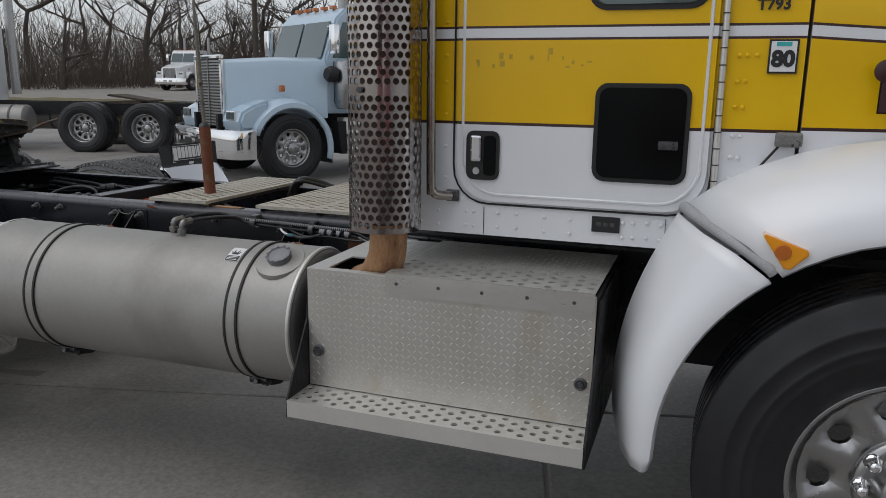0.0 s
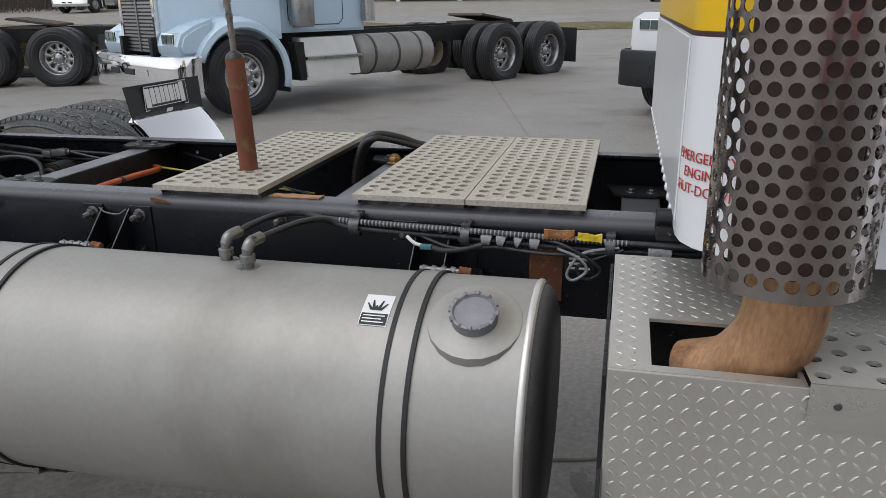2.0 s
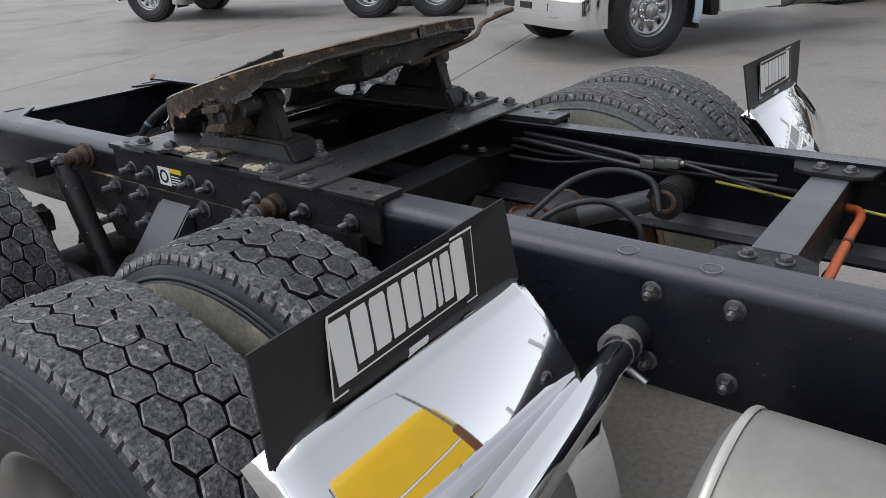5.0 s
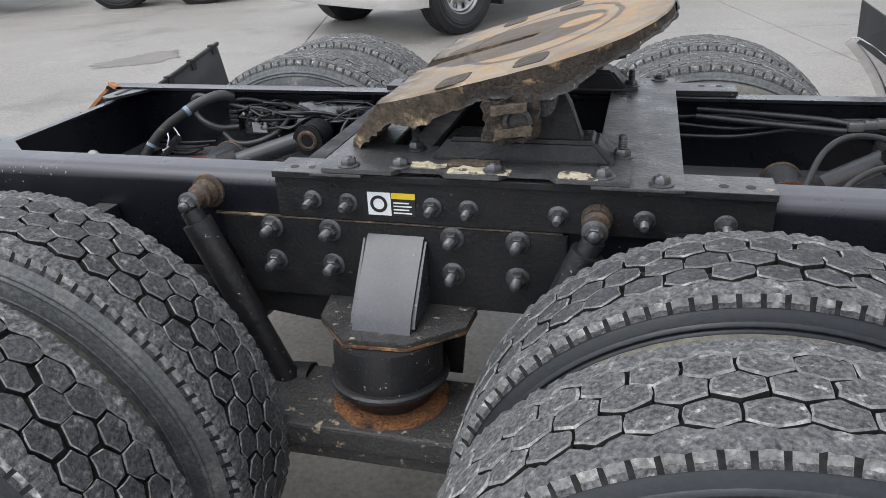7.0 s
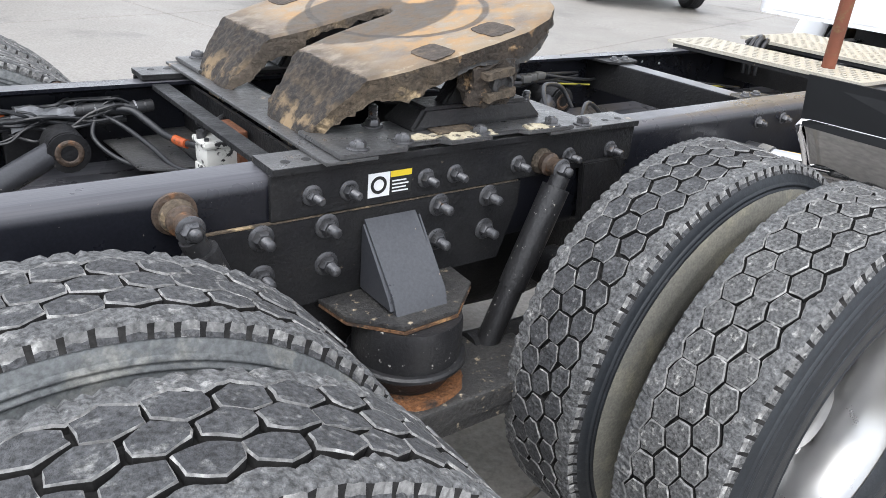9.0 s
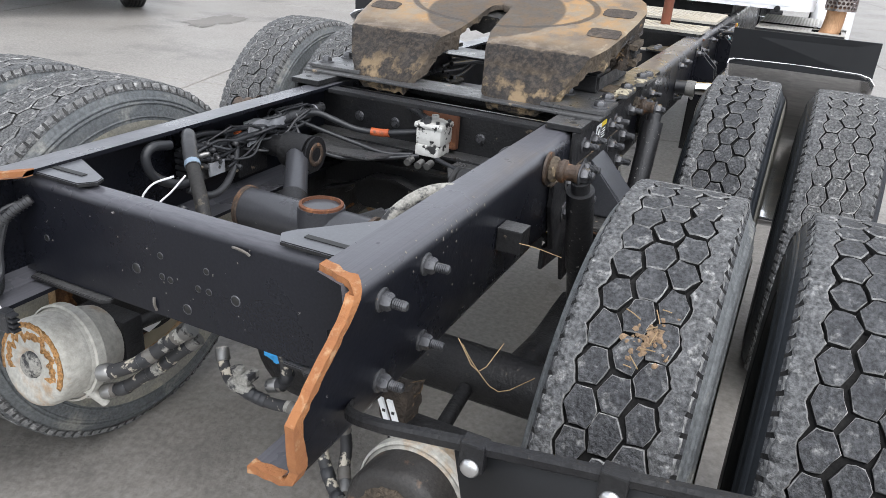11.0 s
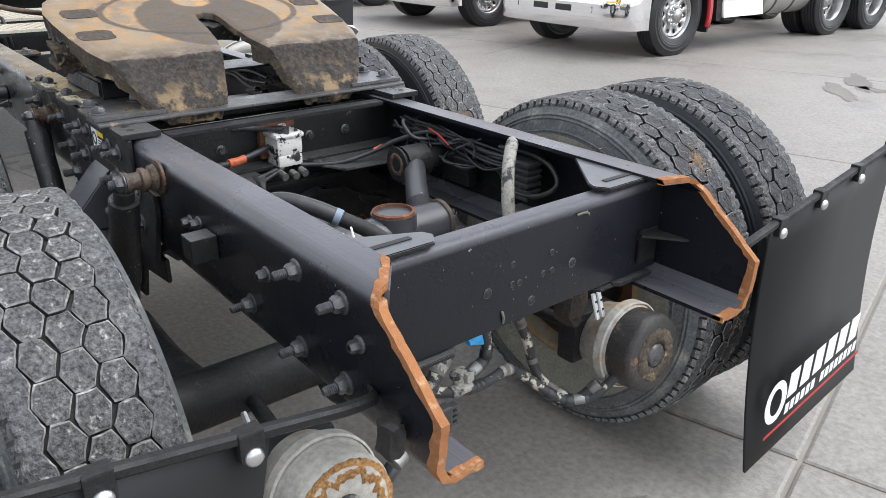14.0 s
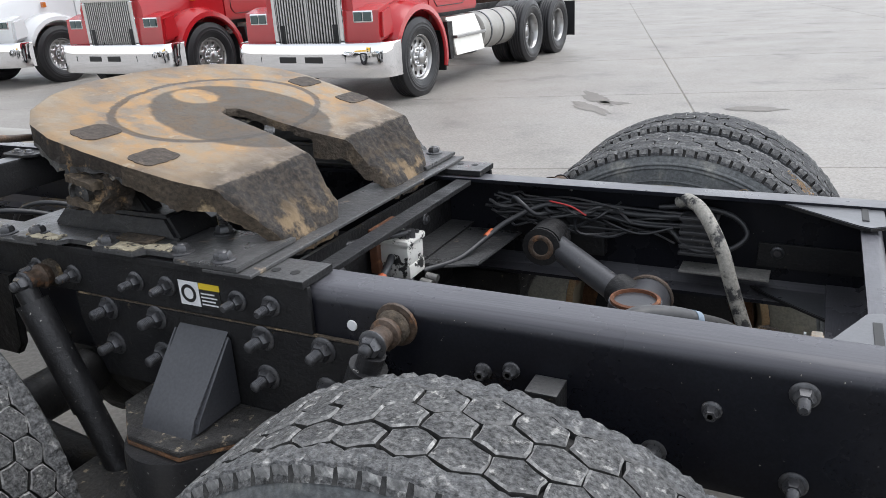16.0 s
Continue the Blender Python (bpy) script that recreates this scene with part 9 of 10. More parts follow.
part("cable_tray", bm, M["hose_grey"], truck, "pale dusty strip under the wires")

# ahead of the front drive axle
run("air_hose", "hose", 0.0085, [(0.84, -0.02, 0.86), (0.90, 0.10, 0.93), (0.98, 0.18, 0.95), (1.08, 0.20, 0.93), (1.12, 0.17, 0.86)], "dusty black looped hose over the axle")
run("air_hose", "hose", 0.0085, [(0.86, -0.12, 0.84), (0.95, -0.04, 0.91), (1.04, 0.02, 0.92), (1.12, 0.03, 0.87), (1.14, 0.02, 0.80)], "dusty black looped hose over the axle")
run("air_line", "hose", 0.009, [(0.60, 0.37, 0.965), (0.78, 0.365, 0.955), (0.95, 0.35, 0.945), (1.03, 0.33, 0.935)])
run("air_line", "hose", 0.009, [(0.60, 0.36, 0.945), (0.80, 0.35, 0.93), (1.0, 0.33, 0.92)])
bm = bmesh.new()
for x, y, z in ((1.02, 0.33, 0.935), (1.06, 0.335, 0.94), (1.09, 0.33, 0.945)):
    box(bm, x - 0.02, x + 0.02, y - 0.014, y + 0.014, z - 0.013, z + 0.013, bev=0.004)
rod(bm, (1.0, 0.33, 0.93), (1.12, 0.335, 0.945), 0.010, 10)
part("air_manifold", bm, M["fitting"], truck, "dull silver air line manifold")
run("air_line", "hose", 0.006, [(1.12, 0.335, 0.945), (1.25, 0.33, 0.925), (1.40, 0.36, 0.905), (1.48, 0.385, 0.90)])
run("orange_hose", "orange", 0.0105, [(1.585, -0.30, 0.930), (1.58, -0.12, 0.928), (1.575, 0.08, 0.922), (1.572, 0.21, 0.915), (1.560, 0.255, 0.915), (1.535, 0.268, 0.915)], "bright orange air hose")
for k in range(2):
    run("hose_clip", "hose", 0.0122, [(1.578, 0.02 - 0.18 * k, 0.924), (1.579, 0.005 - 0.18 * k, 0.9245)])
run("air_line", "hose", 0.005, [(1.58, 0.40, 0.945), (1.75, 0.36, 0.915), (1.95, 0.27, 0.885), (2.2, 0.18, 0.86)])
run("yellow_air_line", "yellow_line", 0.0038, [(1.560, 0.265, 0.915), (1.75, 0.25, 0.900), (1.95, 0.23, 0.875), (2.2, 0.20, 0.86)], "yellow plastic air line")
run("yellow_air_line", "yellow_line", 0.004, [(1.20, 0.36, 0.90), (1.33, 0.36, 0.89), (1.40, 0.355, 0.885)])
# daylight through the rail holes, painted as white discs
for x in (1.62, 1.72, 1.80, 1.92):
    bm = bmesh.new()
    lathe(bm, [(0, 0.006), (0.001, 0.006), (0.001, 0)], (x, RW - 0.0095, 0.945 - 0.01 * ((x * 10) % 2)), (0, -1, 0), 10)
    part("hole_light", bm, M["print_white"], truck)
for dy, dz, rad in ((0.0, 0.0, 0.014), (0.03, -0.012, 0.012), (-0.03, -0.008, 0.010)):
    run("arched_hose", "hose", rad, [(2.345, 0.24 + dy, 0.90), (2.35, 0.245 + dy, 0.96 + dz), (2.375, 0.25 + dy, 1.035 + dz), (2.42, 0.26 + dy, 1.062 + dz), (2.48, 0.33 + dy, 1.040 + dz), (2.55, 0.37 + dy, 1.005)], "black hose arching up between the deck plates")
bm = bmesh.new()
hexhead(bm, (2.475, 0.27, 0.965), (0, 0, 1), 0.02, 0.02, True, 0.01)
part("brass_bolt", bm, M["brass"], truck)
bm = bmesh.new()
rod(bm, (-0.50, 0.045, 0.600), (0.42, 0.02, 0.555), 0.052, 20)
lathe(bm, [(0.0, 0.052), (0.02, 0.066), (0.10, 0.070), (0.12, 0.050)], (-0.42, 0.043, 0.596), (1, -0.03, -0.05), 20)
part("inter_axle_shaft", bm, M["dust_brown"], truck, "drive shaft between the axles under brown dust", smooth=50)
bm = bmesh.new()
rod(bm, (1.30, 0.0, 0.62), (4.0, 0.0, 0.70), 0.055, 18)
part("drive_shaft", bm, M["black"], truck, "black drive shaft")
bm = bmesh.new()
rod(bm, (-0.60, 0.02, 0.52), (0.40, 0.02, 0.54), 0.05, 16)
part("drive_shaft", bm, M["black"], truck)

# straw caught in the tread and on the rail
def straw(pts):
    bm = bmesh.new()
    hose(bm, pts, 0.0010, 4, n=3)
    part("straw", bm, M["straw"], truck)


q = random.Random(17)
for ax, ang0, cnt in ((AXLES[0], 41, 9), (AXLES[0], 92, 8)):
    for k in range(cnt):
        a = math.radians(ang0 + q.gauss(0, 2.6))
        y = -0.800 + q.gauss(-0.025, 0.017)
        rad = TYRE_R * DRIVE + 0.001
        p = Vector((ax - math.sin(a) * rad, y, HUB_Z + math.cos(a) * rad))
        along = Vector((-math.cos(a), 0, -math.sin(a)))
        d = (along * q.uniform(-1, 1) + Vector((0, q.uniform(-1, 1), 0))).normalized() * q.uniform(0.005, 0.016)
        up = Vector((-math.sin(a), 0, math.cos(a)))
        straw([p - d, p + up * 0.0025, p + d + up * q.uniform(-0.001, 0.004)])
bm = bmesh.new()
for k in range(60):
    a, y = math.radians(41 + q.gauss(0, 2.2)), -0.800 + q.gauss(-0.022, 0.015)
    rad = TYRE_R * DRIVE - 0.0005
    up, along = Vector((-math.sin(a), 0, math.cos(a))), Vector((-math.cos(a), 0, -math.sin(a)))
    c = Vector((AXLES[0], y, HUB_Z)) + up * rad
    w = q.uniform(0.002, 0.008)
    ring = [bm.verts.new(c + (along * math.cos(t) + Vector((0, math.sin(t), 0))) * w * q.uniform(0.5, 1.2) - up * 0.002) for t in (0, 1.05, 2.1, 3.14, 4.2, 5.25)]
    tip = bm.verts.new(c + up * w * 0.35)
    for i in range(6):
        bm.faces.new((ring[i], ring[(i + 1) % 6], tip))
tagged(part("mud_crumbs", bm, M["mud_tan"], truck), "tan crumbs of dried mud on the tread", kind="stuff")
for pts in ([(-1.05, -0.62, 0.70), (-1.08, -0.56, 0.665), (-1.06, -0.50, 0.69), (-1.04, -0.46, 0.72)], [(-1.20, -0.60, 0.85), (-1.23, -0.57, 0.80), (-1.21, -0.52, 0.84)], [(-0.98, -0.62, 0.93), (-1.02, -0.58, 0.955), (-1.03, -0.55, 0.96)]):
    straw(pts)

# slotted pale bracket by the driver's brake chamber
bm = bmesh.new()
prism(bm, [(-1.02, 0.455), (-0.985, 0.470), (-0.935, 0.52), (-0.915, 0.505), (-0.96, 0.445), (-1.00, 0.435)], 0.455, 0.462, "y", bev=0.002)
part("slotted_bracket", bm, M["print_white"], truck, "pale slotted bracket by the brake chamber")

bm = bmesh.new()
lump(bm, [(-1.525, 0.445, 0.765), (-1.485, 0.445, 0.765), (-1.485, 0.475, 0.765), (-1.525, 0.475, 0.765), (-1.52, 0.445, 0.815), (-1.485, 0.445, 0.815), (-1.485, 0.47, 0.815), (-1.52, 0.47, 0.815)], (5, 4, 6), 0.007, 45.0, 3.0)
part("bar_socket", bm, M["chamber_black"], truck, "rusty hanger bar socket on the rail end", smooth=50)


# ---- parked trucks round the yard ----
def body_paint(name, c):
    return mat(name, c, 0.25, coat=0.5, second=tuple(v * 0.9 for v in c), size=1.5)


PAINT_BLUE = body_paint("pale_blue_paint", (0.53, 0.665, 0.78))
PAINT_RED = body_paint("red_paint", (0.42, 0.012, 0.018))
PAINT_WHITE = body_paint("plain_white_paint", (0.70, 0.71, 0.72))


def parked_truck(x, y, heading, paint, label, wheelbase=5.6, style="square", tank=True, group="parked trucks"):
    """A conventional tractor: origin on the ground under the front axle, nose to its own +x."""
    th = thing("parked_truck", (x, y, ground_z(x, y)), label, "truck", group, turn=heading)
    sharp = style == "square"

    def loc(name, bm, material, parent=th, lab="", smooth=None):
        return part(name, bm, material, parent, lab, local=True, smooth=smooth)
    # frame
    for s in (-1, 1):
        bm = bmesh.new()
        box(bm, -wheelbase - 1.5, 0.9, s * 0.43 - 0.04, s * 0.43 + 0.04, 0.75, 1.02)
        loc("frame_rail", bm, M["black"])
    bm = bmesh.new()
    prism(bm, [(-wheelbase - 0.45, 1.08), (-wheelbase + 0.40, 1.20), (-wheelbase + 0.45, 1.16), (-wheelbase - 0.45, 1.04)], -0.45, 0.45, "y", bev=0.01)
    box(bm, -wheelbase - 0.3, -wheelbase + 0.4, -0.5, 0.5, 1.0, 1.05)
    loc("fifth_wheel", bm, M["grease"])
    # hood and nose
    bm = bmesh.new()
    hoods = [(-0.75, 0.94, 1.90), (0.1, 0.84, 1.88), (0.78, 0.60, 1.83)] if sharp else [(-0.55, 0.98, 1.80), (0.2, 0.90, 1.68), (0.85, 0.70, 1.48)]
    loops = []
    for hx, hy, hz in hoods:
        loops.append([bm.verts.new((hx, a * hy, z)) for a, z in ((-1, 0.95), (-1, hz - 0.16), (-0.93, hz - 0.05), (-0.75, hz), (0.75, hz), (0.93, hz - 0.05), (1, hz - 0.16), (1, 0.95))])
    for a, b in zip(loops, loops[1:]):
        for k in range(8):
            bm.faces.new((a[k], a[(k + 1) % 8], b[(k + 1) % 8], b[k]))
    bm.faces.new(loops[0])
    bm.faces.new(loops[-1])
    loc("hood", bm, paint, lab="long painted hood", smooth=30)
    gx, gy, gz0, gz1 = (0.80, 0.44, 0.82, 1.83) if sharp else (0.87, 0.50, 0.80, 1.42)
    bm = bmesh.new()
    box(bm, gx - 0.02, gx + 0.04, -gy - 0.07, -gy, gz0, gz1, bev=0.012)
    box(bm, gx - 0.02, gx + 0.04, gy, gy + 0.07, gz0, gz1, bev=0.012)
    box(bm, gx - 0.02, gx + 0.05, -gy - 0.07, gy + 0.07, gz1, gz1 + 0.07, bev=0.02)
    gr = loc("grille", bm, M["chrome"], lab="upright chrome grille surround")
    bm = bmesh.new()
    box(bm, gx - 0.01, gx + 0.01, -gy, gy, gz0, gz1)
    loc("grille_core", bm, M["seal"], gr)
    nsl = 22
    for k in range(nsl):
        bm = bmesh.new()
        if sharp:
            z = gz0 + (gz1 - gz0) * (k + 0.5) / nsl
            box(bm, gx + 0.012, gx + 0.024, -gy, gy, z - 0.013, z + 0.013)
        else:
            yy = -gy + 2 * gy * (k + 0.5) / nsl
            box(bm, gx + 0.012, gx + 0.026, yy - 0.012, yy + 0.012, gz0, gz1)
        loc("grille_bar", bm, M["rim"], gr)
    bm = bmesh.new()
    box(bm, gx + 0.027, gx + 0.036, -0.012, 0.012, gz0, gz1)
    loc("grille_post", bm, M["rim"], gr)
    bm = bmesh.new()
    plan = [(0.66, -1.25), (0.86, -1.24), (0.94, -1.21), (1.00, -1.14), (1.06, -0.98), (1.09, -0.80), (1.11, -0.45), (1.12, 0.0), (1.11, 0.45), (1.09, 0.80), (1.06, 0.98), (1.00, 1.14), (0.94, 1.21), (0.86, 1.24), (0.66, 1.25)]
    skin = [[bm.verts.new((px - back, py * (1 - back * 0.2), pz)) for pz, back in ((0.37, 0.045), (0.375, 0.012), (0.39, 0.002), (0.53, 0.0), (0.66, 0.003), (0.775, 0.010), (0.80, 0.022), (0.81, 0.06))] for px, py in plan]
    for r0, r1 in zip(skin, skin[1:]):
        for k in range(7):
            bm.faces.new((r0[k], r1[k], r1[k + 1], r0[k + 1]))
    bp = loc("bumper", bm, M["chrome"], lab="deep polished chrome bumper", smooth=40)
    bp.modifiers.new("thick", "SOLIDIFY").thickness = 0.006
    for yy, w in ((-0.62, 0.07), (0.62, 0.07), (-0.22, 0.14), (0.2, 0.14)):
        bm = bmesh.new()
        box(bm, 1.09, 1.115 + (0.006 if abs(yy) < 0.5 else -0.02), yy - w, yy + w, 0.56, 0.64, bev=0.01)
        loc("bumper_opening", bm, M["seal"], bp)
    for s in (-1, 1):
        # fender arch
        bm = bmesh.new()
        rows = []
        for k in range(17):
            a = math.radians(196 - 11 * k)
            ring = [bm.verts.new((math.cos(a) * r, s * yy, 0.5 + math.sin(a) * r)) for r, yy in ((0.60, 1.17), (0.63, 1.20), (0.70, 1.19), (0.76, 1.05), (0.80, 0.75))]
            rows.append(ring)
        for r0, r1 in zip(rows, rows[1:]):
            for i in range(4):
                bm.faces.new((r0[i], r0[i + 1], r1[i + 1], r1[i])).smooth = True
        fd = loc("fender", bm, paint)
        sol = fd.modifiers.new("thick", "SOLIDIFY")
        sol.thickness = 0.012
        bm = bmesh.new()
        nose = [(0.45, 0.80), (0.82, 0.79), (0.86, 0.92), (0.80, 1.06), (0.62, 1.16), (0.36, 1.24)] if sharp else [(0.55, 0.86), (0.88, 0.80), (0.86, 1.18), (0.62, 1.25)]
        prism(bm, nose, s * 0.50, s * 1.12, "y", bev=0.04)
        loc("fender_nose", bm, paint, fd)
        bm = bmesh.new()
        drop = 0.10 if sharp else 0.0
        box(bm, 0.70, 0.875, *sorted((s * 0.70, s * 1.00)), 1.03 - drop, 1.18 - drop, bev=0.02)
        hl = loc("headlight", bm, M["chrome"])
        bm = bmesh.new()
        for q in (0.78, 0.92):
            box(bm, 0.870, 0.884, *sorted((s * (q - 0.062), s * (q + 0.062))), 1.05 - drop, 1.16 - drop, bev=0.01)
        loc("lens", bm, M["glass_green"], hl)
        bm = bmesh.new()
        box(bm, -0.70, -0.66, *sorted((s * 0.80, s * 1.15)), 0.25, 0.80, bev=0.004)
        loc("splash_flap", bm, M["flap"])
        # marker lamp
        bm = bmesh.new()
        box(bm, 0.02, 0.09, *sorted((s * 0.90, s * 0.985)), 1.36, 1.46, bev=0.02)
        loc("marker_lamp", bm, M["amber_deep"])
        # wheels
        wheel_on(th, 0, s * 1.03, 0.51, s, RIM_STEER, STEER_TYRE, 0.4, HUB_STEER, -0.075, True)
        for ax in (-wheelbase + 0.66, -wheelbase - 0.66):
            wheel_on(th, ax, s * 0.742, 0.51, s, RIM_IN, STEER_TYRE)
            wheel_on(th, ax, s * 1.086, 0.51, s, RIM_OUT, STEER_TYRE, 0.2, HUB_OUT, 0.045, True)
        bm = bmesh.new()
        box(bm, -wheelbase - 1.46, -wheelbase - 1.44, *sorted((s * 0.65, s * 1.25)), 0.25, 0.9)
        loc("mud_flap", bm, M["flap"])
        # step, tank, air cleaner, stack
        bm = bmesh.new()
        prism(bm, [(s * 1.00, 0.95), (s * 1.10, 0.72), (s * 1.16, 0.42), (s * 0.80, 0.42), (s * 0.80, 0.95)], -1.95, -1.0, "x", bev=0.01)
        sb = loc("step_box", bm, M["step_alu"], lab="aluminium step box")
        bm = bmesh.new()
        box(bm, -1.96, -0.99, *sorted((s * 1.05, s * 1.19)), 0.66, 0.70, bev=0.006)
        loc("step", bm, M["rim"], sb)
        bm = bmesh.new()
        prism(bm, [(-0.82, 0.90), (-0.98, 0.90), (-1.0, 0.38), (-0.90, 0.38)], *sorted((s * 0.78, s * 1.12)), "y")
        loc("step_bracket", bm, M["black"], sb)
        if tank:
            bm = bmesh.new()
            lathe(bm, [(0, 0), (0, 0.26), (0.03, 0.30), (1.50, 0.30), (1.53, 0.26), (1.53, 0)], (-3.55, s * 0.83, 0.66), (1, 0, 0), 32)
            tk = loc("fuel_tank", bm, M["alu"], lab="round aluminium fuel tank")
            for k in range(3):
                bm = bmesh.new()
                lathe(bm, [(-0.02, 0.302), (-0.02, 0.31), (0.02, 0.31), (0.02, 0.302)], (-3.25 + k * 0.48, s * 0.83, 0.66), (1, 0, 0), 32)
                loc("strap", bm, M["bolt"], tk)
        if sharp:
            bm = bmesh.new()
            lathe(bm, [(0, 0.0), (0, 0.15), (0.03, 0.17), (0.72, 0.17), (0.75, 0.15), (0.75, 0)], (-1.02, s * 1.07, 1.10), (0, 0, 1), 24)
            ac = loc("air_cleaner", bm, M["rim"], lab="round stainless air cleaner")
            bm = bmesh.new()
            lathe(bm, [(0, 0), (0, 0.12), (0.10, 0.13), (0.16, 0.09), (0.16, 0)], (-0.80, s * 1.10, 1.63), (0.9, 0, 0.1), 18)
            loc("intake_cap", bm, M["seal"], ac)
        bm = bmesh.new()
        rod(bm, (-2.28, s * 0.98, 1.15), (-2.28, s * 0.98, 3.6), 0.10, 20)
        loc("exhaust_pipe", bm, M["rim"], lab="tall chrome exhaust pipe")
    # cab
    bm = bmesh.new()
    side = [(-2.10, 1.02), (-0.55, 1.02), (-0.55, 1.85), (-0.78, 2.52), (-0.95, 2.68), (-2.02, 2.72), (-2.10, 2.60)]
    cw, back = (0.90, -0.18) if sharp else (0.98, 0.0)
    prism(bm, side, -cw, cw, "y", bev=0.035)
    bm.transform(Matrix.Translation((back, 0, 0)))
    cb = loc("cab", bm, paint, lab="painted cab", smooth=35)
    move = Matrix.Translation((back, 0, 0)) @ Matrix.Diagonal((1, cw / 0.98, 1, 1))
    for s in (-1, 1):
        bm = bmesh.new()
        prism(bm, [(-0.70, 1.90), (-0.90, 2.46), (-1.55, 2.46), (-1.55, 1.90)], *sorted((s * 0.982, s * 0.992)), "y", bev=0.004)
        bm.transform(move)
        loc("side_window", bm, M["glass_green"], cb)
        bm = bmesh.new()
        hose(bm, [(-0.72, s * 0.984, 1.85), (-0.72, s * 0.984, 1.20), (-0.80, s * 0.984, 1.12), (-1.60, s * 0.984, 1.12), (-1.68, s * 0.984, 1.20), (-1.68, s * 0.984, 2.5)], 0.006, 6, n=1)
        bm.transform(move)
        loc("door_seal", bm, M["seal"], cb)
        bm = bmesh.new()
        box(bm, -1.60, -1.50, *sorted((s * 0.984, s * 0.995)), 1.45, 1.58, bev=0.01)
        bm.transform(move)
        loc("door_latch", bm, M["seal"], cb)
        bm = bmesh.new()
        box(bm, -0.66, -0.56, *sorted((s * 1.12, s * 1.30)), 1.95, 2.40, bev=0.02)
        rod(bm, (-0.62, s * 0.98, 2.38), (-0.62, s * 1.2, 2.36), 0.012, 8)
        bm.transform(move)
        loc("mirror", bm, M["chrome"], cb)
    for yy in (-0.46, 0.46):
        bm = bmesh.new()
        v = []
        for x, z, w in ((-0.555, 1.90, 0.43), (-0.755, 2.47, 0.41)):
            for q in (-w, w):
                v.append((x + 0.030, yy + q, z))
        a = [bm.verts.new(p) for p in v]
        b = [bm.verts.new((p[0] - 0.02, p[1], p[2])) for p in v]
        for q in ((0, 1, 3, 2),):
            bm.faces.new([a[i] for i in q])
            bm.faces.new([b[i] for i in q][::-1])
        for i, j in ((0, 1), (1, 3), (3, 2), (2, 0)):
            bm.faces.new((a[i], a[j], b[j], b[i]))
        bm.transform(move)
        loc("windscreen", bm, M["glass_green"], cb)
    for k in range(5):
        bm = bmesh.new()
        box(bm, -0.98, -0.88, -0.62 + k * 0.31 - 0.05, -0.62 + k * 0.31 + 0.05, 2.68, 2.74, bev=0.015)
        bm.transform(move)
        loc("roof_lamp", bm, M["amber_deep"], cb)
    return th


parked_truck(-2.62, 7.58, -120.9, PAINT_BLUE, "pale blue conventional semi tractor with chrome grille and bumper", 5.9)
second_truck = parked_truck(4.65, 8.0, -120.9, PAINT_WHITE, "white conventional semi tractor parked beside the blue one", 5.9, "slope")
for ch in second_truck.children:
    if ch.name.startswith("bumper"):
        ch.data.materials[0] = M["flap"]
parked_truck(10.9, 8.0, -120.9, PAINT_WHITE, "white semi tractor parked further along the row", 5.9, "slope")
parked_truck(-12.9, 8.75, 198.7, PAINT_WHITE, "white semi tractor with bare black chassis", 5.5, "slope")
parked_truck(4.83, -7.72, 87.5, PAINT_RED, "red semi tractor with a deep chrome bumper and silver grille", 4.45, "slope")
parked_truck(8.70, -7.95, 87.5, PAINT_RED, "red semi tractor with tall ribbed grille", 4.45, "slope")
parked_truck(12.9, -8.5, 87.5, PAINT_WHITE, "white semi tractor at the end of the red row", 4.45, "slope")
parked_truck(-30.2, 40.2, -88.0, PAINT_WHITE, "white semi tractor far off by the trees", 5.6, "slope")
parked_truck(5.5, 47.0, -95.0, PAINT_WHITE, "white semi tractor far off beside the open shed", 5.6, "square")


# ---- far edge of the yard: verge, shed, post and bare trees ----
def verge():
    bm = bmesh.new()
    rr = random.Random(2)
    strips = [(-34, 6, 25.5, 28.0), (-60, 60, 53.0, 80.0)]
    for x0, x1, y0, y1 in strips:
        nx, ny = 40, 4
        vs = [[bm.verts.new((x0 + (x1 - x0) * i / nx, y0 + (y1 - y0) * j / ny + (rr.uniform(-0.4, 0.4) if j in (0, ny) else 0), ground_z(0, y0 + (y1 - y0) * j / ny) + (0.02 if j in (0, ny) else 0.10 + rr.random() * 0.08))) for j in range(ny + 1)] for i in range(nx + 1)]
        for i in range(nx):
            for j in range(ny):
                bm.faces.new((vs[i][j], vs[i + 1][j], vs[i + 1][j + 1], vs[i][j + 1]))
    return part("grass_verge", bm, M["dry_grass"])


M["dry_grass"] = mat("dry_winter_grass", (0.16, 0.13, 0.065), 0.95, second=(0.10, 0.10, 0.045), size=0.9, third=(0.24, 0.2, 0.12), tsize=6, bump=0.8, bsize=14)
M["bark"] = mat("grey_brown_bark", (0.085, 0.070, 0.058), 0.95, second=(0.05, 0.042, 0.036), size=3, bump=0.5, bsize=22)
M["twig"] = mat("bare_brown_twigs", (0.066, 0.053, 0.045), 0.95, second=(0.115, 0.092, 0.076), size=2)
tagged(verge(), "strip of dry brown winter grass along the yard", "grass", kind="stuff")


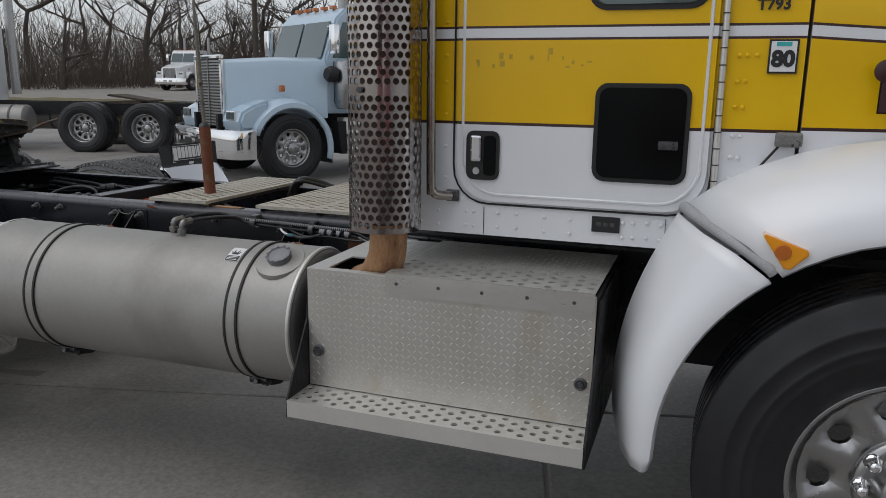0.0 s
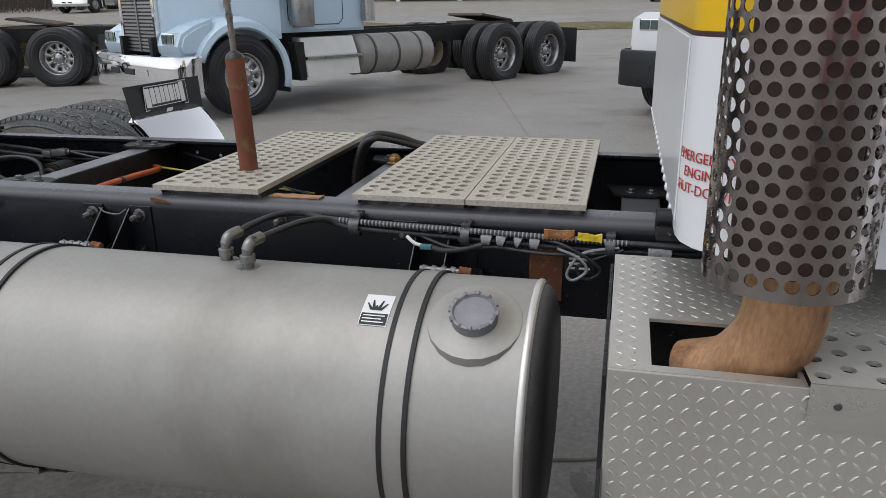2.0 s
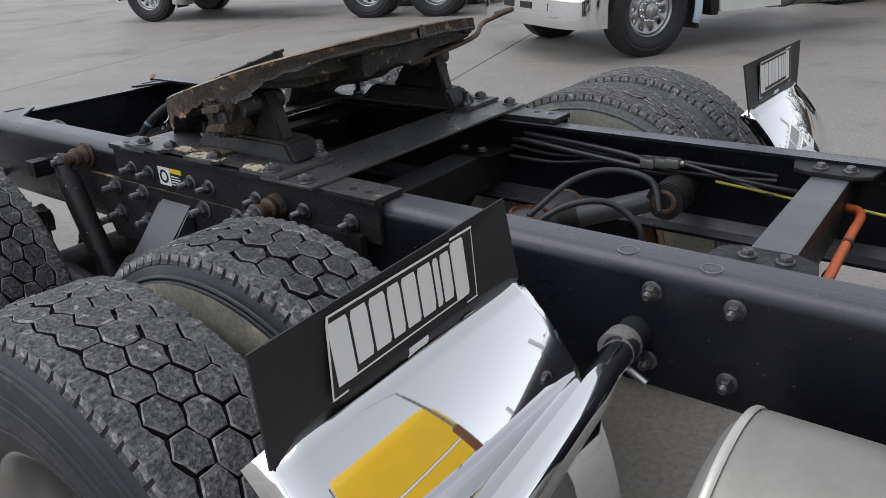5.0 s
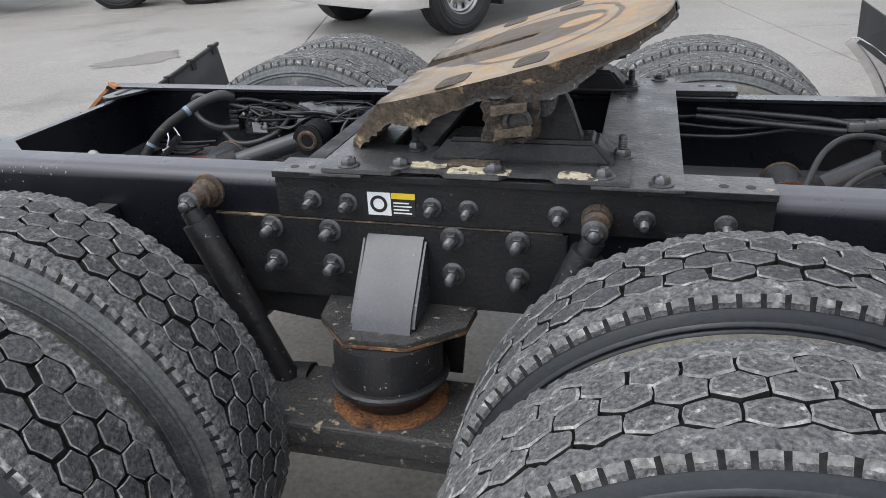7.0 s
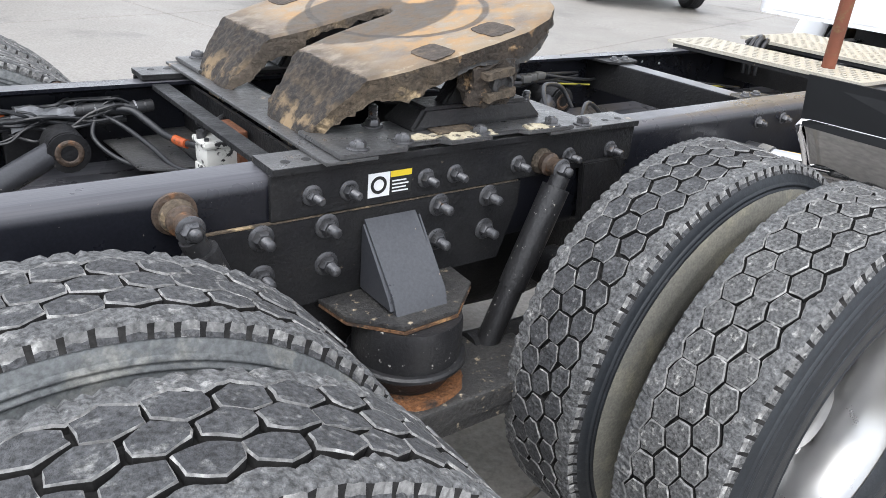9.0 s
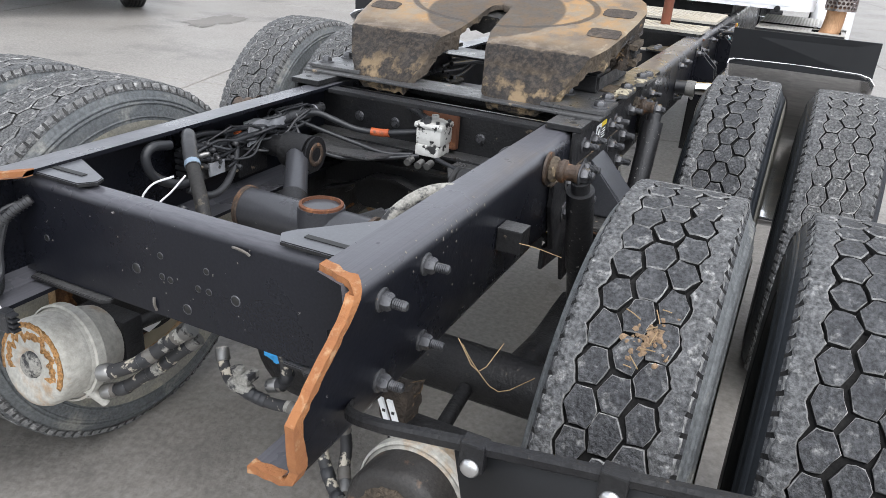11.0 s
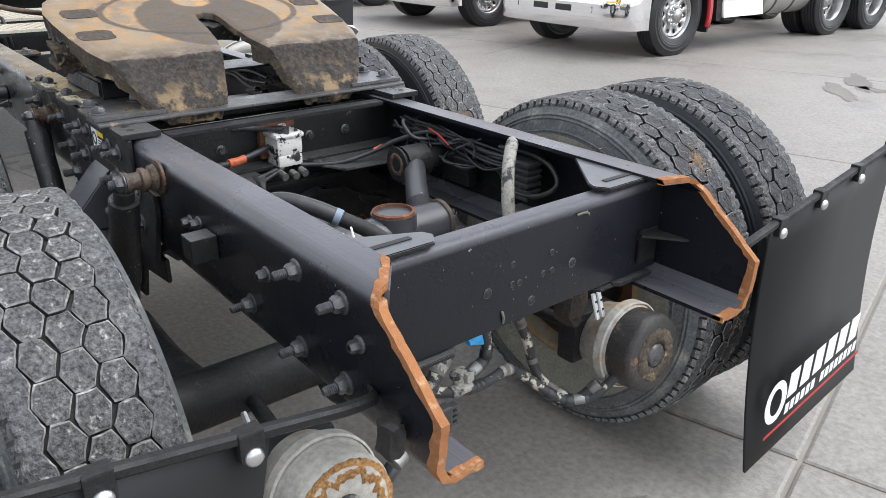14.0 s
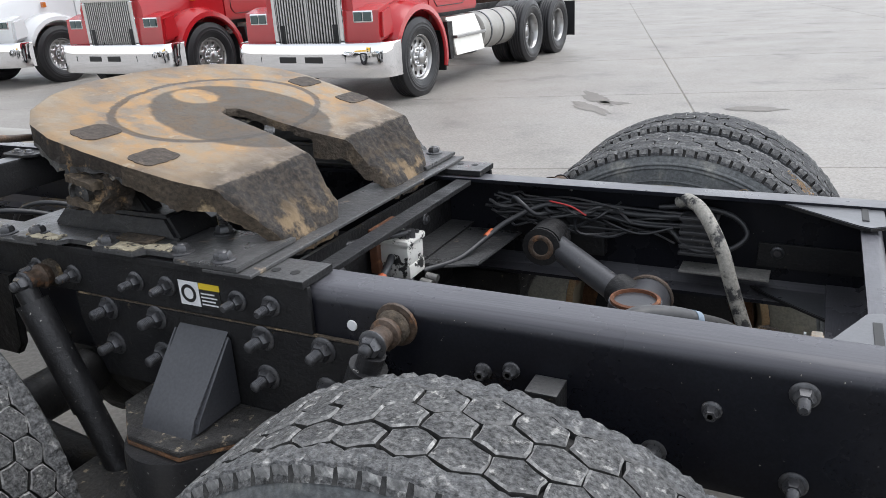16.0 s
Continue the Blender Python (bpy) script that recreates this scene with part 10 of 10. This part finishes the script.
def bare_tree(x, y, h, seed):
    rr = random.Random(seed)
    z0 = ground_z(x, y)
    th = thing("bare_tree", (x, y, z0), "leafless grey-brown winter tree at the yard's edge", "tree", "trees along the yard")
    bm, tw = bmesh.new(), bmesh.new()

    def limb(p, d, ln, r, depth):
        pts, q, v = [p], p, d
        for k in range(4):
            v = (v + Vector((rr.uniform(-1, 1), rr.uniform(-1, 1), rr.uniform(-0.3, 0.7))) * 0.16).normalized()
            q = q + v * ln / 4
            pts.append(q)
        hose(bm if depth < 2 else tw, pts, r, 6 if depth < 2 else 4, n=1, taper=r * 0.45)
        if depth < 4:
            for _ in range(rr.choice((3, 4, 4)) if depth < 3 else 4):
                i = rr.choice((1, 2, 3, 4, 4))
                side = Vector((rr.uniform(-1, 1), rr.uniform(-1, 1), rr.uniform(-0.2, 0.9))).normalized()
                limb(pts[i], (v * 0.55 + side).normalized(), ln * rr.uniform(0.5, 0.72), max(r * 0.48, 0.012), depth + 1)
    limb(Vector((x, y, z0 - 0.1)), Vector((rr.uniform(-0.12, 0.12), rr.uniform(-0.1, 0.1), 1)), h * 0.42, h * 0.022, 0)
    part("trunk", bm, M["bark"], th)
    part("crown", tw, M["twig"], th)


rr = random.Random(21)
for k in range(44):
    a = math.radians(-14 + 66 * (k + rr.uniform(-0.4, 0.4)) / 43)
    d = rr.uniform(58, 74)
    bare_tree(3.5 - math.sin(a) * d, -2 + math.cos(a) * d, rr.uniform(9, 15), 100 + k)


def undergrowth():
    bm = bmesh.new()
    q = random.Random(8)
    for k in range(19000):
        a = math.radians(-14 + 66 * q.random())
        d = q.uniform(58, 76)
        x, y = 3.5 - math.sin(a) * d, -2 + math.cos(a) * d
        z = ground_z(x, y)
        h = q.uniform(0.4, 1.8) + 3.4 * q.random() ** 2.2
        w = q.uniform(0.012, 0.035)
        dx, dy = q.uniform(-0.9, 0.9) * h, q.uniform(-0.3, 0.3) * h
        z += q.random() ** 1.6 * 3.2 if k % 2 else 0
        v = [bm.verts.new(p) for p in ((x - w, y, z), (x + w, y, z), (x + dx + w * 0.4, y + dy, z + h), (x + dx - w * 0.4, y + dy, z + h))]
        bm.faces.new(v)
    return part("undergrowth", bm, M["twig"])


tagged(undergrowth(), "tangle of bare brown brush under the trees", "brush", kind="stuff")


def shed(x, y):
    th = thing("open_shed", (x, y, ground_z(x, y)), "open-sided shed with a pale metal roof", "shed")
    for k in range(5):
        bm = bmesh.new()
        box(bm, x - 9 + k * 4.5 - 0.15, x - 9 + k * 4.5 + 0.15, y - 0.15, y + 0.15, 0, 3.4)
        part("post", bm, M["white"], th)
    bm = bmesh.new()
    prism(bm, [(y - 1.2, 3.4), (y + 4, 5.2), (y + 9, 3.4), (y + 9, 3.2), (y - 1.2, 3.2)], x - 10, x + 10, "x")
    part("roof", bm, M["step_alu"], th)
    bm = bmesh.new()
    box(bm, x - 9.5, x + 9.5, y + 8, y + 8.3, 0, 3.2)
    part("back_wall", bm, M["black"], th)


shed(-4.0, 52.0)


def wooden_post(x, y, h):
    bm = bmesh.new()
    z = ground_z(x, y)
    hose(bm, [(x, y, z - 0.1), (x + 0.02, y, z + h * 0.5), (x, y, z + h)], 0.13, 12, taper=0.10)
    tagged(part("utility_pole", bm, M["bark"]), "brown wooden utility pole at the grass strip", "pole")


wooden_post(-15.0, 26.5, 8.5)


# ---- concrete slabs ----
def slabs():
    ang = math.radians(14.5)
    ex, ey = Vector((math.cos(ang), math.sin(ang), 0)), Vector((-math.sin(ang), math.cos(ang), 0))
    org = Vector((-1.50, -1.08, 0))
    L, W, g = 5.4, 3.66, 0.008
    for i in range(-7, 8):
        for j in range(-9, 10):
            bm = bmesh.new()
            top, low = [], []
            for a, b in ((g, g), (L - g, g), (L - g, W - g), (g, W - g)):
                p = org + ex * (i * L + a) + ey * (j * W + b)
                z = ground_z(p.x, p.y)
                top.append((p, z))
            n = 1
            t = [bm.verts.new((p.x, p.y, z)) for p, z in top]
            e = [bm.verts.new((p.x, p.y, z - 0.006)) for p, z in top]
            c = Vector((sum(p.x for p, _ in top) / 4, sum(p.y for p, _ in top) / 4, 0))
            t = []
            for p, z in top:
                q = p + (c - p).normalized() * 0.012
                t.append(bm.verts.new((q.x, q.y, z)))
            d = [bm.verts.new((p.x, p.y, z - 0.05)) for p, z in top]
            bm.faces.new(t)
            for k in range(4):
                m = (k + 1) % 4
                bm.faces.new((t[k], t[m], e[m], e[k]))
                bm.faces.new((e[k], e[m], d[m], d[k]))
            for v in [v for v in bm.verts if not v.link_faces]:
                bm.verts.remove(v)
            part("slab", bm, M["concrete"], ground)


slabs()


def stain_and_shade(x, y, rx, ry, turn, seed, mk="stain_and_shade", up=0.004):
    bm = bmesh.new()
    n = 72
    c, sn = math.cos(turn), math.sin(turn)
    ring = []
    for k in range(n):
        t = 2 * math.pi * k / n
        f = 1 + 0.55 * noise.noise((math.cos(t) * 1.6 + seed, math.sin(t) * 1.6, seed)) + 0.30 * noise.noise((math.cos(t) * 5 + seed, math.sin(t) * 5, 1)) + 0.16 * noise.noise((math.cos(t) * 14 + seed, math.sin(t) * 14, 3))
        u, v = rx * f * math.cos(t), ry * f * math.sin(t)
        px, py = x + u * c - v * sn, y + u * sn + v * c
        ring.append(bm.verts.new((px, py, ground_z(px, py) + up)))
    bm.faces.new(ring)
    part("oil_and_shade_patch", bm, M[mk], ground, "dark patch on the concrete for dried oil and painted shade")


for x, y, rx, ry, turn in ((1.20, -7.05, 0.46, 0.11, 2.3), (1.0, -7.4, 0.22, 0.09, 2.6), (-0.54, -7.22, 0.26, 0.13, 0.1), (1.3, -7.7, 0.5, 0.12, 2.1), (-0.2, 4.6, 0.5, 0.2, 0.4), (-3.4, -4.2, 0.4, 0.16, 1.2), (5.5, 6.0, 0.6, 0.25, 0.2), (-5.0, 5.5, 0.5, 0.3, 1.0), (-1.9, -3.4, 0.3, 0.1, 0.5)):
    stain_and_shade(x, y, rx, ry, turn, x * 3.1 + y)

# painted shade patches below the differentials, with oil drips there and below the gearbox
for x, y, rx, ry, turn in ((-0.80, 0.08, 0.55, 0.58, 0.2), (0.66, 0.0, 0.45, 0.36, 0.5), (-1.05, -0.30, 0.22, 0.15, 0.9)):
    stain_and_shade(x, y, rx, ry, turn, x * 2.7 + y, up=0.002)
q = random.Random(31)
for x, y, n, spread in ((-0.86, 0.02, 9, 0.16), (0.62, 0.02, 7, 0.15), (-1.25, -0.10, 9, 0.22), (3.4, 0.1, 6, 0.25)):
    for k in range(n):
        stain_and_shade(x + q.gauss(0, spread), y + q.gauss(0, spread), q.uniform(0.02, 0.10), q.uniform(0.02, 0.07), q.uniform(0, 3), q.uniform(0, 50))
